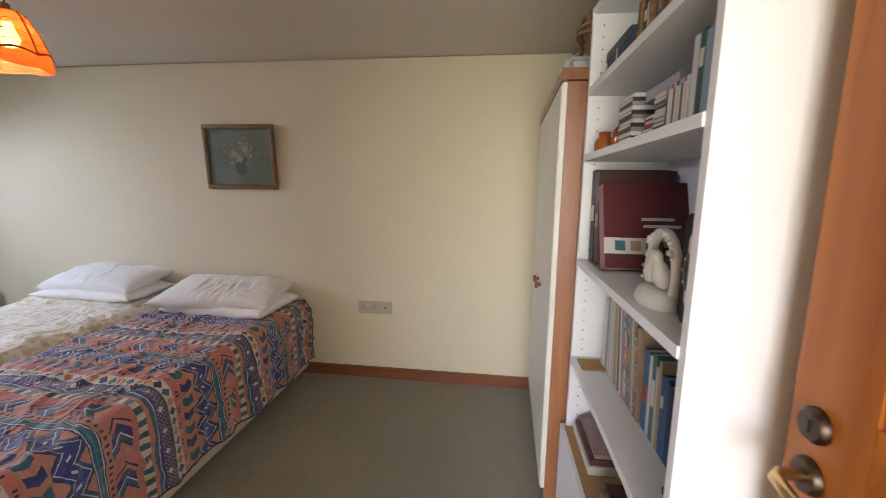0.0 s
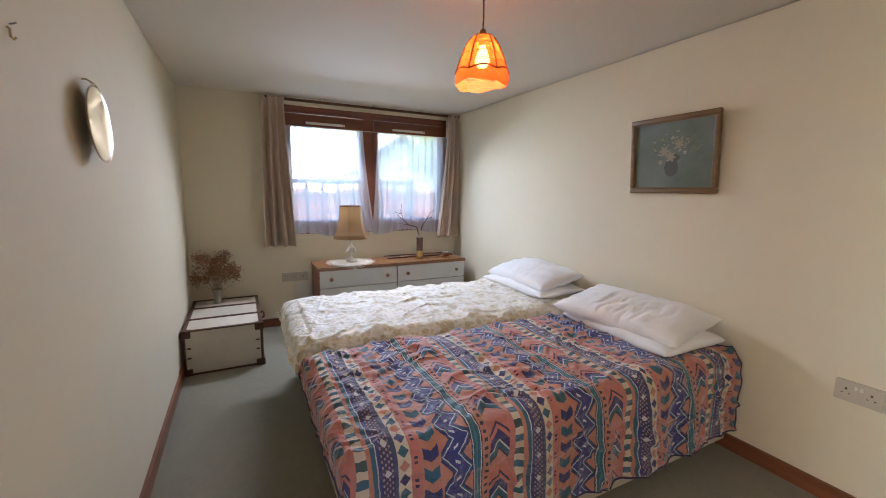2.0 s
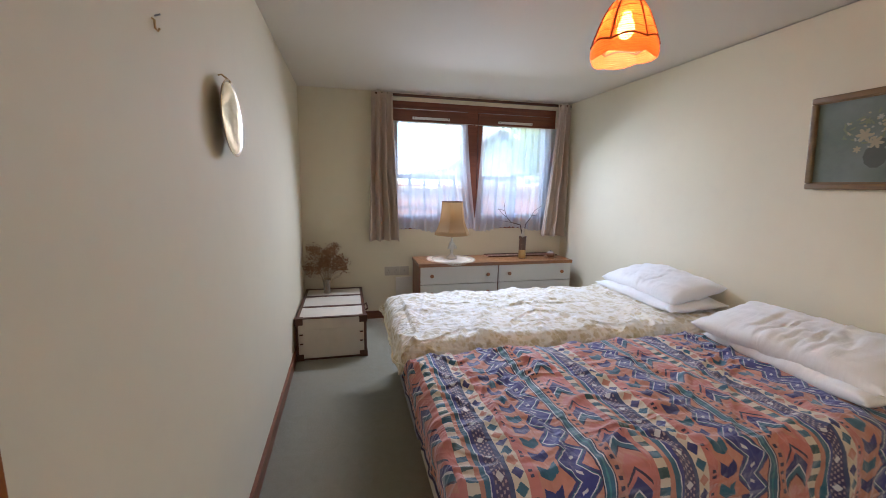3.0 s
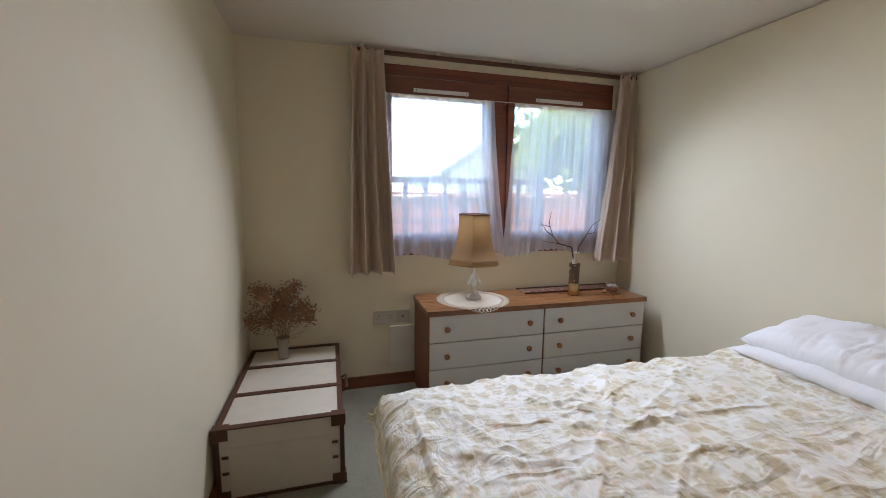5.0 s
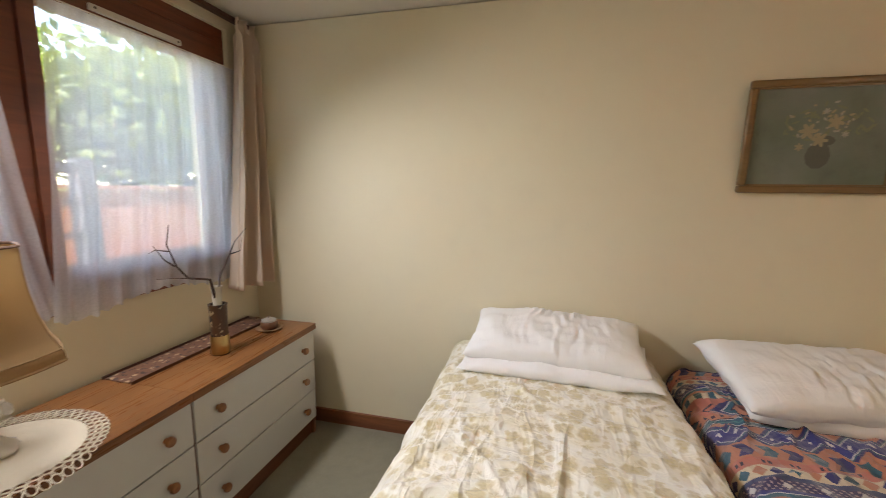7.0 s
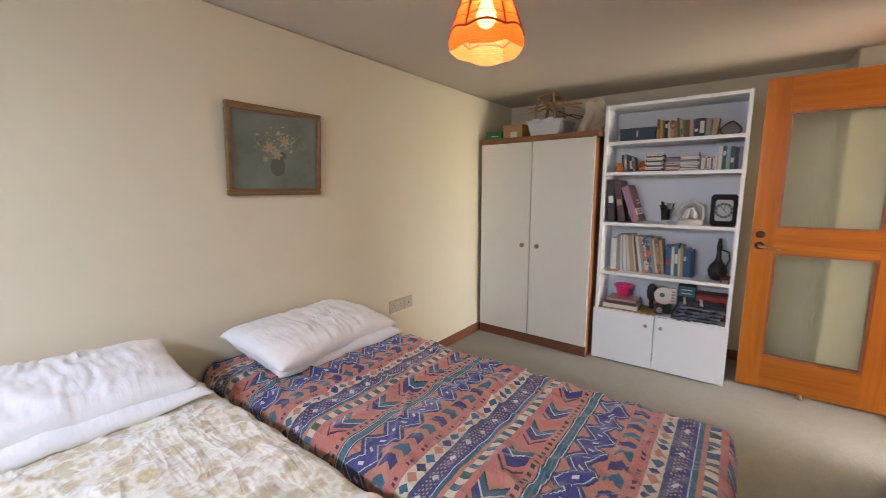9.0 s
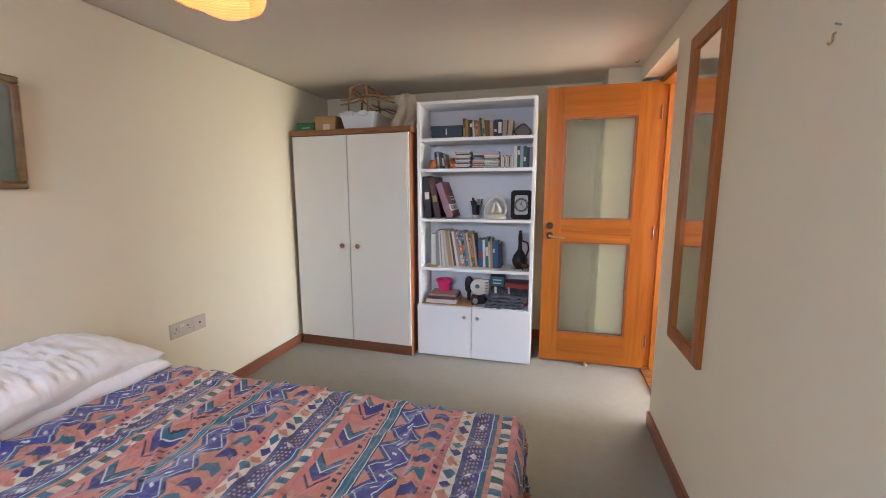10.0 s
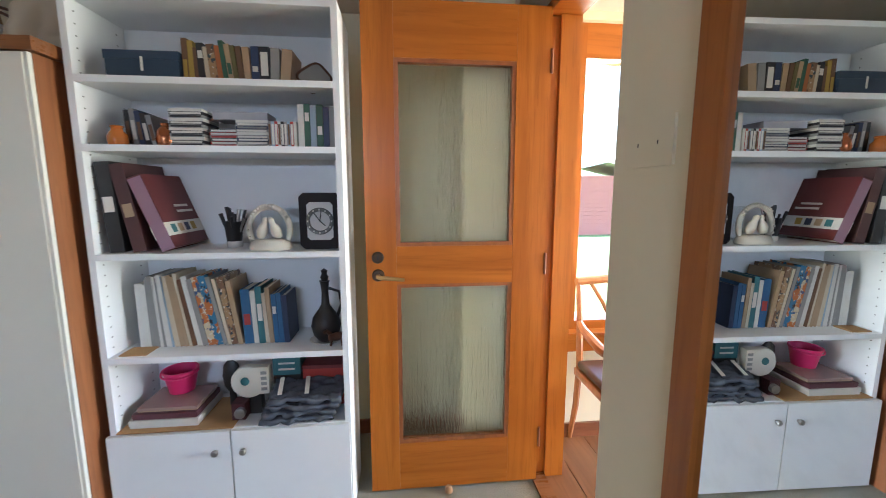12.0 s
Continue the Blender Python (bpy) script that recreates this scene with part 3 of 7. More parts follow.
# the open door
door = setting(thing("door_1", (0.505, -0.16, 0.01), "orange varnished wooden door with two obscured panes, standing open", "door"), "")
X0, X1 = 0.485, 0.525
part("stile", box(X0, X1, 0.445, 0.565, 0.012, 2.0), DOOR_V, door, bevel=0.003)
part("stile", box(X0, X1, -0.165, -0.03, 0.012, 2.0), DOOR_V, door, bevel=0.003)
part("rail", box(X0, X1, -0.0295, 0.4445, 1.795, 2.0), DOOR_H, door, "top rail with pale scuffs")
part("rail", box(X0, X1, -0.0295, 0.4445, 0.925, 1.08), DOOR_H, door)
part("rail", box(X0, X1, -0.0295, 0.4445, 0.012, 0.225), DOOR_H, door)
for z0, z1 in ((0.225, 0.925), (1.08, 1.795)):
    pane = part("pane", box(0.502, 0.508, -0.02, 0.435, z0 + 0.01, z1 - 0.01), RIBBED, door, "rippled obscured glass")
    pane.visible_shadow = False
    for side in (0, 1):
        xs = (X0 + 0.004, 0.5015) if side == 0 else (0.5085, X1 - 0.004)
        bm = box(*xs, -0.0295, -0.014, z0, z1)
        box(*xs, 0.429, 0.4445, z0, z1, bm)
        box(*xs, -0.014, 0.429, z0, z0 + 0.015, bm)
        box(*xs, -0.014, 0.429, z1 - 0.015, z1, bm)
        part("glazing_bead", bm, BEAD, door)
lock = part("lock_plate", moved(lathe([(0.0, -0.012), (0.019, -0.012), (0.024, -0.006), (0.024, 0)], 24), Matrix.Translation((X0, 0.519, 1.037)) @ pose(0, 0, 0, 0, 90, 0)), DARKMETAL, door, "dark round lock plate", smooth=True)
part("keyhole", box(X0 - 0.0135, X0 - 0.0115, 0.5165, 0.5215, 1.028, 1.044), BLACK, lock)
rose = part("handle_rose", moved(lathe([(0.0, -0.010), (0.021, -0.010), (0.025, -0.004), (0.025, 0)], 24), Matrix.Translation((X0, 0.519, 0.965)) @ pose(0, 0, 0, 0, 90, 0)), DARKMETAL, door, "dark round handle rose", smooth=True)
part("lever", tube([(X0 - 0.008, 0.519, 0.965), (X0 - 0.036, 0.519, 0.965), (X0 - 0.046, 0.510, 0.964), (X0 - 0.048, 0.48, 0.961), (X0 - 0.046, 0.415, 0.953)], 0.0085, 10, taper=[1, 1, 1.05, 1, 0.75]), BRASS, rose, "worn brass lever", smooth=True)
for z in (0.22, 1.0, 1.80):
    bm = tube([(0.4815, -0.169, z - 0.045), (0.4815, -0.169, z + 0.045)], 0.0055, 10)
    part("hinge", bm, BEAD, door, "small varnished-over butt hinge", smooth=True)
stop = thing("door_stop", (0.462, 0.235, 0), "small tan rubber door stop on the carpet", "door stop")
part("plug", lathe([(0.016, 0), (0.019, 0.008), (0.014, 0.024), (0.009, 0.03)], 16, (0.462, 0.235, 0)), CARD_TAN, stop, smooth=True)

# ---- bedroom window ----
win = setting(thing("window_1", (-4.28, 1.58, WZ0), "two-light mahogany stained wooden window", "window"), "")
FX0, FX1 = -4.33, -4.225
def bar(name, y0, y1, z0, z1, x0=FX0, x1=FX1, b=0.006, lab=""):
    return part(name, box(x0, x1, y0, y1, z0, z1), WINWOOD, win, lab, bevel=b)
bar("frame_jamb", WY0, WY0 + 0.06, WZ0, WZ1)
bar("frame_jamb", WY1 - 0.06, WY1, WZ0, WZ1)
bar("frame_head", WY0 + 0.06, WY1 - 0.06, 2.0, WZ1)
bar("frame_sill", WY0 + 0.06, WY1 - 0.06, WZ0, WZ0 + 0.05)
bar("mullion", 1.51, 1.61, WZ0 + 0.05, 2.0)
for y0, y1 in ((WY0 + 0.06, 1.51), (1.61, WY1 - 0.06)):
    sx0, sx1 = FX0 + 0.02, FX1 + 0.012
    bar("sash_head", y0 + 0.003, y1 - 0.003, 1.885, 1.992, sx0, sx1, 0.008)
    bar("sash_rail", y0 + 0.003, y1 - 0.003, WZ0 + 0.055, WZ0 + 0.11, sx0, sx1)
    bar("sash_stile", y0 + 0.003, y0 + 0.05, WZ0 + 0.11, 1.885, sx0, sx1)
    bar("sash_stile", y1 - 0.05, y1 - 0.003, WZ0 + 0.11, 1.885, sx0, sx1)
    part("pane", box(-4.285, -4.279, y0 + 0.05, y1 - 0.05, WZ0 + 0.11, 1.885), GLASS, win).visible_shadow = False
    c = (y0 + y1) / 2
    vent = part("trickle_vent", box(sx1 + 0.0005, sx1 + 0.014, c - 0.18, c + 0.18, 1.905, 1.926), PLASTIC, win, "cream slotted trickle vent", bevel=0.003)
    for s in (-1, 1):
        part("screw_cap", moved(lathe([(0.004, 0), (0.004, 0.002), (0.0, 0.002)], 10), Matrix.Translation((sx1 + 0.0142, c + s * 0.165, 1.9155)) @ pose(0, 0, 0, 0, 90, 0)), DARKMETAL, vent)
part("sill_board", box(-4.224, -4.178, WY0 - 0.02, WY1 + 0.02, WZ0 - 0.022, WZ0 - 0.001), WINWOOD, win, bevel=0.005)

# ---- dining room window ----
win2 = setting(thing("window_2", (0.88, -1.36, EZ0), "tall varnished wooden picture window", "window"), "")
bm_list = ((EY1 - 0.07, EY1, EZ0, EZ1, "frame_jamb"), (EY0, EY0 + 0.07, EZ0, EZ1, "frame_jamb"), (EY0 + 0.07, EY1 - 0.07, EZ1 - 0.16, EZ1, "frame_head"), (EY0 + 0.07, EY1 - 0.07, EZ0, EZ0 + 0.07, "frame_sill"), (-1.42, -1.34, EZ0 + 0.07, EZ1 - 0.16, "mullion"))
for y0, y1, z0, z1, n in bm_list:
    part(n, box(0.83, 0.93, y0, y1, z0, z1), DOOR_H if "jamb" not in n else DOOR_V, win2, bevel=0.006)
for y0, y1 in ((EY0 + 0.07, -1.42), (-1.34, EY1 - 0.07)):
    part("pane", box(0.875, 0.881, y0, y1, EZ0 + 0.07, EZ1 - 0.16), GLASS, win2).visible_shadow = False
part("sill_board", box(0.755, 0.8295, EY0 + 0.001, EY1 - 0.001, EZ0, EZ0 + 0.025), DOOR_H, win2, bevel=0.006)
part("apron", box(0.782, 0.7995, EY0, EY1, EZ0 - 0.08, EZ0 - 0.001), DOOR_H, win2, bevel=0.004)

# ---- outdoors ----
bm = bmesh.new()
for x0, x1, y0, y1 in ((-900, 900, -900, 900),):
    vs = [bm.verts.new(p) for p in ((x0, y0, -0.2), (x1, y0, -0.2), (x1, y1, -0.2), (x0, y1, -0.2))]
    bm.faces.new(vs)
setting(part("ground", bm, GRASS), "mown lawn reaching the horizon", "lawn")
setting(part("patio", box(-5.9, XW - T, -4, 7, -0.2, -0.16), PATIO), "pale paved terrace outside the window", "paving")

# trellis screen on the terrace
tre = thing("trellis_fence", (-5.2, 0.2, -0.16), "weathered blue-grey square trellis screen with a square post", "fence")
part("post", box(-5.24, -5.15, 2.36, 2.45, -0.16, 1.45), TRELLIS, tre, bevel=0.006)
part("post", box(-5.24, -5.15, -2.6, -2.51, -0.16, 1.45), TRELLIS, tre, bevel=0.006)
for i in range(26):
    y = 2.20 - 0.185 * i
    part("lath", box(-5.215, -5.195, y - 0.018, y + 0.018, 0.0, 1.40), TRELLIS, tre)
for i in range(8):
    z = 1.40 - 0.185 * i
    w = 0.028 if i == 0 else 0.018
    part("rail", box(-5.195, -5.175, -2.51, 2.36, z - w, z + w), TRELLIS, tre)
# boarded boundary fence
fen = thing("board_fence", (-9.0, 1, -0.2), "red-brown boarded garden fence", "fence")
part("rail", box(-8.98, -8.93, -9, 12, 1.27, 1.33), FENCE, fen)
part("rail", box(-8.98, -8.93, -9, 12, 0.25, 0.33), FENCE, fen)
rnd = random.Random(4)
for i in range(140):
    y = -9 + 0.15 * i
    part("board", box(-9.02, -8.985, y, y + 0.143, -0.2, 1.26 + rnd.uniform(-0.012, 0.012)), FENCE, fen)
tab = thing("garden_table", (-6.6, 1.3, -0.2), "white round garden table on the terrace side lawn", "table")
part("tabletop", lathe([(0.0, 0.0), (0.55, 0.0), (0.56, 0.015), (0.55, 0.03), (0.0, 0.03)], 32, (-6.6, 1.2, 0.62)), PLASTIC, tab, smooth=True)
for i in range(4):
    a = i * math.pi / 2 + 0.4
    part("leg", tube([(-6.6 + 0.1 * math.cos(a), 1.2 + 0.1 * math.sin(a), 0.62), (-6.6 + 0.4 * math.cos(a), 1.2 + 0.4 * math.sin(a), -0.2)], 0.025), PLASTIC, tab)


def gabled_house(x0, x1, y0, y1, eave, ridge, label, wallmat):
    """A plain small building whose ridge runs along x."""
    h = thing("house", ((x0 + x1) / 2, (y0 + y1) / 2, -0.2), label, "house")
    ym = (y0 + y1) / 2
    bm = bmesh.new()
    a = [bm.verts.new((x, y, z)) for x in (x0, x1) for y, z in ((y0, -0.2), (y1, -0.2), (y1, eave), (ym, ridge - 0.12), (y0, eave))]
    bm.faces.new(a[:5])
    bm.faces.new(a[5:])
    for i in range(5):
        j = (i + 1) % 5
        bm.faces.new((a[i], a[j], a[5 + j], a[5 + i]))
    part("wall", bm, wallmat, h)
    for s in (-1, 1):
        ye = y0 - 0.35 if s < 0 else y1 + 0.35
        k = (ridge - eave) / (ym - y0)
        ze = eave - 0.35 * k
        bm = bmesh.new()
        vs = [bm.verts.new((x, y, z + d)) for x in (x0 - 0.3, x1 + 0.3) for y, z in ((ym, ridge), (ye, ze)) for d in (0, 0.12)]
        for f in ((0, 2, 3, 1), (4, 5, 7, 6), (0, 1, 5, 4), (2, 6, 7, 3), (0, 4, 6, 2), (1, 3, 7, 5)):
            bm.faces.new([vs[i] for i in f])
        part("roof", bm, SLATE, h)
    return h


gabled_house(-24, -15, 4.4, 7.7, 2.2, 3.35, "pale rendered bungalow with a grey tiled gable roof", RENDER)
# red boarded garden shed on the lawn to the east
shed = thing("garden_shed", (13.5, -6.6, -0.2), "red horizontally boarded garden shed with a grey roof", "shed")
part("wall", box(12.6, 15, -8.6, -4.9, -0.2, 1.9), BRICK, shed)
for i in range(15):
    part("board", box(12.57, 12.6, -8.62, -4.88, -0.2 + 0.14 * i, -0.2 + 0.14 * i + 0.13), BRICK, shed, bevel=0.01, seg=1)
bm = bmesh.new()
vs = [bm.verts.new((x, y, z)) for x in (12.3, 15.3) for y, z in ((-8.9, 1.85), (-6.75, 2.35), (-4.6, 1.85), (-4.6, 1.95), (-6.75, 2.47), (-8.9, 1.95))]
bm.faces.new(vs[:6]); bm.faces.new(vs[6:])
for i in range(6):
    j = (i + 1) % 6
    bm.faces.new((vs[i], vs[j], vs[6 + j], vs[6 + i]))
part("roof", bm, RENDER, shed)

LEAF = Mat("garden_leaves", (0.10, 0.135, 0.045), 0.7)
LEAF.tint(LEAF.ramp(LEAF.noise(3, 3), 0.4, 0.7) * 0.7, (0.15, 0.18, 0.05))
_thin = LEAF.node("ShaderNodeBsdfTranslucent", Color=(0.22, 0.27, 0.06, 1))
_mix = LEAF.t.nodes.new("ShaderNodeMixShader")
_mix.inputs[0].default_value = 0.45
LEAF.t.links.new(LEAF.b.outputs[0], _mix.inputs[1])
LEAF.t.links.new(_thin.outputs[0], _mix.inputs[2])
LEAF.t.links.new(_mix.outputs[0], LEAF.t.nodes["Material Output"].inputs[0])
BARK = paint("grey_bark", (0.12, 0.09, 0.065), 0.9, 0.3, 40, 0.6)


def tree(x, y, h, spread, seed, label):
    """A tapered trunk with limbs, and a ragged crown of many small leaves."""
    r = random.Random(seed)
    t = thing("tree", (x, y, -0.2), label, "tree")
    bm = tube([(x, y, -0.2), (x + 0.05, y, h * 0.25), (x - 0.04, y + 0.06, h * 0.5), (x, y, h * 0.8)], 0.13, 8, taper=[1, 0.8, 0.55, 0.15])
    heads = []
    for i in range(9):
        a, z = r.uniform(0, 6.28), h * r.uniform(0.3, 0.7)
        e = (x + spread * 0.7 * math.cos(a), y + spread * 0.7 * math.sin(a), z + h * r.uniform(0.08, 0.28))
        tube([(x, y, z), ((x + e[0]) / 2, (y + e[1]) / 2, (z + e[2]) / 2 + 0.1), e], 0.05, 6, bm, [1, 0.6, 0.2])
        heads.append(e)
    heads.append((x, y, h * 0.9))
    part("trunk", bm, BARK, t)
    verts, faces = [], []
    for e in heads:
        for _ in range(620):
            g = [r.gauss(0, 0.26 * spread) for _ in range(3)]
            c = Vector((e[0] + g[0], e[1] + g[1], e[2] + g[2] * 0.8))
            d = Vector((r.uniform(-1, 1), r.uniform(-1, 1), r.uniform(-0.7, 0.7))).normalized()
            w = d.orthogonal().normalized() * 0.06
            s = r.uniform(0.10, 0.18)
            n = len(verts)
            verts += [c - d * s, c + w, c + d * s, c - w]
            faces.append((n, n + 1, n + 2, n + 3))
    me = bpy.data.meshes.new("crown")
    me.from_pydata([v - Vector(ORIGIN[t.name]) for v in verts], [], faces)
    me.materials.append(LEAF.m)
    crown = new("crown", me)
    crown.parent = t
    return t


tree(-10.6, 6.6, 3.6, 1.7, 3, "leafy green garden tree beyond the fence")
tree(-11.5, 9.0, 4.2, 1.9, 8, "leafy green garden tree beyond the fence")
tree(19.0, -4.2, 3.0, 1.8, 5, "round green garden tree beside the shed")

# ---- beds ----
def fold(a, lo, hi, r):
    """Where a cloth laid from lo to hi lies at the length a, and how far it has dropped past the edges."""
    for edge, s in ((lo, -1), (hi, 1)):
        b = (a - edge) * s
        if b > 0:
            if b < r * math.pi / 2:
                return edge + s * r * math.sin(b / r), r * (1 - math.cos(b / r))
            more = b - r * math.pi / 2
            return edge + s * (r + 0.06 * more), r + more
    return a, 0.0


def bedcover(name, x0, x1, y0, y1, z, west, east, south, north, r, material, parent, crease, seed, thickness, label, v0=0.0, nu=150, nv=200, puff=0.0, side=0.5, flare=0.0, drawn=0.0):
    """A cover over a bed's top that hangs down at its sides by the lengths given."""
    off = Vector((seed * 7.3, seed * 3.1, 0))

    def put(u, v):
        a = x0 - west + u * (x1 - x0 + west + east)
        b = y0 - south + v * (y1 - y0 + south + north)
        x, dx = fold(a, x0, x1, r)
        y, dy = fold(b, y0, y1, r)
        if a > (x0 + x1) / 2:
            x -= drawn * (2 * (min(a, x1) - x0) / (x1 - x0) - 1) * (1 - max(0.0, min(1.0, (b - y0) / (y1 - y0)))) ** 2
        p = Vector((a, b, 0)) + off
        big = noise.noise(Vector((p.x * 1.3, p.y * 4.2, 0))) + 0.6 * noise.noise(Vector((p.x * 5 + p.y * 3, p.y * 7, 3)))
        warp = noise.noise(Vector((p.x * 2, p.y * 2, 5))) * 0.5
        line = abs(noise.noise(Vector((p.x * 2.1 + warp, p.y * 9 + warp * 2, 9)))) + side * abs(noise.noise(Vector((p.x * 7 + warp * 3, p.y * 5, 13))))
        fine = noise.noise(Vector((p.x * 24, p.y * 30, 1)))
        ridge = 0.0
        for fx_, fy_, sk, zz in ((0.9, 3.2, 1.3, 21), (1.6, 4.6, -2.2, 27), (3.4, 2.0, 1.8, 33)):
            ridge += max(0.0, 1 - abs(noise.noise(Vector((p.x * fx_ + 2 * warp, p.y * fy_ + p.x * sk + warp, zz)))) / 0.065)
        lift = crease * (0.45 * big + 0.6 * (0.4 - line) + 0.06 * fine + 0.33 * ridge)
        drop = max(dx, dy) + 0.25 * min(dx, dy)
        out = flare * min(1.0, dx / 0.10) * min(1.0, dy / 0.10)
        drop *= 1 - out
        x, y = x + (0.03 * out if a > x1 else -0.03 * out), y + (0.03 * out if b > y1 else -0.03 * out)
        hang = min(1.0, drop / 0.15)
        ex = (1 if a > x1 else -1 if a < x0 else 0) * hang
        ey = (1 if b > y1 else -1 if b < y0 else 0) * hang
        wav = 0.012 * math.sin(b * 21 + 2 * big) * hang
        mid = puff * (1 - min(1, abs((a - (x0 + x1) / 2) / ((x1 - x0) / 2)) ** 3)) if hang == 0 else 0
        return (x + ex * (lift + wav), y + ey * (lift + wav), max(0.02, z - drop + (1 - hang) * lift + mid))

    bm = sheet(nu, nv, put, lambda u, v: (x0 - west + u * (x1 - x0 + west + east), y0 - south + v * (y1 - y0 + south + north) - v0))
    ob = part(name, bm, material, parent, "", smooth=True, sharp=80)
    tagged(ob, label)
    thick(ob, thickness)
    # the stitched edge all round
    rim = [(i / 90, 0.0) for i in range(90)] + [(1.0, i / 120) for i in range(120)] + [(1 - i / 90, 1.0) for i in range(90)] + [(0.0, 1 - i / 120) for i in range(121)]
    part("hem", tube([put(u, v) for u, v in rim], thickness * 0.25, 6), HEM.get(name, PILLOW), ob, smooth=True)
    return ob


HEM = {"quilt": cloth("navy_quilt_binding", (0.05, 0.04, 0.09)), "duvet": cloth("cream_duvet_edge", (0.76, 0.71, 0.55))}


def divan(x0, x1, y0, y1, label, cloth_mat):
    d = thing("divan_bed", ((x0 + x1) / 2, (y0 + y1) / 2, 0), label, "bed", "pair of single beds")
    part("base", box(x0, x1, y0, y1, 0.055, 0.30), cloth_mat, d, "upholstered divan base", bevel=0.018)
    part("mattress", box(x0 + 0.035, x1 - 0.035, y0 + 0.035, y1 - 0.01, 0.302, 0.478), MATTRESS, d, "pale mattress with rounded edges", bevel=0.05, seg=4)
    for sx in (x0 + 0.06, x1 - 0.06):
        for sy in (y0 + 0.05, y1 - 0.12):
            bm = tube([(sx - 0.012, sy, 0.024), (sx + 0.012, sy, 0.024)], 0.024, 14)
            box(sx - 0.006, sx + 0.006, sy - 0.008, sy + 0.008, 0.04, 0.06, bm)
            part("castor", bm, BLACK, d, "black castor", smooth=True)
    return d


divan(-2.06, -1.225, 0.66, 2.535, "single divan bed with cream floral base under a banded quilt", DIVAN_CREAM)
divan(-3.03, -2.15, 0.66, 2.535, "single divan bed with grey-blue striped base", DIVAN_BLUE)
c = bedcover("quilt", -2.02, -1.26, 0.655, 2.49, 0.535, 0.12, 0.44, 0.17, 0.03, 0.07, QUILT, None, 0.034, 1.0, 0.018,
             "quilt printed with navy, teal and coral zigzag bands over the bed", v0=0.752, drawn=0.035)
tagged(c, category="quilt")
c = bedcover("duvet", -2.97, -2.215, 0.665, 2.50, 0.56, 0.20, 0.15, 0.20, 0.02, 0.085, LEAFY, None, 0.026, 2.0, 0.03,
             "crumpled cream duvet with olive-gold blossom print on the bed", puff=0.015, side=0.3, flare=0.3, nu=190, nv=260)
tagged(c, category="duvet")
# the white lining that shows under the quilt's foot
c = bedcover("undersheet", -2.01, -1.29, 0.69, 2.47, 0.484, 0.05, 0.10, 0.22, 0.0, 0.04, PILLOW, None, 0.003, 3.0, 0.004,
             "white cotton sheet that hangs out under the quilt", nu=60, nv=90)
tagged(c, category="sheet")


def pillow(at, size, turn, label, seed, plump=0.5, droop=0.0):
    w, d, h = size
    m = Matrix.Translation(at) @ pose(0, 0, 0, turn[0], turn[1], turn[2])
    bm = bmesh.new()
    n, k = 72, 40
    layers = []
    for s in (1, -1):
        grid = []
        for j in range(k + 1):
            row = []
            for i in range(n + 1):
                u, v = 2 * i / n - 1, 2 * j / k - 1
                full = max(0.0, (1 - abs(u) ** 2.6)) ** plump * max(0.0, (1 - abs(v) ** 2.6)) ** plump
                pinch = 1 - 0.05 * (1 - abs(v) ** 2) * abs(u) ** 2
                pinch2 = 1 - 0.07 * (1 - abs(u) ** 2) * abs(v) ** 2
                q = Vector((u * 2.1 + seed, v * 1.2, s * 2.0 + seed))
                band = math.exp(-((u - 0.12) / 0.55) ** 2)
                ripple = noise.noise(Vector((u * 19 + 2.2 * noise.noise(q), v * 1.5 + u, s + seed))) + 0.5 * noise.noise(Vector((u * 6 + seed, v * 5, s + 4)))
                crumple = 0.24 * band * ripple + 0.16 * noise.noise(q * 1.3)
                z = s * h / 2 * full * (1 + crumple) - droop * (u * u) * h
                z += 0.012 * noise.noise(Vector((u * 3 + seed, v * 3, 7)))
                row.append(bm.verts.new(m @ Vector((u * w / 2 * pinch, v * d / 2 * pinch2, z))))
            grid.append(row)
        layers.append(grid)
        for j in range(k):
            for i in range(n):
                f = (grid[j][i], grid[j][i + 1], grid[j + 1][i + 1], grid[j + 1][i])
                bm.faces.new(f if s > 0 else f[::-1])
    bmesh.ops.remove_doubles(bm, verts=bm.verts, dist=0.0015)
    ob = part("pillow", bm, PILLOW, None, label, smooth=True, sharp=75)
    return tagged(ob, category="pillow", group="pillows on the beds")


pillow((-2.575, 2.34, 0.608), (0.76, 0.40, 0.09), (3, 0, -2), "flat white cotton pillow lying under another", 1.0, 0.42)
pillow((-2.585, 2.365, 0.677), (0.71, 0.38, 0.15), (12, 0, -3), "plump creased white pillow on top of another", 2.0, 0.40)
pillow((-1.60, 2.29, 0.575), (0.70, 0.43, 0.10), (2, 0, -4), "flat white cotton pillow lying under another", 3.0, 0.34)
pillow((-1.64, 2.285, 0.645), (0.74, 0.43, 0.145), (8, 1, 5), "plump white pillow on top of another", 4.0, 0.40)


def knob_at(parent, p, axis, r, material, label=""):
    """A turned mushroom knob that stands out from p along -x or +x."""
    prof = [(0.0, 0.0), (r * 0.55, 0.0), (r * 0.45, r * 0.55), (r * 0.95, r * 0.85), (r, r * 1.25), (r * 0.8, r * 1.6), (0.0, r * 1.7)]
    return part("knob", moved(lathe(prof, 18), Matrix.Translation(p) @ pose(0, 0, 0, 0, 90 * axis, 0)), material, parent, label, smooth=True)


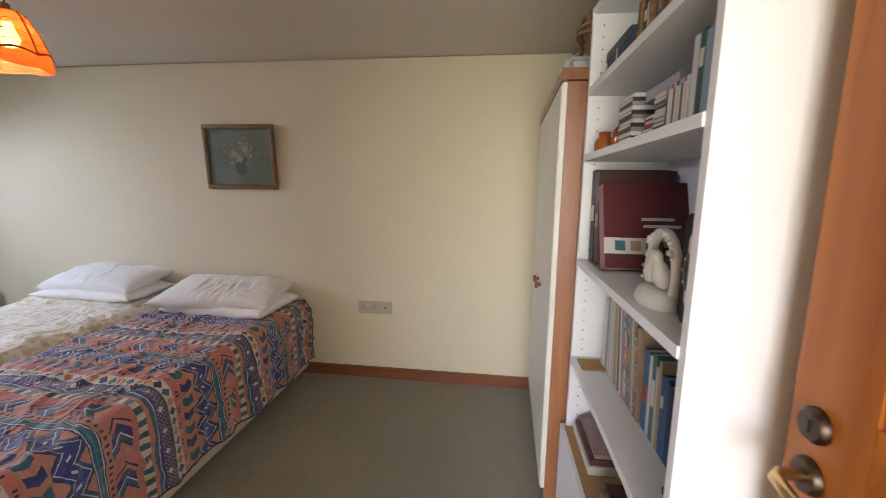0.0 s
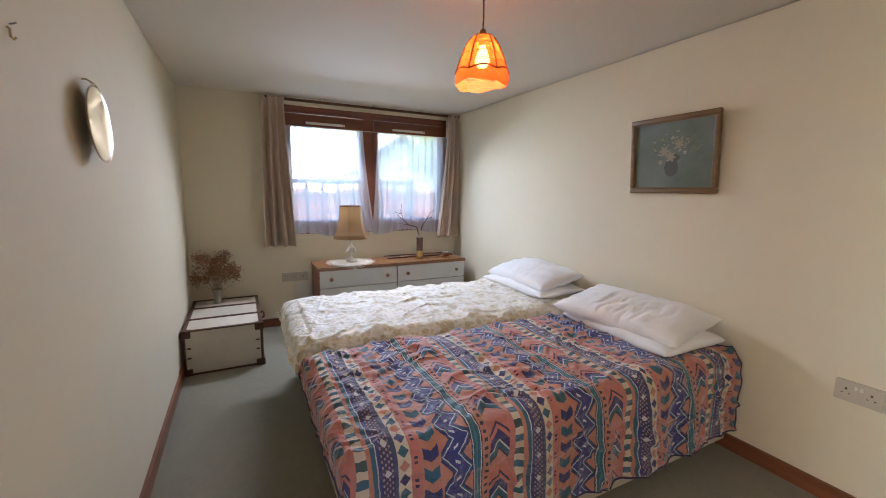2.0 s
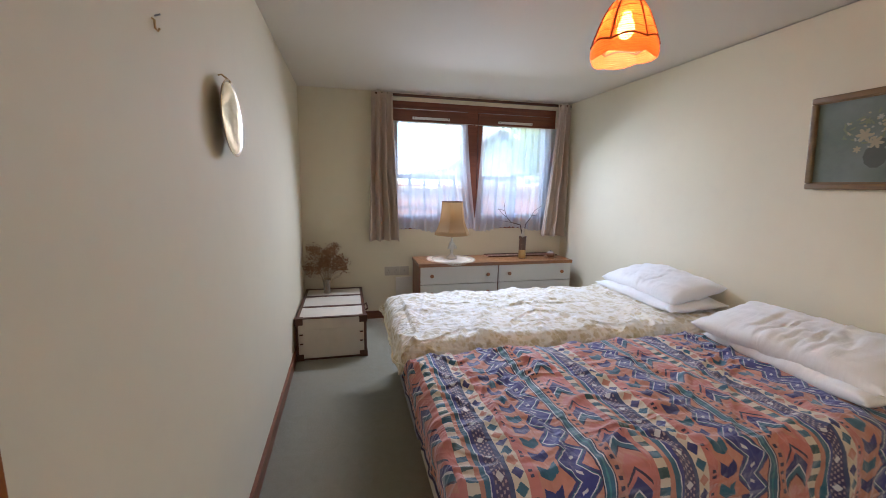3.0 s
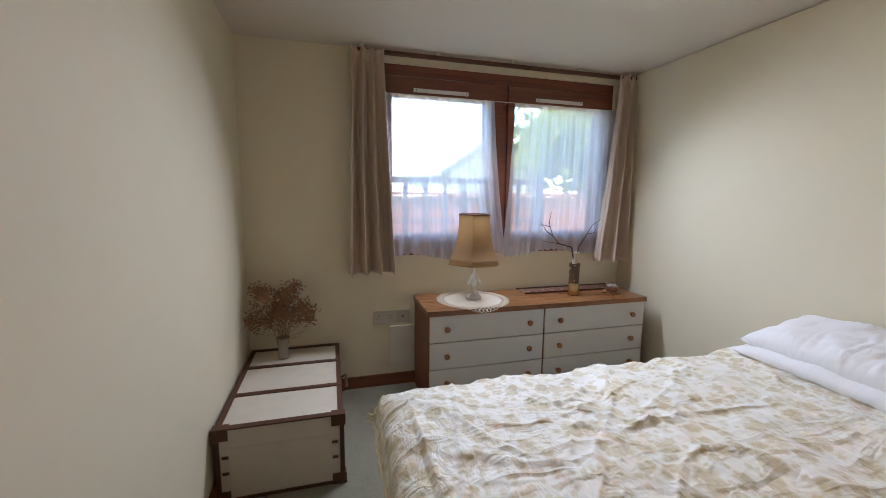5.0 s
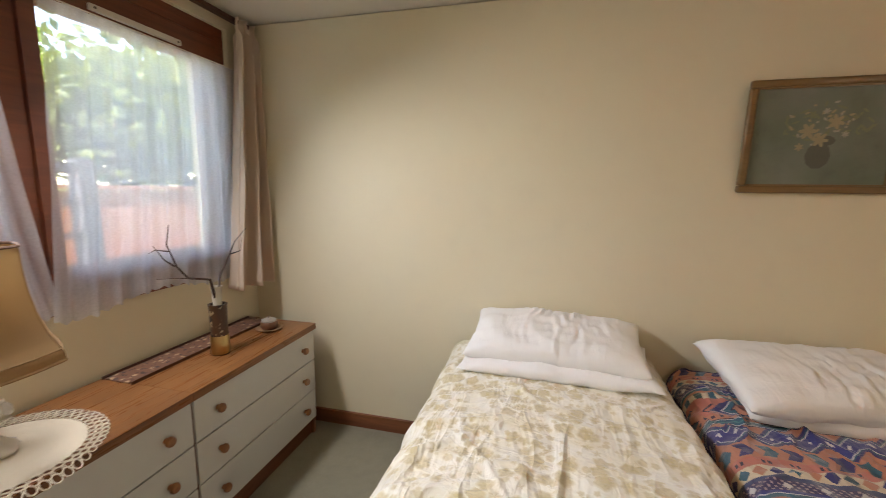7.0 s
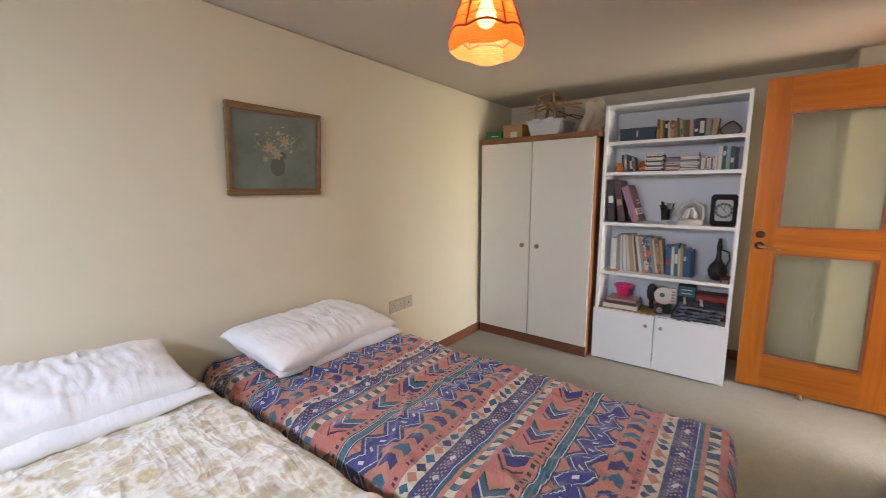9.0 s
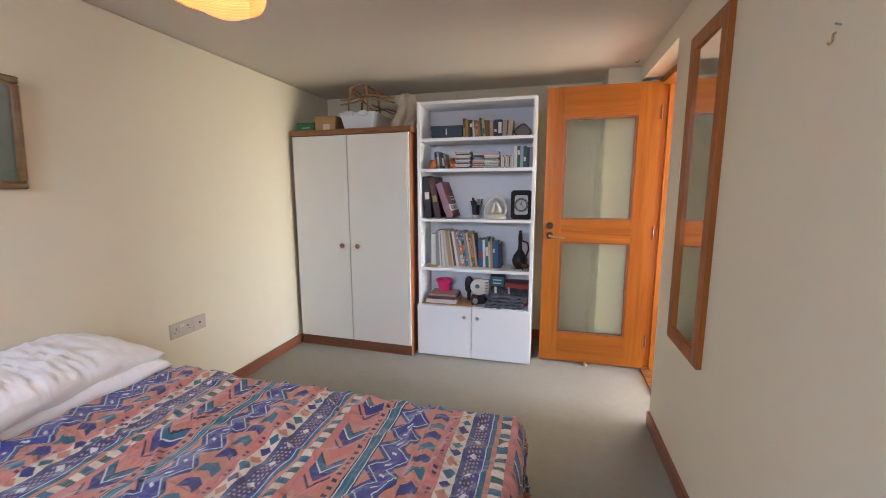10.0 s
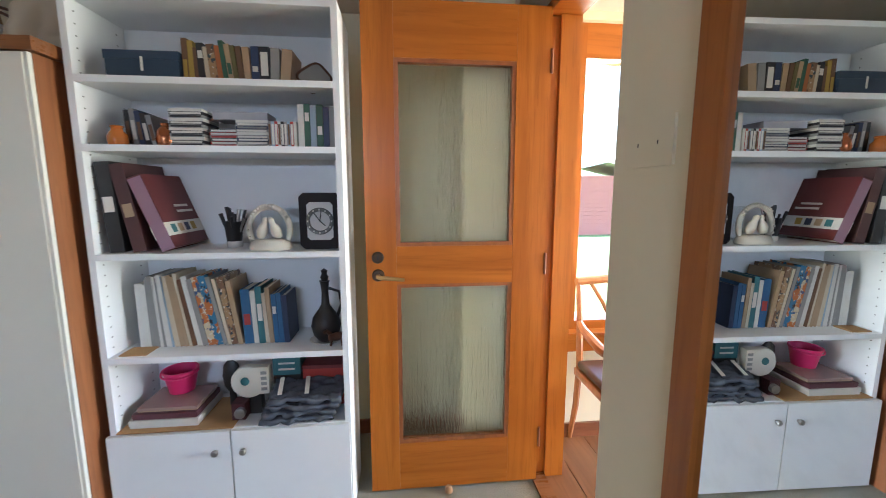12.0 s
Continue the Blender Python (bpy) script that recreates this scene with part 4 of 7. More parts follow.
# ---- wardrobe ----
w = thing("wardrobe", (0.62, 2.03, 0), "tall wardrobe with two cream doors and teak sides", "wardrobe")
WX = 0.297
part("side_panel", box(WX + 0.012, 0.90, 1.535, 1.565, 0, 1.715), TEAK_V, w, "teak veneered side panel", bevel=0.002)
part("side_panel", box(WX + 0.012, 0.90, 2.505, 2.53, 0, 1.715), TEAK_V, w, bevel=0.002)
part("top", box(WX - 0.012, 0.90, 1.515, 2.538, 1.717, 1.757), TEAK, w, "teak veneered top board", bevel=0.004)
part("back_panel", box(0.885, 0.90, 1.566, 2.504, 0.085, 1.715), TEAK_V, w)
part("bottom", box(WX + 0.03, 0.884, 1.566, 2.504, 0.085, 0.10), TEAK, w)
part("plinth", box(WX + 0.008, 0.40, 1.536, 2.529, 0, 0.083), PLINTH, w, "dark red-brown plinth", bevel=0.002)
part("edge_strip", box(WX - 0.004, WX + 0.011, 1.537, 1.548, 0.086, 1.714), CREAMDOOR, w)
for y0, y1, ky in ((1.55, 2.036, 1.965), (2.042, 2.522, 2.10)):
    d = part("door", box(WX - 0.008, WX + 0.010, y0, y1, 0.087, 1.712), CREAMDOOR, w, "flat cream laminate door", bevel=0.0025)
    knob_at(d, (WX - 0.008, ky, 0.862), -1, 0.019, KNOB, "turned brown wooden knob")
# it stands a little askew to the wall
askew = Matrix.Translation((WX, 1.55, 0)) @ Matrix.Rotation(radians(-2.0), 4, "Z") @ Matrix.Translation((-WX, -1.55, 0))
w.location, w.rotation_euler = askew @ Vector((0.62, 2.03, 0)), (0, 0, radians(-2.0))

# ---- bookcase ----
BX, BB, BY0, BY1 = 0.37, 0.655, 0.63, 1.495
bc = thing("bookcase", (0.51, 1.06, 0), "tall white bookcase with open shelves over a two-door cupboard", "bookcase")
part("side_panel", box(BX, BB, BY0, BY0 + 0.022, 0, 1.935), WHITE, bc, bevel=0.0015)
left = part("side_panel", box(BX, BB, BY1 - 0.022, BY1, 0, 1.935), WHITE, bc, bevel=0.0015)
part("top", box(BX + 0.002, BB, BY0 + 0.0225, BY1 - 0.0225, 1.912, 1.933), WHITE, bc, bevel=0.0015)
part("back_panel", box(BB - 0.006, BB - 0.001, BY0 + 0.0225, BY1 - 0.0225, 0.02, 1.911), WHITE, bc)
SHELF = (1.672, 1.452, 1.082, 0.705)
for z in SHELF:
    part("shelf", box(BX - 0.004, BB - 0.007, BY0 + 0.0225, BY1 - 0.0225, z - 0.022, z), WHITE, bc, "white laminate shelf", bevel=0.0015)
part("cupboard_top", box(BX + 0.002, BB - 0.007, BY0 + 0.0225, BY1 - 0.0225, 0.398, 0.416), WHITE, bc, bevel=0.001)
part("plinth", box(BX + 0.03, BX + 0.045, BY0 + 0.0225, BY1 - 0.0225, 0, 0.05), WHITE, bc)
for y0, y1, ky in ((BY0 + 0.004, 1.068, 1.025), (1.073, BY1 + 0.004, 1.125)):
    d = part("door", box(BX - 0.020, BX - 0.003, y0, y1, 0.012, 0.412), WHITE, bc, "flat white cupboard door", bevel=0.002)
    knob_at(d, (BX - 0.020, ky, 0.335), -1, 0.013, STEEL, "small steel knob")
for px in (BX + 0.035, BB - 0.05):
    for i in range(38):
        z = 0.47 + i * 0.038
        if min(abs(z - s + 0.011) for s in SHELF) > 0.016:
            part("peg_hole", moved(lathe([(0.0027, 0), (0.0027, 0.0008), (0, 0.0008)], 6), Matrix.Translation((px, BY1 - 0.0221, z)) @ pose(0, 0, 0, 90, 0, 0)), BLACK, left)

# ---- chest of drawers ----
DF, DB = -3.795, -4.183
ch = thing("chest_of_drawers", (-3.99, 1.71, 0), "long low chest with six off-white drawers and teak top", "chest of drawers")
part("top", box(DB, DF + 0.016, 0.957, 1.7045, 0.577, 0.607), TEAK, ch, "worn teak veneered top", bevel=0.008, seg=3)
part("top", box(DB, DF + 0.016, 1.7055, 2.462, 0.577, 0.607), TEAK, ch, "worn teak veneered top", bevel=0.008, seg=3)
for y in (0.965, 1.683, 1.708, 2.436):
    part("side_panel", box(DB, DF - 0.002, y, y + 0.02, 0, 0.576), CHEST_V, ch, bevel=0.001)
part("back_panel", box(DB, DB + 0.008, 0.986, 2.434, 0.05, 0.575), TEAK_V, ch)
part("plinth", box(DF - 0.03, DF - 0.015, 0.986, 2.434, 0, 0.085), PLINTH, ch)
for y0, y1 in ((0.972, 1.700), (1.711, 2.452)):
    for i in range(3):
        z1 = 0.574 - 0.163 * i
        d = part("drawer_front", box(DF - 0.014, DF + 0.006, y0, y1, z1 - 0.157, z1), DRAWER, ch, "flat off-white drawer front", bevel=0.003)
        part("drawer_box", box(DB + 0.03, DF - 0.0145, y0 + 0.03, y1 - 0.03, z1 - 0.145, z1 - 0.03), TEAK, d)
        for ky in (y0 + 0.10, y1 - 0.10):
            knob_at(d, (DF + 0.006, ky, z1 - 0.078), 1, 0.0175, KNOB, "turned wooden knob")

# ---- travelling trunk ----
tx0, tx1, ty0, ty1, tz = -4.18, -3.322, -0.03, 0.468, 0.32
tr = thing("travel_trunk", (-3.71, 0.22, 0), "old parchment-coloured travelling trunk with dark leather straps", "trunk")
part("body", box(tx0, tx1, ty0, ty1, 0.002, 0.2365), TRUNKSKIN, tr, bevel=0.012, seg=3)
part("lid", box(tx0, tx1, ty0, ty1, 0.237, tz), TRUNKSKIN, tr, bevel=0.016, seg=3)
def strap(x, wd=0.03):
    bm = box(x - wd / 2, x + wd / 2, ty0 - 0.003, ty1 + 0.004, tz - 0.001, tz + 0.005)
    box(x - wd / 2, x + wd / 2, ty1 + 0.0005, ty1 + 0.0055, 0.01, tz + 0.004, bm)
    return part("strap", bm, LEATHER, tr, "dark leather strap", bevel=0.0015)
for x in (tx0 + 0.012, -3.918, -3.61, tx1 - 0.010):
    strap(x)
for y in (ty0 + 0.008, ty1 - 0.008):
    part("edge_binding", box(tx0 - 0.001, tx1 + 0.003, y - 0.012, y + 0.012, tz - 0.003, tz + 0.0035), LEATHER, tr, bevel=0.002)
for y in (ty0 + 0.006, ty1 - 0.006):
    part("edge_binding", box(tx1 - 0.004, tx1 + 0.004, y - 0.008, y + 0.008, 0.02, tz), LEATHER, tr, bevel=0.002)
part("edge_binding", box(tx1 - 0.004, tx1 + 0.004, ty0, ty1, 0.004, 0.018), LEATHER, tr, bevel=0.002)
for y in (ty0 + 0.018, ty1 - 0.018):
    for z0, z1 in ((tz - 0.045, tz + 0.006), (0.002, 0.05)):
        part("corner_guard", box(tx1 - 0.035, tx1 + 0.007, y - 0.030, y + 0.030, z0, z1), LEATHER, tr, "rounded leather corner guard", bevel=0.012, seg=3)
    for z in (0.20, 0.13):
        s = -1 if y > 0.2 else 1
        part("stay", box(tx1 - 0.002, tx1 + 0.006, y - 0.012 + s * 0.016, y + 0.012 + s * 0.016, z - 0.005, z + 0.005), LEATHER, tr, bevel=0.002)
part("handle", tube([(-3.84, ty1 + 0.004, 0.25), (-3.84, ty1 + 0.03, 0.262), (-3.76, ty1 + 0.034, 0.255), (-3.68, ty1 + 0.03, 0.262), (-3.68, ty1 + 0.004, 0.25)], 0.007, 8), LEATHER, tr, "leather carrying handle", smooth=True)

# ---- curtains ----
def curtain(name, y0, y1, yb0, yb1, z0, z1, x, depth, folds, material, label, seed, n=140, hem=0.0, pleat=0.0):
    """A hanging cloth with deep folds: y0..y1 at the top, yb0..yb1 at the hem."""
    def put(u, v):
        e = v ** 1.4
        ya = y0 + (y1 - y0) * u
        yb = yb0 + (yb1 - yb0) * u
        k = 0.6 + 0.55 * v
        ph = folds * 2 * math.pi * u + 1.1 * noise.noise(Vector((u * 3 + seed, v * 1.2, 0)))
        s = math.sin(ph) + 0.35 * math.sin(2.3 * ph + seed)
        zz = z1 + (z0 - z1) * v + hem * v * math.sin(u * folds * 12.6 + seed) - (0.02 * math.sin(9 * u + seed) * v if hem else 0)
        return (x + depth * k * s * (0.55 + pleat * math.exp(-((v - 0.03) / 0.02) ** 2) if v < 0.06 else 1) + 0.01 * noise.noise(Vector((u * 9, v * 4, seed))),
                ya + (yb - ya) * e + 0.3 * depth * k * math.cos(ph), zz)
    ob = part(name, sheet(n, 48, put), material, None, label, smooth=True, sharp=85)
    return tagged(ob, category="curtain")


for a in ((0.57, 0.775, 0.53, 0.84, 0.775, 3.5, 5.0), (2.40, 2.545, 2.27, 2.545, 0.80, 2.6, 2.0)):
    c = curtain("curtain", a[0], a[1], a[2], a[3], a[4], 2.108, -4.118, 0.047, a[5], CURTAIN, "short lined taupe curtain drawn aside, in soft folds", a[6], pleat=-0.35)
    tagged(c, group="pair of window curtains")
    thick(c, 0.004, 0)
curtain("net_curtain", 0.765, 1.485, 0.765, 1.59, 0.865, 1.872, -4.157, 0.010, 9, NET, "sheer white net curtain over the window light", 3.0, 200, 0.006)
curtain("net_curtain", 1.63, 2.42, 1.565, 2.42, 0.872, 1.872, -4.157, 0.010, 9, NET, "sheer white net curtain over the window light", 7.0, 200, 0.006)
rail = thing("curtain_rail", (-4.12, 1.55, 2.1), "slim dark brown curtain track under the ceiling", "curtain rail")
part("track", box(-4.155, -4.128, 0.60, 2.555, 2.088, 2.108), LEATHER, rail, bevel=0.003)
for y in (0.64, 1.1, 1.6, 2.1, 2.5):
    part("bracket", box(-4.2, -4.129, y - 0.012, y + 0.012, 2.109, 2.13), PLASTIC, rail)
wire = thing("net_wire", (-4.19, 1.58, 1.872), "thin white wire that carries the net curtains", "curtain wire")
part("wire", tube([(-4.157, 0.75, 1.874), (-4.157, 2.43, 1.874)], 0.0025, 6), PLASTIC, wire)
for y in (0.75, 1.585, 2.43):
    part("hook", tube([(-4.213, y, 1.874), (-4.154, y, 1.874)], 0.003, 6), BRASS, wire)

# ---- painting ----
px0, px1, pz0, pz1 = -1.90, -1.392, 1.303, 1.727
pic = thing("framed_painting", (-1.646, 2.55, 1.303), "still life of pale flowers on dark green in a gilt-brown frame", "painting")
GILT = timber("dull_gilt_frame", (0.20, 0.115, 0.035), (0.11, 0.058, 0.016), "x", 0.4)
lean = Matrix.Translation((0, 2.558, 1.303)) @ pose(0, 0, 0, 4.0, 0, 0) @ Matrix.Translation((0, -2.558, -1.303))
fw = 0.028
for x0, x1, z0, z1 in ((px0, px1, pz1 - fw, pz1), (px0, px1, pz0, pz0 + fw), (px0, px0 + fw, pz0 + fw, pz1 - fw), (px1 - fw, px1, pz0 + fw, pz1 - fw)):
    m = part("frame_rail", moved(box(x0, x1, 2.532, 2.556, z0, z1), lean), GILT, pic, bevel=0.007, seg=3)
for x0, x1, z0, z1 in ((px0 + fw, px1 - fw, pz1 - fw - 0.006, pz1 - fw), (px0 + fw, px1 - fw, pz0 + fw, pz0 + fw + 0.006)):
    part("inner_slip", moved(box(x0, x1, 2.538, 2.552, z0, z1), lean), GILT, pic)
canvas = part("canvas", moved(box(px0 + fw, px1 - fw, 2.546, 2.552, pz0 + fw, pz1 - fw), lean), oil_painting(), pic, "dark green painted canvas")
rnd = random.Random(11)
PETAL = [plain("cream_oil_paint", (0.33, 0.285, 0.17), 0.5), plain("white_oil_paint", (0.34, 0.33, 0.26), 0.5), plain("green_oil_paint", (0.17, 0.19, 0.10), 0.5), plain("brown_oil_paint", (0.075, 0.085, 0.06), 0.5)]
def dab(x, z, a, ln, wd, lift, m):
    bm = bmesh.new()
    vs = []
    for i in range(10):
        t = 2 * math.pi * i / 10
        q = Vector((ln * math.cos(t), 0, wd * math.sin(t)))
        vs.append(bm.verts.new(Vector((x, 2.5455 - lift, z)) + Matrix.Rotation(a, 3, "Y") @ q))
    bm.faces.new(vs)
    return part("brush_dab", moved(bm, lean), m, canvas)
cx, cz = -1.64, 1.53
dab(cx - 0.005, cz - 0.085, 0, 0.042, 0.05, 0.0004, PETAL[3])
dab(cx + 0.01, cz - 0.03, 0, 0.035, 0.02, 0.0006, PETAL[3])
for i in range(46):
    a, r_ = rnd.uniform(0, 6.28), rnd.uniform(0.03, 0.13)
    dab(cx + r_ * 1.15 * math.cos(a), cz + 0.02 + 0.75 * r_ * math.sin(a) * (1 if math.sin(a) > 0 else 0.5), rnd.uniform(0, 3), rnd.uniform(0.008, 0.02), 0.004, 0.0008, PETAL[2])
for i in range(34):
    a, r_ = rnd.uniform(0, 6.28), rnd.uniform(0.02, 0.12)
    dab(cx + r_ * 1.1 * math.cos(a), cz + 0.035 + 0.7 * r_ * math.sin(a), rnd.uniform(0, 3), rnd.uniform(0.004, 0.010), 0.004, 0.001, PETAL[i % 2])
for fx, fz, s, m in ((-0.035, 0.005, 1, 0), (0.025, 0.03, 0.9, 0), (-0.005, -0.02, 0.9, 0), (-0.05, -0.04, 0.5, 0), (-0.03, 0.05, 0.5, 2), (0.05, -0.005, 0.4, 1), (0.0, 0.06, 0.4, 1)):
    for k in range(6):
        a = k * math.pi / 3 + fx * 30
        dab(cx + 1.4 * fx + 0.016 * s * math.cos(a), cz + 1.3 * fz + 0.016 * s * math.sin(a), -a, 0.016 * s, 0.0075 * s, 0.0012 + 0.00005 * k, PETAL[m])

# ---- wall mirror ----
mx0, mx1, mz0, mz1 = -0.885, -0.50, 0.612, 1.93
mi = thing("wall_mirror", (-0.69, -0.04, 0.612), "long upright wall mirror in a pine frame", "mirror")
fw = 0.058
part("frame_stile", box(mx0, mx0 + fw, YS, YS + 0.02, mz0, mz1), PINE, mi, bevel=0.004)
part("frame_stile", box(mx1 - fw, mx1, YS, YS + 0.02, mz0, mz1), PINE, mi, bevel=0.004)
part("frame_rail", box(mx0 + fw, mx1 - fw, YS, YS + 0.02, mz0, mz0 + fw), PINE, mi, bevel=0.004)
part("frame_rail", box(mx0 + fw, mx1 - fw, YS, YS + 0.02, mz1 - fw, mz1), PINE, mi, bevel=0.004)
# the glass has settled askew in its rebate
settled = Matrix.Translation(((mx0 + mx1) / 2, YS + 0.009, 0)) @ Matrix.Rotation(radians(-1.1), 4, "Z") @ Matrix.Translation((-(mx0 + mx1) / 2, -YS - 0.009, 0))
part("mirror_glass", moved(box(mx0 + fw - 0.004, mx1 - fw + 0.004, YS + 0.006, YS + 0.012, mz0 + fw - 0.004, mz1 - fw + 0.004), settled), MIRROR, mi, "clear silvered glass")

# ---- pendant lamp ----
lx, ly = -1.69, 1.305
pl = thing("pendant_lamp", (lx, ly, 2.13), "hanging lamp with a scalloped orange raffia shade, lit", "pendant lamp")
part("ceiling_rose", lathe([(0.0, 0.0), (0.045, 0.0), (0.04, -0.018), (0.012, -0.03), (0, -0.03)], 24, (lx, ly, 2.13)), PLASTIC, pl, smooth=True)
part("cord", tube([(lx, ly, 2.102), (lx + 0.002, ly, 2.0), (lx, ly, 1.95)], 0.0035, 8), plain("brown_cord", (0.08, 0.05, 0.03), 0.7), pl)
part("lamp_holder", lathe([(0.0, 0.035), (0.012, 0.033), (0.018, 0.01), (0.018, -0.03), (0, -0.03)], 18, (lx, ly, 1.925)), plain("brown_holder", (0.16, 0.09, 0.04), 0.5), pl, smooth=True)
prof = [(0.044, 1.930), (0.066, 1.903), (0.083, 1.866), (0.098, 1.828), (0.110, 1.795)]
n = 72
def shade_point(u, v):
    a = 2 * math.pi * u
    k = v * (len(prof) - 1)
    i = min(int(k), len(prof) - 2)
    f = k - i
    r_ = prof[i][0] * (1 - f) + prof[i + 1][0] * f
    z = prof[i][1] * (1 - f) + prof[i + 1][1] * f
    r_ *= 1 - 0.055 * abs(math.sin(3 * a)) ** 0.8
    z += 0.014 * v * abs(math.sin(3 * a)) - 0.012 * v
    return (lx + r_ * math.cos(a), ly + r_ * math.sin(a), z)
def skirt_point(u, v):
    a = 2 * math.pi * u
    x, y, z = shade_point(u, 1.0)
    k = 1.0 + 0.03 * math.sin(math.pi * v)
    return (lx + (x - lx) * k, ly + (y - ly) * k, z - (0.040 + 0.022 * abs(math.sin(3 * a)) + 0.006 * math.sin(2 * a + 1)) * v)
shade = part("shade", sheet(n, 10, shade_point), RAFFIA, pl, "woven orange raffia shade", smooth=True, sharp=80)
part("scalloped_skirt", sheet(n, 4, skirt_point), RAFFIA, shade, "scalloped lower edge", smooth=True, sharp=80)
WIRE = plain("dark_orange_wire", (0.20, 0.03, 0.006), 0.6)
for i in range(6):
    part("rib", tube([tuple(lx_ + d for lx_, d in zip(shade_point(i / 6, v / 6), (0.002 * math.cos(i * math.pi / 3), 0.002 * math.sin(i * math.pi / 3), 0))) for v in range(7)], 0.0034, 6), WIRE, shade)
for v in (0.0, 0.3, 0.55, 0.78, 1.0):
    part("hoop", tube([shade_point(u / 72 + 0.0, v) for u in range(73)], 0.0012 if v < 1 else 0.0034, 6), WIRE, shade)
part("bulb", lathe([(0.0, 0.0), (0.013, 0.0), (0.016, -0.02), (0.028, -0.045), (0.029, -0.062), (0.018, -0.082), (0.0, -0.09)], 20, (lx, ly, 1.896)), shining("warm_bulb_glass", (1.0, 0.78, 0.50), 11.0), pl, "glowing warm bulb", smooth=True)
glow = new("pendant_bulb_light", bpy.data.lights.new("pendant_bulb_light", "POINT"))
glow.data.energy, glow.data.color, glow.data.shadow_soft_size = 0.12, (1.0, 0.72, 0.46), 0.03
glow.location = (lx, ly, 1.79)

# ---- things on the chest of drawers ----
ZD = 0.607
def doily(cx, cy, r, z):
    """A round crochet mat with an openwork scalloped rim."""
    d = thing("doily", (cx, cy, z), "round cream crochet doily with scalloped rim on the chest", "doily")
    def edge(x):
        return max(0.0, x - (DF + 0.016)) * 0.9
    bm = bmesh.new()
    n = 96
    rings = []
    for k in range(15):
        rr = r * 0.80 * k / 14
        ring_ = []
        for i in range(n if k else 1):
            a = 2 * math.pi * i / n
            x, y = cx + rr * math.cos(a), cy + rr * math.sin(a)
            ring_.append(bm.verts.new((x, y, z + 0.0022 + 0.0012 * math.sin(k * 2.1) - edge(x))))
        rings.append(ring_)
    for i in range(n):
        bm.faces.new((rings[0][0], rings[1][i], rings[1][(i + 1) % n]))
    for a_, b_ in zip(rings[1:], rings[2:]):
        for i in range(n):
            j = (i + 1) % n
            bm.faces.new((a_[i], b_[i], b_[j], a_[j]))
    part("centre", bm, DOILY, d, smooth=True)
    loops = bmesh.new()
    for row, (rad, cnt, size) in enumerate(((0.84, 50, 0.0105), (0.905, 54, 0.0105), (0.968, 58, 0.0108))):
        for i in range(cnt):
            a = 2 * math.pi * (i + 0.5 * (row % 2)) / cnt
            pts = []
            for k in range(9):
                t = 2 * math.pi * k / 8
                rr = r * rad + size * 0.9 * math.cos(t)
                aa = a + size * 0.95 * math.sin(t) / (r * rad)
                x = cx + rr * math.cos(aa)
                pts.append((x, cy + rr * math.sin(aa), z + 0.003 - edge(x)))
            tube(pts, 0.0021, 4, loops)
    part("crochet_rim", loops, DOILY, d, "openwork looped rim")
    return d

doily(-3.985, 1.30, 0.228, ZD)

tl_x, tl_y, tz0 = -4.0, 1.31, ZD + 0.004
la = thing("table_lamp", (tl_x, tl_y, tz0), "table lamp with porcelain bird base and beige panelled shade, unlit", "table lamp")
part("base", lathe([(0.0, 0.0), (0.046, 0.0), (0.05, 0.008), (0.046, 0.018), (0.028, 0.03), (0.014, 0.045), (0.011, 0.06)], 24, (tl_x, tl_y, tz0), wobble=lambda a, z: 1 + 0.06 * math.sin(5 * a)), GLAZED, la, "fluted white porcelain foot", smooth=True)
part("column", lathe([(0.011, 0.06), (0.017, 0.07), (0.012, 0.082), (0.024, 0.10), (0.030, 0.125), (0.022, 0.15), (0.011, 0.165), (0.010, 0.20), (0, 0.20)], 20, (tl_x, tl_y, tz0), wobble=lambda a, z: 1 + 0.1 * math.sin(4 * a + z * 60)), GLAZED, la, smooth=True)
for s in (-1, 1):
    bm = moved(lathe([(0.0, -0.03), (0.010, -0.02), (0.014, 0.0), (0.009, 0.018), (0.006, 0.026), (0.008, 0.034), (0.0, 0.042)], 12), Matrix.Translation((tl_x + 0.016, tl_y + s * 0.028, tz0 + 0.115)) @ pose(0, 0, 0, 25 * s, 25, 0))
    part("porcelain_bird", bm, GLAZED, la, smooth=True)
def panel_shade(u, v):
    k = 6
    a = 2 * math.pi * u
    sec = math.pi / k
    m = (a % (2 * sec)) - sec
    flat = math.cos(sec) / math.cos(m)
    prof_ = ((0.105, 0.53), (0.107, 0.475), (0.113, 0.41), (0.125, 0.345), (0.146, 0.285), (0.168, 0.248), (0.170, 0.222))
    q = v * (len(prof_) - 1)
    i = min(int(q), len(prof_) - 2)
    f = q - i
    r_ = prof_[i][0] * (1 - f) + prof_[i + 1][0] * f
    z = prof_[i][1] * (1 - f) + prof_[i + 1][1] * f
    r_ *= (0.35 + 0.65 * flat)
    return (tl_x + r_ * math.cos(a + 0.62), tl_y + r_ * math.sin(a + 0.62), tz0 + z + 0.008)
sh = part("shade", sheet(72, 18, panel_shade), SHADE, la, "beige stretched-cloth shade with flared panels", smooth=True, sharp=30)
for v, w_ in ((0.0, 0.004), (0.985, 0.004), (0.80, 0.0022)):
    part("braid_trim", tube([panel_shade(i / 72, v) for i in range(73)], w_, 6), RIBBON if v == 0 else SHADE, sh)
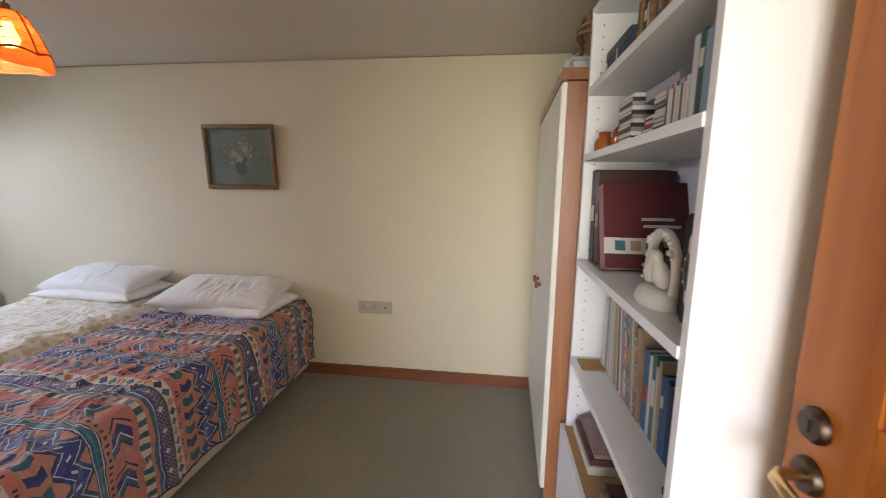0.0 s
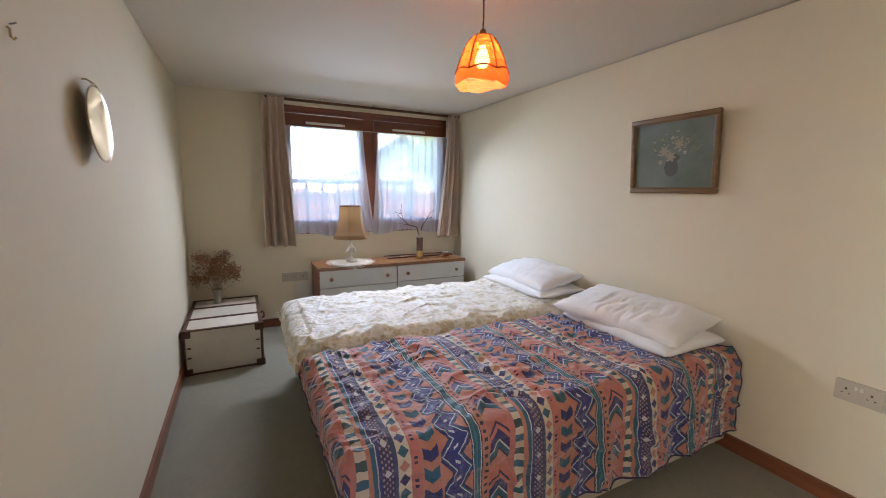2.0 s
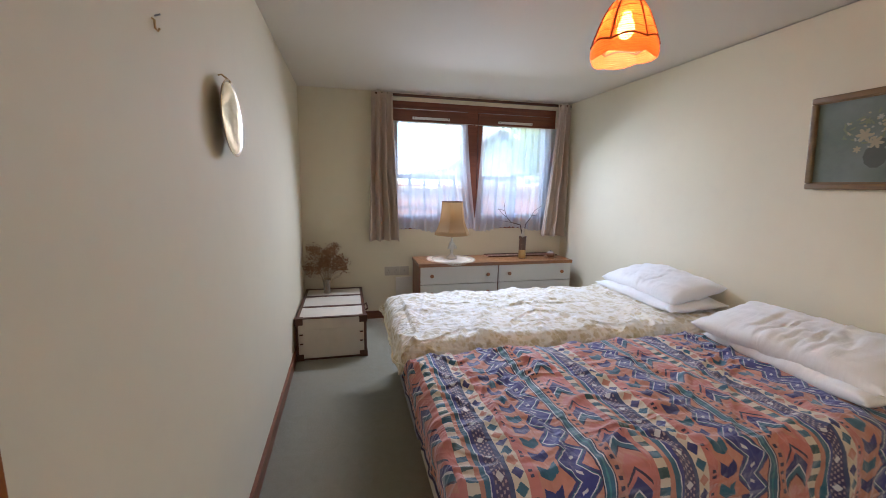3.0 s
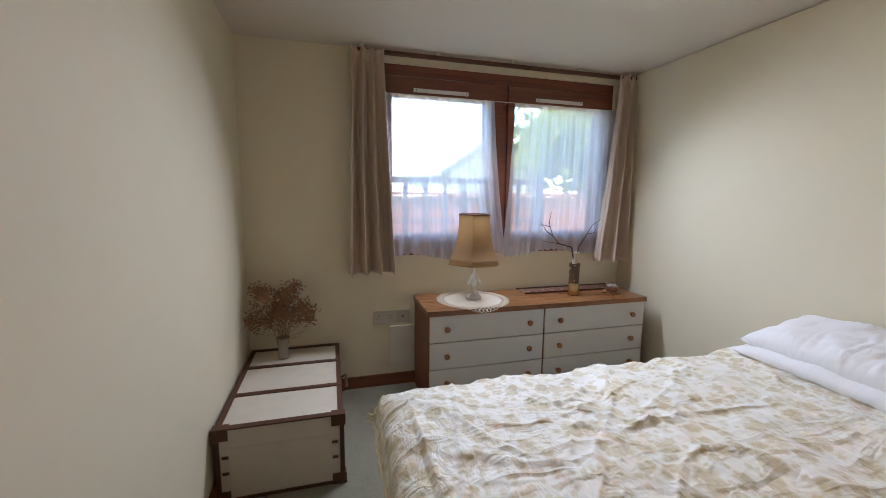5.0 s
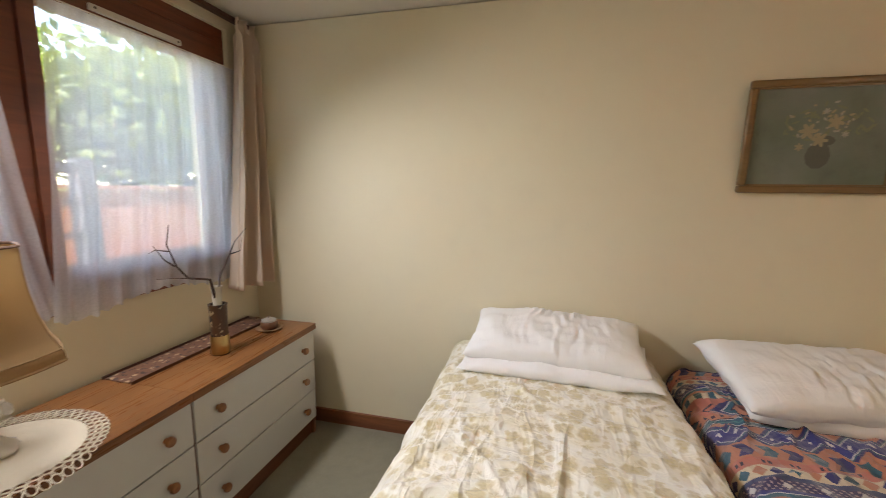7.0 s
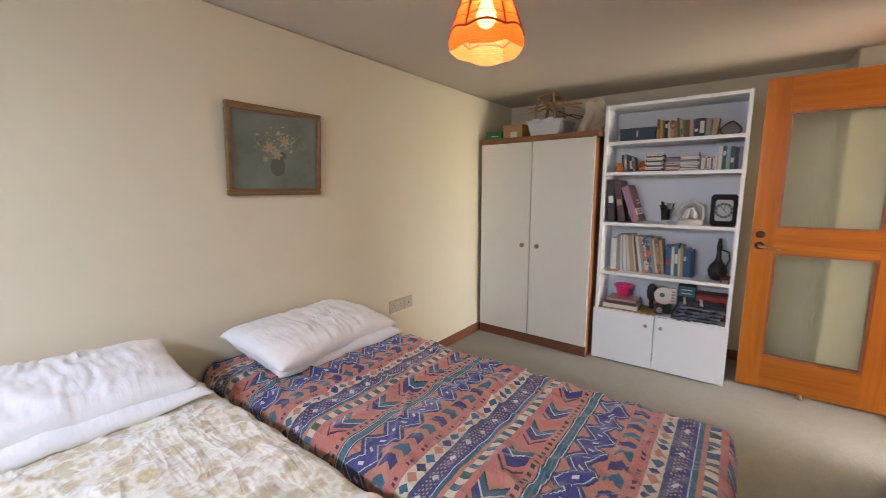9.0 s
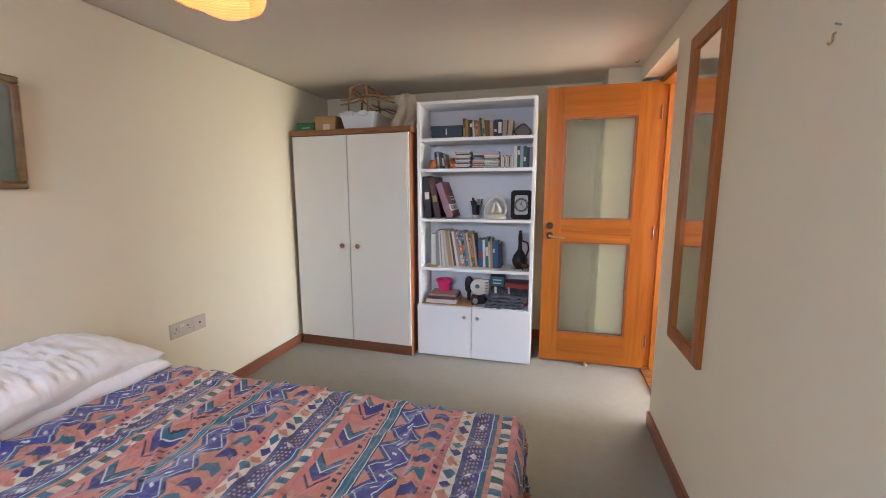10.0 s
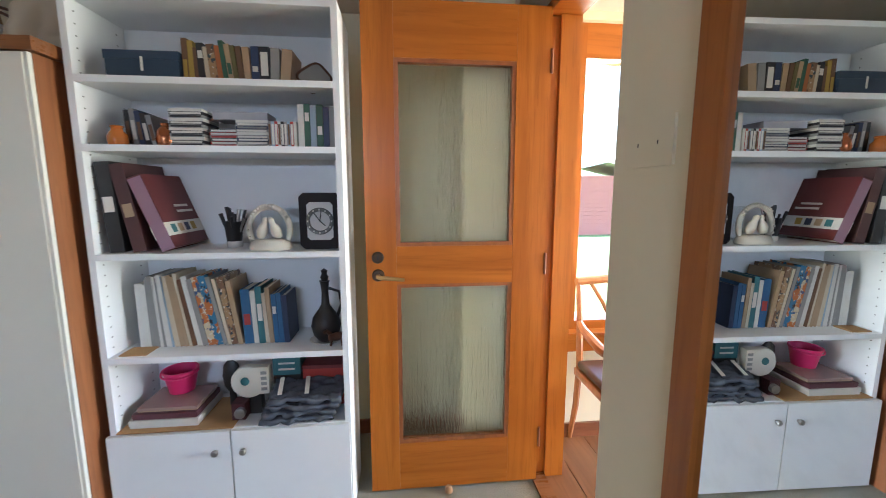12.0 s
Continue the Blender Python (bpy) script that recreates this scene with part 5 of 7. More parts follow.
for i in range(6):
    part("seam_rib", tube([panel_shade(i / 6, v / 12) for v in range(13)], 0.0014, 5), SHADE, sh)
part("gimbal", tube([panel_shade(0.0, 0.02), (tl_x, tl_y, tz0 + 0.50), panel_shade(0.5, 0.02)], 0.002, 5), BRASS, la)
part("stem", tube([(tl_x, tl_y, tz0 + 0.20), (tl_x, tl_y, tz0 + 0.50)], 0.005, 8), BRASS, la)
part("bulb", lathe([(0.0, 0.0), (0.014, 0.0), (0.02, 0.03), (0.03, 0.055), (0.022, 0.08), (0, 0.088)], 16, (tl_x + 0.016, tl_y, tz0 + 0.27)), GLAZED, la, smooth=True)

RUNNER = Mat("brown_patterned_runner", (0.16, 0.075, 0.045), 0.9)
_v = RUNNER.node("ShaderNodeTexVoronoi", Vector=RUNNER.place(vary=False), Scale=30.0)
RUNNER.tint(RUNNER.ramp(Sum(RUNNER.t, _v.outputs[0]), 0.35, 0.2), (0.42, 0.28, 0.17))
RUNNER.tint(RUNNER.ramp(RUNNER.noise(60, 3), 0.55, 0.65), (0.05, 0.03, 0.03))
run = part("table_runner", sheet(8, 60, lambda u, v: (-4.165 + 0.13 * u, 1.70 + 0.73 * v, ZD + 0.004 + 0.003 * noise.noise(Vector((u * 3, v * 20, 0))))), RUNNER.m, None, "narrow brown and cream woven runner laid on the chest", smooth=True)
thick(tagged(run, category="table runner"), 0.003)
rim = thing("runner_tray", (-4.10, 2.06, ZD), "narrow dark wooden tray edge under the runner", "tray")
for x in (-4.168, -4.033):
    part("edge", box(x - 0.003, x + 0.003, 1.695, 2.435, ZD, ZD + 0.012), LEATHER, rim)

vx, vy = -3.95, 2.01
VASE = Mat("brown_studio_pottery", (0.085, 0.038, 0.018), 0.3)
VASE.tint(VASE.ramp(VASE.noise(22, 2, vector=VASE.place((1, 1, 0.5))), 0.52, 0.56), (0.025, 0.016, 0.014))
VASE.tint(VASE.ramp(VASE.noise(35, 2), 0.62, 0.66), (0.42, 0.33, 0.2))
va = thing("pottery_vase", (vx, vy, ZD), "tall brown patterned pottery vase with bare twigs", "vase")
part("body", lathe([(0.0, 0.0), (0.034, 0.0), (0.035, 0.01), (0.033, 0.10), (0.035, 0.205), (0.037, 0.215), (0.029, 0.215), (0.027, 0.11), (0, 0.10)], 24, (vx, vy, ZD)), VASE.m, va, smooth=True)
part("gilt_band", lathe([(0.0355, 0.0), (0.0365, 0.002), (0.0355, 0.075), (0.034, 0.078)], 24, (vx, vy, ZD + 0.004), wobble=lambda a, z: 1 + 0.015 * (1 if math.sin(12 * a) > 0 else 0)), BRASS, va, "ribbed gilt band round the foot", smooth=True)
part("inner_neck", lathe([(0.012, 0.12), (0.016, 0.20), (0.02, 0.275), (0.023, 0.29), (0.018, 0.29), (0.012, 0.20)], 16, (vx, vy, ZD)), TRUNKSKIN, va, "pale inner bottle neck", smooth=True)
TWIG = plain("dark_twig_bark", (0.055, 0.035, 0.028), 0.8)
for pts, r_ in ((((0, 0, 0.2), (0.01, -0.03, 0.305), (-0.005, -0.10, 0.325), (0.01, -0.145, 0.37), (0.0, -0.165, 0.44), (0.01, -0.16, 0.50)), 0.0042),
                (((0.0, -0.146, 0.372), (0.02, -0.19, 0.40), (0.02, -0.22, 0.445)), 0.0026), (((0.0, -0.162, 0.42), (0.0, -0.20, 0.43), (0.02, -0.235, 0.425)), 0.002),
                (((0, 0, 0.2), (0, 0.02, 0.31), (0.0, 0.06, 0.365), (0.01, 0.085, 0.42), (0, 0.15, 0.46)), 0.004), (((0.0, 0.065, 0.375), (0.02, 0.10, 0.385), (0.01, 0.12, 0.43)), 0.0022),
                (((0.01, -0.10, 0.325), (-0.02, -0.13, 0.33), (-0.02, -0.19, 0.34)), 0.002)):
    part("twig", tube([(vx + p[0], vy + 1.25 * p[1], ZD + 0.2 + 1.2 * (p[2] - 0.2)) for p in pts], r_ * 1.45, 6, taper=[1 - 0.75 * i / (len(pts) - 1) for i in range(len(pts))]), TWIG, va, smooth=True)

dx, dy = -3.945, 2.315
di = thing("lidded_dish", (dx, dy, ZD), "small brown lidded pot on a matching saucer", "dish")
part("saucer", lathe([(0.0, 0.0), (0.035, 0.0), (0.06, 0.008), (0.063, 0.011), (0.058, 0.012), (0.032, 0.005), (0, 0.005)], 28, (dx, dy, ZD)), plain("tan_stoneware", (0.33, 0.20, 0.11), 0.4), di, smooth=True)
part("pot", lathe([(0.0, 0.006), (0.034, 0.006), (0.042, 0.02), (0.041, 0.038), (0.036, 0.044), (0, 0.044)], 24, (dx, dy, ZD)), plain("brown_stoneware", (0.17, 0.07, 0.035), 0.35), di, smooth=True)
part("lid", lathe([(0.037, 0.044), (0.036, 0.05), (0.02, 0.058), (0.006, 0.061), (0.007, 0.068), (0, 0.070)], 24, (dx, dy, ZD)), plain("grey_glaze", (0.30, 0.27, 0.24), 0.3), di, smooth=True)

# ---- dried flowers on the trunk ----
fx, fy, fz = -4.02, 0.16, 0.326
fl = thing("dried_flowers", (fx, fy, fz), "cut glass vase of brown dried flowers standing on the trunk", "flowers")
VGLASS = Mat("smoky_cut_glass", (0.62, 0.55, 0.42), 0.15, Transmission_Weight=0.6)
part("vase", lathe([(0.0, 0.0), (0.030, 0.0), (0.031, 0.006), (0.027, 0.05), (0.034, 0.115), (0.036, 0.12), (0.031, 0.117), (0.024, 0.05), (0, 0.012)], 20, (fx, fy, fz), wobble=lambda a, z: 1 + 0.03 * math.cos(10 * a)), VGLASS.m, fl, smooth=True)
STEM, HEAD, PALE = plain("straw_stem", (0.23, 0.15, 0.07), 0.9), plain("dried_brown_petal", (0.30, 0.155, 0.075), 0.9), plain("pale_dried_seed", (0.40, 0.29, 0.17), 0.9)
rnd = random.Random(21)
bloom, spray = bmesh.new(), bmesh.new()
def flake(bm, c, s):
    d = Vector((rnd.uniform(-1, 1), rnd.uniform(-1, 1), rnd.uniform(-1, 1))).normalized()
    w_ = d.orthogonal().normalized() * s * 0.5
    bm.faces.new([bm.verts.new(p) for p in (c - d * s, c + w_, c + d * s, c - w_)])
for i in range(64):
    a, sp = rnd.uniform(0, 6.28), rnd.uniform(0.02, 0.23) * (1.0 if i % 4 else 1.05)
    h = rnd.uniform(0.19, 0.40) - sp * 0.45
    tip = Vector((fx + sp * math.cos(a) * 0.9, fy + sp * math.sin(a), fz + 0.05 + h))
    tip.y, tip.x = max(tip.y, YS + 0.02), max(tip.x, XW + 0.02)
    mid_ = Vector((fx + sp * 0.3 * math.cos(a), fy + sp * 0.3 * math.sin(a), fz + 0.05 + h * 0.6))
    stem = part("stem", tube([(fx + 0.01 * math.cos(a), fy + 0.01 * math.sin(a), fz + 0.05), mid_, tip], 0.0011, 4, None, [1, 0.8, 0.5]), STEM, fl)
    if sp < 0.17:
        for _ in range(52):
            flake(bloom, tip + Vector([rnd.gauss(0, 0.021) for _ in range(3)]), rnd.uniform(0.006, 0.015))
    else:
        for _ in range(14):
            flake(spray, tip + Vector([rnd.gauss(0, 0.018) for _ in range(3)]), rnd.uniform(0.002, 0.005))
tagged(part("dried_bloom", bloom, HEAD, fl, "crumbly red-brown dried petals"), kind="stuff")
tagged(part("seed_spray", spray, PALE, fl, "pale feathery dried seed"), kind="stuff")

# ---- wall fittings ----
def socket_plate(name, at, size, normal, label, kind, holes, skin=None):
    """A flat moulded plate on a wall that faces along normal ('y-', 'y+' or 'x+'), with small dark slots."""
    p = thing(name, at, label, kind)
    w_, h_, t_ = size
    def put(a0, a1, z0, z1, d0, d1):
        if normal == "y-":
            return box(at[0] + a0, at[0] + a1, at[1] - d1, at[1] - d0, at[2] + z0, at[2] + z1)
        if normal == "y+":
            return box(at[0] + a0, at[0] + a1, at[1] + d0, at[1] + d1, at[2] + z0, at[2] + z1)
        return box(at[0] + d0, at[0] + d1, at[1] + a0, at[1] + a1, at[2] + z0, at[2] + z1)
    plate = part("face_plate", put(-w_ / 2, w_ / 2, -h_ / 2, h_ / 2, 0, t_), skin or AGED, p, bevel=0.002)
    for a0, a1, z0, z1, dark in holes:
        part("slot" if dark else "rocker", put(a0, a1, z0, z1, t_ - 0.001, t_ + (0.0006 if dark else 0.004)), BLACK if dark else PLASTIC, plate)
    return p

def pin_holes(c):
    return [(c - 0.003, c + 0.003, 0.004, 0.014, True), (c - 0.014, c - 0.008, -0.012, -0.008, True), (c + 0.008, c + 0.014, -0.012, -0.008, True)]
socket_plate("socket", (-0.775, YN, 0.508), (0.146, 0.086, 0.009), "y-", "cream double power socket on the wall", "socket", pin_holes(-0.038) + pin_holes(0.038) + [(-0.012, -0.004, 0.012, 0.028, False), (0.004, 0.012, 0.012, 0.028, False)])
socket_plate("aerial_socket", (-0.655, YN, 0.508), (0.086, 0.086, 0.009), "y-", "cream single aerial outlet plate beside the socket", "socket", [(-0.006, 0.006, -0.006, 0.006, True)])
socket_plate("socket", (XW, 0.765, 0.468), (0.146, 0.086, 0.009), "x+", "cream double power socket on the window wall", "socket", pin_holes(-0.038) + pin_holes(0.038))
socket_plate("aerial_socket", (XW, 0.885, 0.468), (0.086, 0.086, 0.009), "x+", "cream single outlet plate beside the socket", "socket", [(-0.006, 0.006, -0.006, 0.006, True)])
socket_plate("cover_plate", (-0.366, YS, 1.385), (0.146, 0.088, 0.006), "y+", "blank wall-coloured cover plate with two screws beside the mirror", "cover plate", [(-0.032, -0.029, -0.004, 0.003, True), (0.029, 0.032, -0.004, 0.003, True)], WALL)
hp = thing("access_panel", (XW, 0.90, 0.27), "flat cream panel on the wall below the sockets", "panel")
part("panel", box(XW, XW + 0.02, 0.80, 0.956, 0.13, 0.405), PLASTIC, hp, bevel=0.004)

pt = thing("wall_plate", (-1.87, YS, 1.495), "round beige china plate with pale blue well on the wall", "plate")
bm = moved(lathe([(0.0, 0.012), (0.055, 0.012), (0.075, 0.018), (0.118, 0.032), (0.121, 0.036), (0.116, 0.036), (0.074, 0.023), (0.055, 0.0165), (0.0, 0.0165)], 48), Matrix.Translation((-1.87, YS + 0.002, 1.495)) @ pose(0, 0, 0, -88, 0, 0))
plate = part("plate", bm, paint("glazed_beige_china", (0.44, 0.37, 0.30), 0.12, 0.1), pt, smooth=True)
part("gilt_rim", moved(lathe([(0.1195, 0.0352), (0.122, 0.0362), (0.1195, 0.0372), (0.117, 0.0362), (0.1195, 0.0352)], 48), Matrix.Translation((-1.87, YS + 0.002, 1.495)) @ pose(0, 0, 0, -88, 0, 0)), BRASS, plate, smooth=True)
part("well", moved(lathe([(0.0, 0.0173), (0.055, 0.0173), (0.074, 0.0238), (0.088, 0.0282), (0.0885, 0.0278)], 48), Matrix.Translation((-1.87, YS + 0.002, 1.495)) @ pose(0, 0, 0, -88, 0, 0)), plain("pale_blue_glaze", (0.33, 0.42, 0.58), 0.1), plate, "pale blue glazed well", smooth=True)
part("hanger", tube([(-1.87, YS + 0.002, 1.63), (-1.87, YS + 0.012, 1.633), (-1.87, YS + 0.03, 1.62), (-1.87, YS + 0.038, 1.61)], 0.003, 6), BRASS, pt, "brass plate hook")
hk = thing("wall_hook", (-1.42, YS, 1.60), "small bare brass picture hook on the wall", "hook")
part("hook", tube([(-1.42, YS, 1.632), (-1.42, YS + 0.005, 1.629), (-1.42, YS + 0.005, 1.613), (-1.42, YS + 0.010, 1.607), (-1.42, YS + 0.014, 1.613)], 0.0024, 6), BRASS, hk)
part("nail", tube([(-1.435, YS, 1.642), (-1.435, YS + 0.012, 1.646)], 0.002, 6), STEEL, hk)
hk = thing("ceiling_hook", (0.44, 0.0, ZC), "small dark screw hook in the ceiling", "hook")
part("hook", tube([(0.44, 0.0, ZC), (0.44, 0.0, ZC - 0.012), (0.44, 0.014, ZC - 0.018), (0.44, 0.022, ZC - 0.010)], 0.0025, 6), DARKMETAL, hk)

# ---- dining chair seen through the doorway ----
cm = pose(0.49, -0.665, 0, 0, 0, -90)
ca = thing("dining_chair", (0.49, -0.665, 0), "open-armed orange beech dining chair with brown seat", "chair")
def cpart(name, bm, mat, lab="", **k):
    return part(name, moved(bm, cm), mat, ca, lab, **k)
for s in (-1, 1):
    cpart("front_leg", tube([(s * 0.23, -0.22, 0), (s * 0.235, -0.215, 0.25), (s * 0.24, -0.21, 0.44)], 0.017, 8, taper=[0.7, 0.9, 1.1]), CHAIRWOOD, smooth=True)
    cpart("back_leg", tube([(s * 0.21, 0.30, 0), (s * 0.215, 0.235, 0.22), (s * 0.215, 0.215, 0.44), (s * 0.215, 0.235, 0.66), (s * 0.21, 0.275, 0.86)], 0.016, 8, taper=[0.8, 1, 1.1, 1, 0.9]), CHAIRWOOD, smooth=True)
    cpart("arm", tube([(s * 0.215, 0.235, 0.655), (s * 0.255, 0.10, 0.66), (s * 0.27, -0.08, 0.645), (s * 0.255, -0.15, 0.635)], 0.019, 8, taper=[0.8, 1, 1.2, 1.0]), CHAIRWOOD, smooth=True)
    cpart("arm_support", tube([(s * 0.24, -0.21, 0.43), (s * 0.255, -0.17, 0.53), (s * 0.255, -0.14, 0.635)], 0.016, 8), CHAIRWOOD, smooth=True)
    cpart("back_slat", tube([(s * 0.02, 0.218, 0.46), (s * 0.025, 0.232, 0.60), (s * 0.09, 0.255, 0.75), (s * 0.15, 0.272, 0.85)], 0.0095, 6), CHAIRWOOD, smooth=True)
cpart("back_slat", tube([(0, 0.22, 0.46), (0, 0.235, 0.62), (0, 0.27, 0.85)], 0.008, 6), CHAIRWOOD, smooth=True)
cpart("top_rail", tube([(-0.225, 0.272, 0.855), (0, 0.285, 0.865), (0.225, 0.272, 0.855)], 0.021, 8), CHAIRWOOD, smooth=True)
cpart("seat_rail", box(-0.24, 0.24, -0.23, 0.225, 0.39, 0.43), CHAIRWOOD, bevel=0.006)
cpart("seat", box(-0.235, 0.235, -0.225, 0.205, 0.431, 0.475), plain("dark_brown_leatherette", (0.07, 0.035, 0.022), 0.45), "padded dark brown seat", bevel=0.018, seg=3)

# ---- on top of the wardrobe ----
ZW = 1.757
def carton(name, x0, x1, y0, y1, z0, z1, mat, label, kind="box", lid=None):
    b_ = thing(name, ((x0 + x1) / 2, (y0 + y1) / 2, z0), label, kind)
    part("body", box(x0, x1, y0, y1, z0, z1 - 0.02), mat, b_, bevel=0.002)
    part("lid", box(x0 - 0.003, x1 + 0.003, y0 - 0.003, y1 + 0.003, z1 - 0.022, z1), lid or mat, b_, bevel=0.002)
    return b_
CARD = paint("brown_cardboard", (0.40, 0.24, 0.10), 0.85, 0.2, 90, 0.3)
carton("shoe_box", 0.40, 0.66, 2.37, 2.52, ZW, ZW + 0.075, plain("green_card", (0.03, 0.16, 0.06), 0.6), "flat dark green box with white lettering bar on the wardrobe")
g = thing("lettering", (0.395, 2.44, ZW + 0.045), "white lettering bar on the green box", "label")
part("bar", box(0.3955, 0.3995, 2.405, 2.475, ZW + 0.03, ZW + 0.038), PLASTIC, g)
cb = carton("cardboard_box", 0.38, 0.62, 2.17, 2.345, ZW, ZW + 0.115, CARD, "small brown cardboard box with white label on the wardrobe")
part("paper_label", box(0.3765, 0.3795, 2.215, 2.275, ZW + 0.008, ZW + 0.055), PLASTIC, cb, "white printed label")
tub = thing("storage_tub", (0.50, 1.98, ZW), "cloudy white plastic storage tub on the wardrobe", "storage box")
TUBP = Mat("cloudy_white_plastic", (0.78, 0.79, 0.80), 0.35, Transmission_Weight=0.15)
bm = bmesh.new()
lv = []
for sx, z in ((0.0, 0.0), (0.025, 0.115), (0.035, 0.118), (0.035, 0.13), (0.022, 0.13), (0.018, 0.115), (-0.006, 0.006)):
    lv.append([bm.verts.new(p) for p in ((0.40 - sx, 1.865 - sx, ZW + z), (0.68 + sx, 1.865 - sx, ZW + z), (0.68 + sx, 2.095 + sx, ZW + z), (0.40 - sx, 2.095 + sx, ZW + z))])
for a_, b_ in zip(lv, lv[1:]):
    for i in range(4):
        j = (i + 1) % 4
        bm.faces.new((a_[i], a_[j], b_[j], b_[i]))
bm.faces.new(lv[0]); bm.faces.new(lv[-1])
part("tub", bm, TUBP.m, tub, bevel=0.004)
for y in (1.92, 2.04):
    part("clip", box(0.350, 0.364, y - 0.03, y + 0.03, ZW + 0.10, ZW + 0.136), TUBP.m, tub, bevel=0.004)
cane = thing("cane_frame", (0.55, 1.97, ZW + 0.131), "small bent cane frame lying in the tub", "cane frame")
CANE = timber("pale_cane", (0.32, 0.175, 0.07), (0.20, 0.10, 0.038), "z", 0.5, 3)
rnd = random.Random(2)
P = [(0.44, 2.08, 0.10), (0.44, 2.06, 0.32), (0.44, 1.93, 0.34), (0.46, 1.92, 0.10), (0.66, 2.06, 0.31), (0.66, 1.92, 0.33), (0.66, 2.08, 0.12), (0.66, 1.9, 0.12)]
for a_, b_, r_ in ((0, 1, 0.009), (1, 2, 0.008), (2, 3, 0.010), (0, 3, 0.009), (1, 4, 0.008), (2, 5, 0.008), (4, 5, 0.008), (4, 6, 0.009), (5, 7, 0.009), (6, 7, 0.008), (0, 6, 0.008), (3, 7, 0.008), (1, 7, 0.006), (2, 6, 0.006)):
    p_, q_ = Vector(P[a_]), Vector(P[b_])
    mid_ = (p_ + q_) / 2 + Vector((rnd.uniform(-.01, .01), rnd.uniform(-.012, .012), rnd.uniform(0, .012)))
    part("cane", tube([(v.x, v.y, ZW + v.z) for v in (p_, mid_, q_)], r_, 7), CANE, cane, smooth=True)
for z, bow in ((0.235, 0.02), (0.20, 0.03)):
    part("cane", tube([(0.42 + 0.03 * math.sin(i), 2.14 - 0.055 * i, ZW + z + bow * math.sin(math.pi * i / 8)) for i in range(9)], 0.007, 7), CANE, cane, smooth=True)
for k, (y, s) in enumerate(((1.80, 1), (1.74, -1))):
    part("dark_bar", tube([(0.48, 1.90, ZW + 0.15 + 0.05 * k), (0.52, y, ZW + 0.15 + 0.02 * s), (0.5, 1.70, ZW + 0.14)], 0.005, 6), LEATHER, cane)
def sack(u, v):
    a = 2 * math.pi * u
    z = 0.27 * v
    r_ = (0.085 + 0.02 * math.sin(3 * a)) * (1 - 0.35 * v) * (1.0 if v < 0.92 else 1 - (v - 0.92) * 9) + 0.014 * noise.noise(Vector((math.cos(a) * 2, math.sin(a) * 2, v * 6)))
    slump = 0.05 * math.sin(v * 2.6)
    return (0.50 + 0.95 * r_ * math.cos(a) - slump * 0.3, 1.66 + 1.05 * r_ * math.sin(a) - slump, ZW + z + 0.01 * noise.noise(Vector((a, v * 5, 2))))
bag = part("canvas_bag", sheet(48, 30, sack), cloth("oatmeal_canvas", (0.52, 0.44, 0.33), weave=350, fade=0.4), None, "slumped oatmeal canvas bag standing on the wardrobe", smooth=True, sharp=80)
tagged(bag, category="bag")

# ---- things in the bookcase ----
rnd = random.Random(77)
COLORS = {}
def dye(name, c, rough=0.5):
    if name not in COLORS:
        COLORS[name] = plain(name, c, rough)
    return COLORS[name]
PAPER = paint("book_paper", (0.60, 0.55, 0.44), 0.9, 0.1, 400, 0.3)

def book(y, z, thick_, high, deep, mat, label, lean_=0.0, x=None, band=None, kind="book", group="books on the shelves"):
    """A book standing with its spine out; y is its near face at the foot, a negative lean_ tips it towards +y, in degrees."""
    x0 = x if x is not None else BX + 0.03
    b_ = thing(kind.replace(" ", "_"), (x0, y, z), label, kind, group)
    m = Matrix.Translation((x0, y, z + max(0.0, thick_ * math.sin(radians(-lean_))))) @ pose(0, 0, 0, lean_, 0, 0)
    t = min(0.0025, thick_ * 0.15)
    cover = box(0, deep, 0, t, 0, high)
    box(0, deep, thick_ - t, thick_, 0, high, cover)
    box(0, t, t, thick_ - t, 0, high, cover)
    c = part("cover", moved(cover, m), mat, b_)
    part("pages", moved(box(t, deep - 0.003, t, thick_ - t, 0.003, high - 0.003), m), PAPER, b_)
    if band:
        part("spine_label", moved(box(-0.0006, 0, thick_ * 0.15, thick_ * 0.85, high * band[0], high * band[1]), m), band[2], c)
    return b_

WHITEP, BLACKP = dye("white_print", (0.66, 0.64, 0.58)), dye("black_print", (0.02, 0.02, 0.022))
def row(z, y_start, specs, deep, group="books on the shelves", x=None, wide=1.0, tall=1.0):
    """Books side by side from y_start towards -y."""
    y = y_start
    for thick_, high, color, lean_, label, band in specs:
        thick_, high = thick_ * wide, high * tall
        y -= thick_ / math.cos(radians(lean_)) + 0.0012
        book(y, z, thick_, high, deep + rnd.uniform(-0.01, 0.01), color if isinstance(color, bpy.types.Material) else dye(*color), label + " on a bookcase shelf", -lean_, x, band, group=group)
    return y

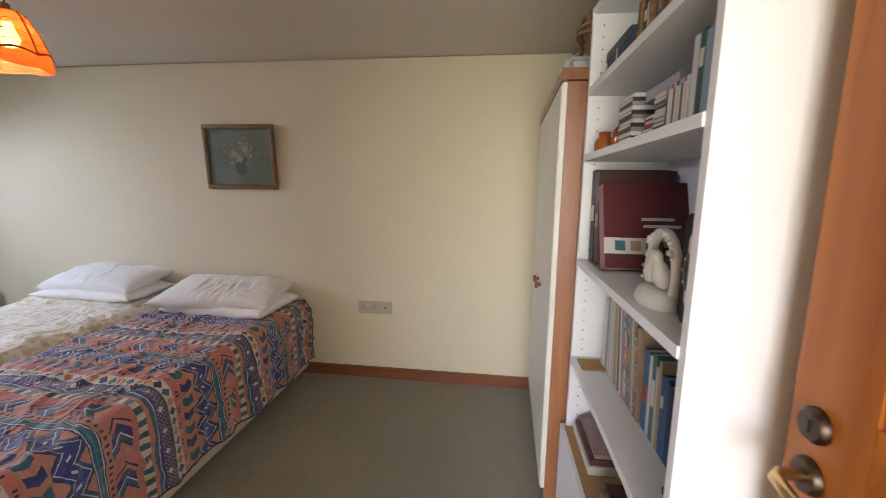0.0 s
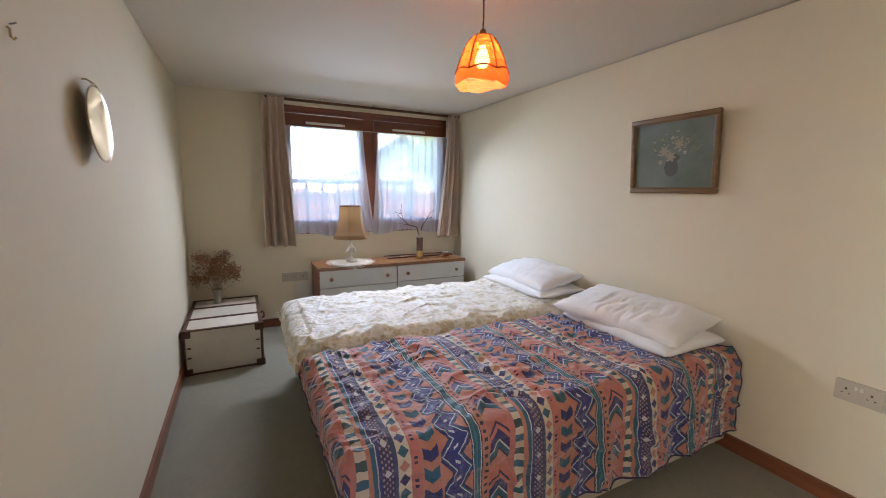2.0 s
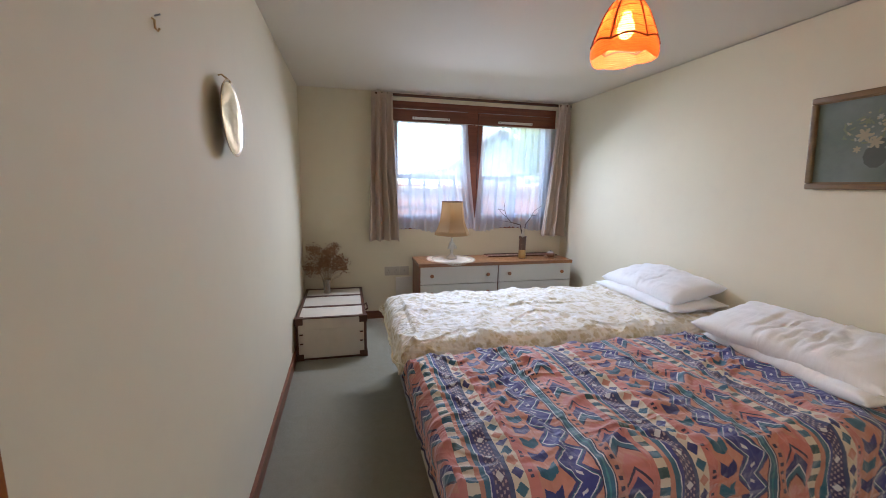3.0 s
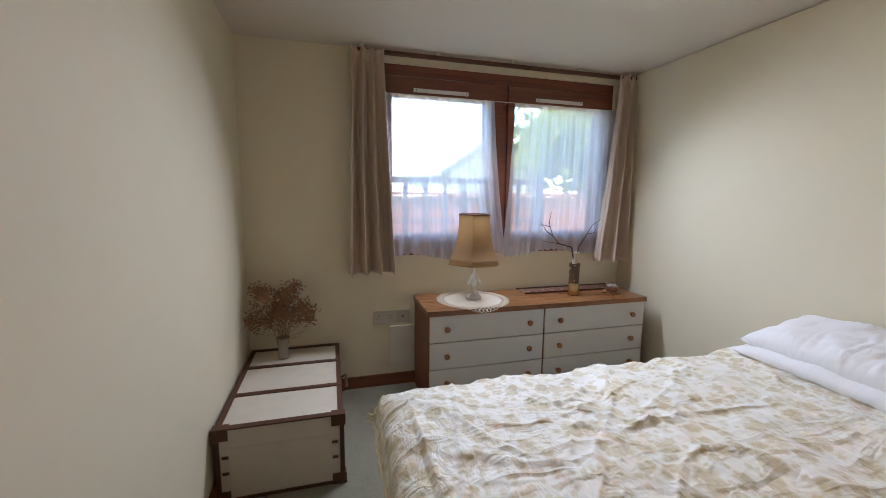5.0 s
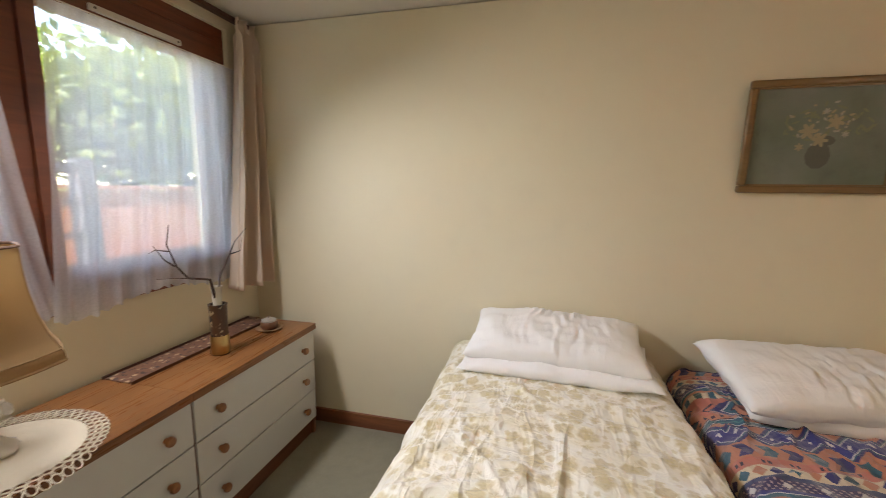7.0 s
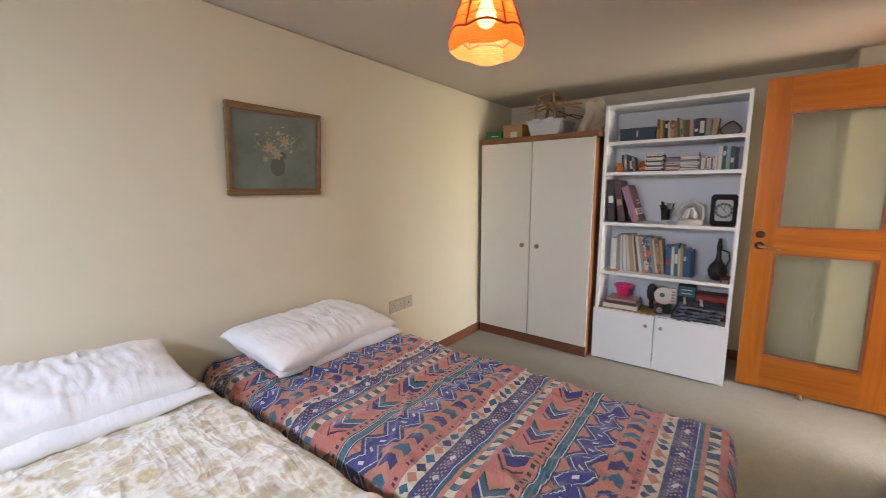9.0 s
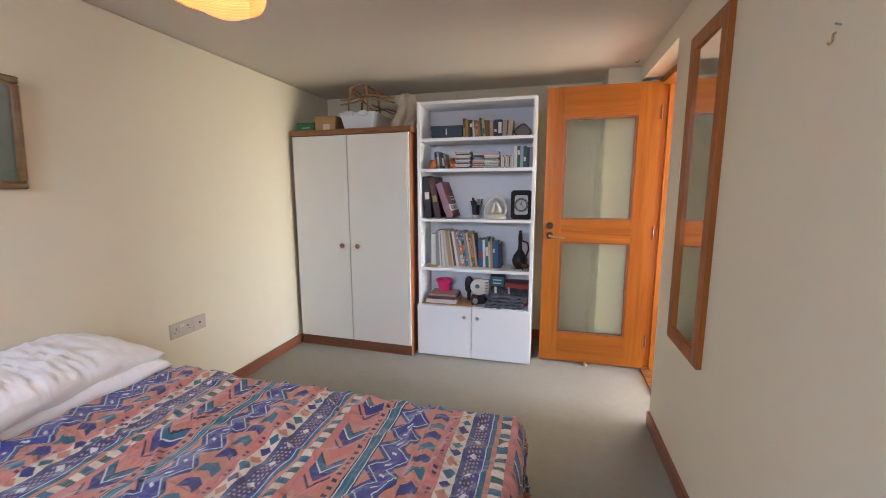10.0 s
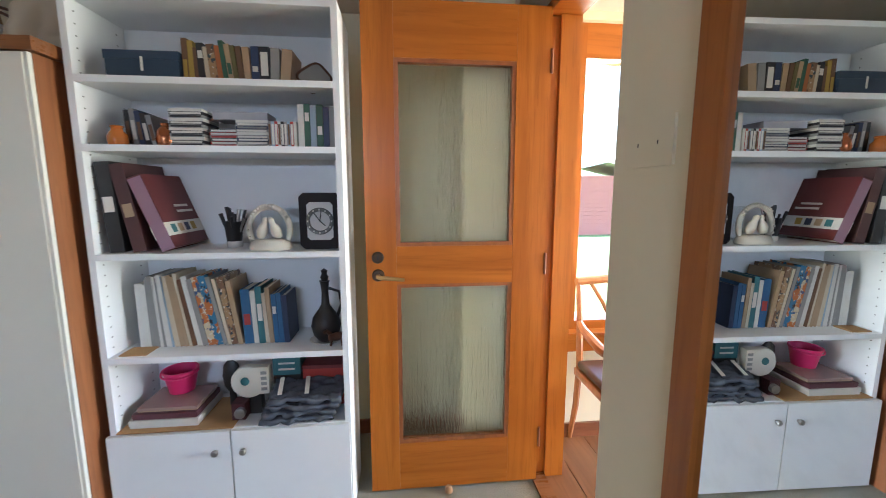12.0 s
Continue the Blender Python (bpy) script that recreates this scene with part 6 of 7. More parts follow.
yellow, orange, brown = ("yellow_cover", (0.36, 0.24, 0.04)), ("orange_cover", (0.36, 0.12, 0.035)), ("brown_cover", (0.13, 0.065, 0.03))
blue, navy_c, green = ("blue_cover", (0.03, 0.11, 0.24)), ("navy_cover", (0.02, 0.035, 0.09)), ("dark_green_cover", (0.03, 0.10, 0.06))
teal_c, red, cream_c = ("teal_cover", (0.04, 0.15, 0.17)), ("red_cover", (0.38, 0.04, 0.03)), ("cream_cover", (0.56, 0.49, 0.36))
grey, black_c, pale = ("grey_cover", (0.26, 0.26, 0.25)), ("black_cover", (0.018, 0.018, 0.02)), ("pale_blue_cover", (0.30, 0.40, 0.50))
white_c, tan = ("white_cover", (0.62, 0.61, 0.57)), ("tan_cover", (0.38, 0.27, 0.16))
def illustrated(name, ground, shapes, ink):
    """A printed jacket: blots of two colours on a ground."""
    k = Mat(name, ground, 0.35)
    k.tint(k.ramp(k.noise(24, 2, 0.5, k.place((1, 1, 0.7))), 0.50, 0.53), shapes)
    k.tint(k.ramp(k.noise(30, 3, 0.6), 0.58, 0.61), ink)
    k.tint(k.ramp(k.noise(75, 2, 0.5), 0.62, 0.65), (0.60, 0.56, 0.46))
    return k.m


JACKET_A = illustrated("orange_picture_jacket", (0.46, 0.14, 0.03), (0.55, 0.46, 0.30), (0.05, 0.09, 0.20))
JACKET_B = illustrated("blue_picture_jacket", (0.04, 0.16, 0.30), (0.44, 0.13, 0.03), (0.015, 0.02, 0.03))
JACKET_C = illustrated("brown_picture_jacket", (0.16, 0.09, 0.05), (0.34, 0.22, 0.11), (0.03, 0.05, 0.06))
S1, S2, S3, S4, S5 = (s + 0.0005 for s in (*SHELF, 0.416))

# top shelf
bx = thing("storage_box", (0.47, 1.27, S1), "dark blue marbled card box with a pale tab", "box")
part("body", box(0.405, 0.55, 1.165, 1.395, S1, S1 + 0.074), dye("marbled_blue_card", (0.025, 0.05, 0.09)), bx, bevel=0.003)
part("lid", box(0.402, 0.553, 1.162, 1.398, S1 + 0.062, S1 + 0.090), dye("marbled_blue_card", (0.025, 0.05, 0.09)), bx, bevel=0.003)
part("tab", box(0.4000, 0.4015, 1.275, 1.283, S1 + 0.025, S1 + 0.07), WHITEP, bx)
row(S1, 1.158, [(0.018, 0.150, brown, 0, "slim brown and yellow book", (0.0, 0.5, dye(*yellow))), (0.017, 0.142, yellow, 0, "slim yellow book", None), (0.012, 0.118, brown, 1, "slim brown book", None),
    (0.022, 0.135, black_c, 2, "dark paperback", (0.6, 0.8, WHITEP)), (0.014, 0.122, cream_c, 4, "slim cream book", None), (0.024, 0.132, JACKET_C, 5, "brown picture paperback", None), (0.016, 0.128, orange, 5, "dull orange book", None),
    (0.015, 0.146, green, 6, "dark green book", None), (0.017, 0.135, tan, 6, "tan book with olive band", (0.2, 0.5, dye(*green))), (0.015, 0.13, ("olive_cover", (0.12, 0.10, 0.03)), 6, "olive book", None), (0.017, 0.128, brown, 5, "brown book", None),
    (0.022, 0.126, tan, 3, "tan book", None), (0.026, 0.13, navy_c, 0, "navy hardback", (0.3, 0.45, WHITEP)), (0.034, 0.130, black_c, 0, "black hardback with white lettering bars", (0.2, 0.85, WHITEP)), (0.03, 0.126, grey, -2, "grey hardback", None), (0.034, 0.122, tan, -6, "tan hardback", None)], 0.13, x=BX + 0.045, tall=0.92)
pf = thing("framed_photo", (0.46, 0.70, S1), "dark oval-cornered photo frame leaning back", "photo frame")
m = Matrix.Translation((0.47, 0.70, S1)) @ pose(0, 0, 0, -38, 18, 20)
pts = [(0.0, 0.055 * math.copysign(abs(math.cos(a)) ** 0.5, math.cos(a)), 0.048 + 0.046 * math.copysign(abs(math.sin(a)) ** 0.5, math.sin(a))) for a in [2 * math.pi * i / 32 for i in range(33)]]
part("rim", moved(tube(pts, 0.005, 6), m), LEATHER, pf, smooth=True)
part("picture", moved(box(-0.001, 0.003, -0.05, 0.05, 0.006, 0.09), m), dye(*grey), pf)
part("stand", box(0.44, 0.50, 0.655, 0.70, S1, S1 + 0.008), LEATHER, pf)

# second shelf
jar = thing("honey_jar", (0.415, 1.39, S2), "small amber glass jar", "jar")
part("jar", lathe([(0, 0), (0.026, 0), (0.031, 0.012), (0.030, 0.035), (0.018, 0.05), (0.017, 0.058), (0.021, 0.062), (0.019, 0.066), (0, 0.066)], 20, (0.412, 1.385, S2)), Mat("amber_glaze", (0.36, 0.11, 0.02), 0.2).m, jar, smooth=True)
y = 1.385
for i, (c, h) in enumerate(((black_c, 0.128), (grey, 0.132), (navy_c, 0.125), (black_c, 0.118), (grey, 0.112))):
    book(y - 0.02 - 0.021 * i, S2, 0.017, h, 0.11, dye(*c), "tape case standing aslant among others", -2 - 2 * i, BX + 0.085, (0.2, 0.7, WHITEP if i % 2 else dye(*brown)), "tape case", "tapes on the shelf")
cj = thing("copper_jar", (0.42, 1.225, S2), "small copper lustre jar", "jar")
part("jar", lathe([(0, 0), (0.026, 0), (0.033, 0.02), (0.028, 0.052), (0.014, 0.068), (0.016, 0.078), (0.0, 0.078)], 20, (0.425, 1.235, S2)), plain("copper_lustre", (0.45, 0.17, 0.08), 0.25, 1.0), cj, smooth=True)
def disc_stack(y0, z, n, colors, jit=0.004, x=0.405):
    for i in range(n):
        o = rnd.uniform(-jit, jit)
        d_ = thing("disc_case", (x + 0.06, y0, z + 0.0106 * i), "music disc case in a stack", "disc case", "disc cases on the shelf")
        zz = z + 0.0106 * i
        part("case", box(x + o, x + 0.124 + o, y0 - 0.055 + o, y0 + 0.055 + o, zz + 0.0002, zz + 0.0102), dye(*colors[i % len(colors)]), d_)
        part("spine_card", box(x + o - 0.0006, x + o, y0 - 0.050 + o, y0 + 0.050 + o, zz + 0.002, zz + 0.0084), WHITEP if i % 3 else dye(*colors[(i + 1) % len(colors)]), d_)
disc_stack(1.158, S2, 12, (grey, black_c, white_c))
disc_stack(1.037, S2, 6, (grey, red, black_c), x=0.43)
disc_stack(0.945, S2, 9, (white_c, grey, navy_c, grey), x=0.42)
lb = thing("long_box", (0.47, 0.985, S2 + 0.0957), "long flat grey box lying on the disc cases", "box")
part("box", box(0.425, 0.53, 0.893, 1.077, S2 + 0.0957, S2 + 0.122), dye("lilac_grey_card", (0.36, 0.36, 0.40)), lb, bevel=0.002)
y = 0.885
for i in range(9):
    y -= 0.0108
    book(y, S2, 0.0102, 0.088, 0.12, dye(*(grey, pale, red, white_c, black_c)[i % 5]), "disc case standing upright on the shelf", 0, None, (0.1, 0.9, WHITEP if i % 3 else dye(*brown)), "disc case", "disc cases on the shelf")
row(S2, 0.783, [(0.020, 0.148, white_c, 0, "white paperback", None), (0.020, 0.150, green, 0, "dark green paperback", (0.6, 0.8, WHITEP)), (0.020, 0.145, pale, 0, "pale blue paperback", None), (0.022, 0.148, green, 0, "green paperback", (0.3, 0.5, WHITEP)), (0.020, 0.140, navy_c, 0, "navy paperback", None), (0.018, 0.142, grey, 0, "grey paperback", None)], 0.15)

# third shelf: albums, cup, snow globe figure, clock
maroon = ("maroon_cloth", (0.105, 0.018, 0.018))
book(1.395, S3, 0.048, 0.315, 0.24, dye(*black_c), "black ring binder standing against the bookcase side", -4, None, (0.45, 0.62, WHITEP), "ring binder", "albums on the shelf")
book(1.322, S3, 0.045, 0.31, 0.24, dye("brown_plum_cloth", (0.075, 0.03, 0.03)), "dark plum ring binder leaning on another", -10, None, (0.4, 0.55, dye(*tan)), "ring binder", "albums on the shelf")
al = book(1.225, S3, 0.05, 0.275, 0.25, dye(*maroon), "maroon photo album with a white wrapper band, leaning", -20, None, None, "photo album", "albums on the shelf")
m = Matrix.Translation((BX + 0.03, 1.225, S3 + 0.05 * math.sin(radians(20)))) @ pose(0, 0, 0, -20, 0, 0)
part("wrapper_band", moved(box(-0.0012, 0.251, -0.0012, 0.0512, 0.045, 0.095), m), WHITEP, al, "white printed paper band")
for i, c in enumerate((teal_c, tan, navy_c, yellow)):
    part("band_picture", moved(box(0.03 + 0.045 * i, 0.06 + 0.045 * i, -0.0018, -0.0013, 0.055, 0.086), m), dye(*c), al)
for x0_, x1_, z_ in ((0.11, 0.205, 0.150), (0.115, 0.225, 0.128)):
    part("lettering_bar", moved(box(x0_, x1_, -0.0018, -0.0001, z_, z_ + 0.009), m), WHITEP, al, "pale lettering on the cover")
part("plastic_sleeve", moved(box(-0.002, -0.0013, 0.002, 0.048, 0.0, 0.27), m), Mat("glossy_lilac_film", (0.30, 0.18, 0.24), 0.1).m, al, "shiny clear sleeve on the spine")
cup = thing("brush_cup", (0.53, 1.075, S3), "black beaker crowded with cosmetic brushes", "cup")
part("cup", lathe([(0, 0), (0.024, 0.0), (0.027, 0.02), (0.034, 0.10), (0.031, 0.10), (0.022, 0.01), (0, 0.01)], 20, (0.53, 1.075, S3)), BLACK, cup, smooth=True)
part("foot", lathe([(0.026, 0), (0.0275, 0.002), (0.0285, 0.022), (0.027, 0.024)], 20, (0.53, 1.075, S3)), GLAZED, cup, smooth=True)
for i in range(14):
    a = rnd.uniform(0, 6.28)
    e = (0.53 + 0.042 * math.cos(a), 1.075 + 0.05 * math.sin(a), S3 + rnd.uniform(0.11, 0.155))
    part("brush", tube([(0.53 + 0.012 * math.cos(a), 1.075 + 0.012 * math.sin(a), S3 + 0.02), e], rnd.uniform(0.002, 0.006), 6, taper=[0.6, 1.4]), BLACK if i % 3 else STEEL, cup)
BISQUE = paint("ivory_bisque", (0.62, 0.59, 0.51), 0.4, 0.1)
fig = thing("dove_ornament", (0.435, 0.91, S3), "cream ornament of two doves under a wreath arch", "ornament")
bm = lathe([(0, 0), (0.075, 0.0), (0.08, 0.008), (0.07, 0.03), (0.055, 0.038), (0, 0.04)], 28, (0.435, 0.91, S3), (0.6, 1.0))
tube([(0.435, 0.91 + 0.072 * math.cos(t), S3 + 0.075 + 0.085 * math.sin(t)) for t in [math.pi * (-0.15 + 1.3 * i / 24) for i in range(25)]], 0.011, 8, bm)
for i in range(26):
    t = math.pi * (-0.1 + 1.2 * i / 25)
    c = (0.43 + rnd.uniform(-0.01, 0.005), 0.91 + 0.074 * math.cos(t), S3 + 0.075 + 0.088 * math.sin(t))
    k = rnd.uniform(0.005, 0.009)
    v = bmesh.ops.create_icosphere(bm, subdivisions=1, radius=k)["verts"]
    bmesh.ops.translate(bm, verts=v, vec=c)
for s in (-1, 1):
    d_ = moved(lathe([(0, -0.03), (0.014, -0.022), (0.02, 0.0), (0.015, 0.022), (0.009, 0.032), (0.012, 0.044), (0.008, 0.054), (0, 0.058)], 14), Matrix.Translation((0.425, 0.91 + s * 0.025, S3 + 0.068)) @ pose(0, 0, 0, s * 20, -8, 0))
    part("dove", d_, BISQUE, fig, smooth=True, sharp=60)
part("wreath_arch", bm, BISQUE, fig, smooth=True, sharp=60)
fr_ = thing("framed_photo", (0.575, 0.91, S3), "small clear frame standing behind the doves", "photo frame")
part("pane", box(0.585, 0.592, 0.84, 0.99, S3, S3 + 0.15), GLASS, fr_)
ck = thing("mantel_clock", (0.46, 0.735, S3), "dark square clock with cut corners and pale dial", "clock")
def octagon(w_, h_, c, x0, x1, cy, cz):
    bm = bmesh.new()
    o = [(-w_ + c, -h_), (w_ - c, -h_), (w_, -h_ + c), (w_, h_ - c), (w_ - c, h_), (-w_ + c, h_), (-w_, h_ - c), (-w_, -h_ + c)]
    a_ = [bm.verts.new((x0, cy + p, cz + q)) for p, q in o]
    b_ = [bm.verts.new((x1, cy + p, cz + q)) for p, q in o]
    bm.faces.new(a_); bm.faces.new(b_)
    for i in range(8):
        j = (i + 1) % 8
        bm.faces.new((a_[i], a_[j], b_[j], b_[i]))
    return bm
cz = S3 + 0.1055
part("case", octagon(0.075, 0.105, 0.016, 0.425, 0.50, 0.725, cz), plain("dark_walnut_case", (0.012, 0.008, 0.008), 0.5, Specular_IOR_Level=0.2), ck, bevel=0.003)
dial = part("dial", octagon(0.047, 0.070, 0.010, 0.422, 0.425, 0.725, cz), dye("grey_dial", (0.55, 0.55, 0.53), 0.4), ck)
ringp = [(0.4212, 0.725 + 0.043 * math.cos(t), cz + 0.043 * math.sin(t)) for t in [2 * math.pi * i / 40 for i in range(41)]]
part("chapter_ring", tube(ringp, 0.0075, 6), dye("dull_pewter", (0.12, 0.12, 0.115), 0.4), dial, smooth=True)
for a, ln in ((2.3, 0.026), (0.15, 0.036), (-0.6, 0.04)):
    part("clock_hand", tube([(0.4195, 0.725, cz), (0.4195, 0.725 - ln * math.sin(a), cz + ln * math.cos(a))], 0.0018, 5), BLACKP, dial)
for i in range(12):
    a = i * math.pi / 6
    part("hour_mark", box(0.4130, 0.4136, 0.725 + 0.043 * math.sin(a) - 0.002, 0.725 + 0.043 * math.sin(a) + 0.002, cz + 0.043 * math.cos(a) - 0.003, cz + 0.043 * math.cos(a) + 0.003), WHITEP, dial)

# fourth shelf: magazines, books, jug
end = row(S4, 1.42, [(0.024, 0.235, white_c, 0, "white magazine file", None), (0.012, 0.232, white_c, 1, "white booklet", None), (0.010, 0.255, grey, 1, "grey ring-bound notebook", None), (0.018, 0.262, grey, 2, "pale grey folder", None),
    (0.010, 0.26, white_c, 3, "white pamphlet", None), (0.008, 0.255, grey, 3, "thin grey magazine", None), (0.018, 0.265, white_c, 4, "white magazine", None), (0.008, 0.262, pale, 5, "thin pale magazine", None), (0.018, 0.262, cream_c, 6, "cream magazine", None),
    (0.016, 0.265, tan, 7, "tan folder", None), (0.012, 0.26, tan, 8, "tan booklet", None), (0.010, 0.27, cream_c, 8, "cream booklet", None), (0.016, 0.25, brown, 9, "brown book", None), (0.018, 0.26, white_c, 9, "white magazine", None),
    (0.018, 0.25, grey, 10, "grey book", None), (0.024, 0.258, JACKET_A, 10, "orange picture book with cream and navy shapes", None), (0.026, 0.262, JACKET_B, 11, "blue and orange picture book", None), (0.014, 0.258, grey, 11, "slate grey book", None),
    (0.012, 0.25, cream_c, 10, "cream paperback", None), (0.022, 0.255, JACKET_C, 9, "brown picture book", None), (0.016, 0.24, tan, 8, "tan book", None)], 0.165, x=BX + 0.095, wide=1.05, tall=1.06)
end = row(S4, end - 0.004, [(0.034, 0.205, blue, 2, "blue travel guide with red band", (0.35, 0.55, dye(*red))), (0.018, 0.20, white_c, 2, "white paperback", None), (0.024, 0.215, teal_c, 2, "teal guide book", (0.4, 0.7, WHITEP)), (0.014, 0.19, cream_c, 3, "cream paperback", None), (0.016, 0.21, tan, 3, "tan book", None),
    (0.018, 0.185, blue, 2, "bright blue book", (0.6, 0.75, WHITEP)), (0.018, 0.19, blue, 2, "bright blue book", None), (0.02, 0.18, navy_c, 2, "navy book", None)], 0.15, x=BX + 0.10, tall=1.06)
jug = thing("black_jug", (0.48, 0.725, S4), "round-bodied black jug with tall neck and handle", "jug")
jx, jy = 0.475, 0.728
part("body", lathe([(0, 0.004), (0.03, 0.004), (0.05, 0.03), (0.058, 0.065), (0.05, 0.10), (0.028, 0.13), (0.016, 0.15), (0.013, 0.20), (0.017, 0.235), (0.02, 0.245), (0.012, 0.245), (0.010, 0.16), (0, 0.15)], 28, (jx, jy, S4)), dye("black_pottery", (0.018, 0.015, 0.015), 0.35), jug, smooth=True)
part("handle", tube([(jx, jy - 0.045, S4 + 0.10), (jx, jy - 0.062, S4 + 0.15), (jx, jy - 0.055, S4 + 0.20), (jx, jy - 0.015, S4 + 0.215)], 0.006, 8), dye("black_pottery", (0.018, 0.015, 0.015), 0.35), jug, smooth=True)
part("stopper", lathe([(0.0, 0.245), (0.012, 0.245), (0.016, 0.26), (0.010, 0.272), (0.013, 0.285), (0.0, 0.295)], 16, (jx, jy, S4)), dye("black_pottery", (0.018, 0.015, 0.015), 0.35), jug, smooth=True)
part("saucer", lathe([(0, 0), (0.05, 0), (0.066, 0.008), (0.062, 0.010), (0.048, 0.004), (0, 0.004)], 28, (jx, jy, S4)), GLAZED, jug, "white saucer", smooth=True)
co = thing("coaster", (0.42, 1.40, S4), "square brown cork coaster at the shelf's edge", "coaster")
part("cork", box(0.385, 0.465, 1.355, 1.445, S4, S4 + 0.005), CARD, co, bevel=0.001)
orn = thing("carved_figure", (0.42, 0.675, S4), "small dark carved wooden animal", "ornament")
bm = moved(lathe([(0, -0.035), (0.012, -0.03), (0.017, 0), (0.014, 0.025), (0, 0.036)], 10), Matrix.Translation((0.42, 0.68, S4 + 0.035)) @ pose(0, 0, 0, 90, 0, 30))
for sx in (-1, 1):
    for sy in (-1, 1):
        tube([(0.42 + 0.008 * sx, 0.68 + 0.018 * sy, S4 + 0.03), (0.42 + 0.01 * sx, 0.68 + 0.022 * sy, S4)], 0.004, 5, bm)
tube([(0.42, 0.70, S4 + 0.04), (0.41, 0.715, S4 + 0.06), (0.40, 0.722, S4 + 0.058)], 0.008, 6, bm)
part("animal", bm, LEATHER, orn, smooth=True)

# cupboard top: boxes, bucket, radio, bags
bd = thing("cardboard_sheet", (0.47, 1.27, S5), "flat brown cardboard sheet lining the cupboard top", "cardboard")
part("sheet", box(0.362, 0.60, 1.065, 1.470, S5, S5 + 0.004), CARD, bd)
for i, (x0, x1, y0, y1, h, c, lab) in enumerate(((0.39, 0.60, 1.20, 1.44, 0.03, white_c, "flat white game box in a stack"), (0.395, 0.59, 1.205, 1.43, 0.022, ("plum_box", (0.10, 0.035, 0.045)), "flat plum game box in a stack"), (0.41, 0.58, 1.21, 1.42, 0.016, tan, "flat tan box with a pinkish-brown lid on a stack"))):
    z = S5 + 0.0045 + (0, 0.0302, 0.0524)[i]
    g = thing("game_box", ((x0 + x1) / 2, (y0 + y1) / 2, z), lab, "box", "boxes in a stack")
    part("tray", box(x0, x1, y0, y1, z, z + h * 0.6), dye(*c), g, bevel=0.001)
    part("lid", box(x0 - 0.002, x1 + 0.002, y0 - 0.002, y1 + 0.002, z + h * 0.35, z + h), dye(*c) if i < 2 else dye("pinkish_brown_lid", (0.34, 0.24, 0.21), 0.25), g, bevel=0.001)
bk = thing("toy_bucket", (0.545, 1.30, S5 + 0.069), "bright pink plastic bucket on stacked boxes", "bucket")
PINK = Mat("bright_pink_plastic", (0.70, 0.03, 0.16), 0.35).m
part("pail", lathe([(0, 0.0), (0.045, 0.0), (0.062, 0.085), (0.066, 0.087), (0.066, 0.096), (0.059, 0.096), (0.042, 0.006), (0, 0.006)], 28, (0.55, 1.33, S5 + 0.0692)), PINK, bk, smooth=True)
part("handle", tube([(0.55 - 0.069 * math.sin(t), 1.33 + 0.069 * math.cos(t), S5 + 0.158 - 0.012 * math.sin(t)) for t in [math.pi * i / 14 for i in range(15)]], 0.004, 6), PINK, bk, smooth=True)
hb = thing("hairbrush", (0.53, 1.14, S5), "black oval hairbrush standing on its end", "brush")
part("brush", moved(lathe([(0, 0), (0.014, 0.004), (0.014, 0.06), (0.03, 0.085), (0.036, 0.13), (0.03, 0.175), (0.012, 0.195), (0, 0.197)], 20, scale=(0.5, 1)), Matrix.Translation((0.53, 1.125, S5 + 0.0045))), BLACK, hb, smooth=True)
rd = thing("round_radio", (0.52, 1.03, S5), "white rounded plastic radio with a blue dial", "radio")
bm = moved(lathe([(0, 0), (0.062, 0.0), (0.066, 0.006), (0.066, 0.03), (0.062, 0.036), (0, 0.036)], 32), Matrix.Translation((0.49, 1.035, S5 + 0.135)) @ pose(0, 0, 0, 0, -90, 0))
box(0.4545, 0.49, 0.955, 1.02, S5 + 0.085, S5 + 0.195, bm)
part("body", bm, PLASTIC, rd, smooth=True)
part("stand", box(0.46, 0.50, 0.99, 1.06, S5, S5 + 0.085), BLACK, rd, bevel=0.006)
part("dial", moved(lathe([(0, 0), (0.017, 0.0), (0.016, 0.003), (0, 0.004)], 20), Matrix.Translation((0.4535, 1.045, S5 + 0.14)) @ pose(0, 0, 0, 0, -90, 0)), dye(*teal_c), rd)
for i in range(4):
    part("button", box(0.4525, 0.4545, 0.963, 0.985, S5 + 0.10 + 0.022 * i, S5 + 0.112 + 0.022 * i), dye(*grey), rd)
tb = thing("teal_box", (0.53, 0.88, S5), "teal and black electronics carton", "box")
part("carton", box(0.50, 0.60, 0.845, 0.95, S5, S5 + 0.14), BLACK, tb, bevel=0.002)
part("carton_top", box(0.498, 0.60, 0.843, 0.952, S5 + 0.14, S5 + 0.215), dye(*teal_c), tb, bevel=0.002)
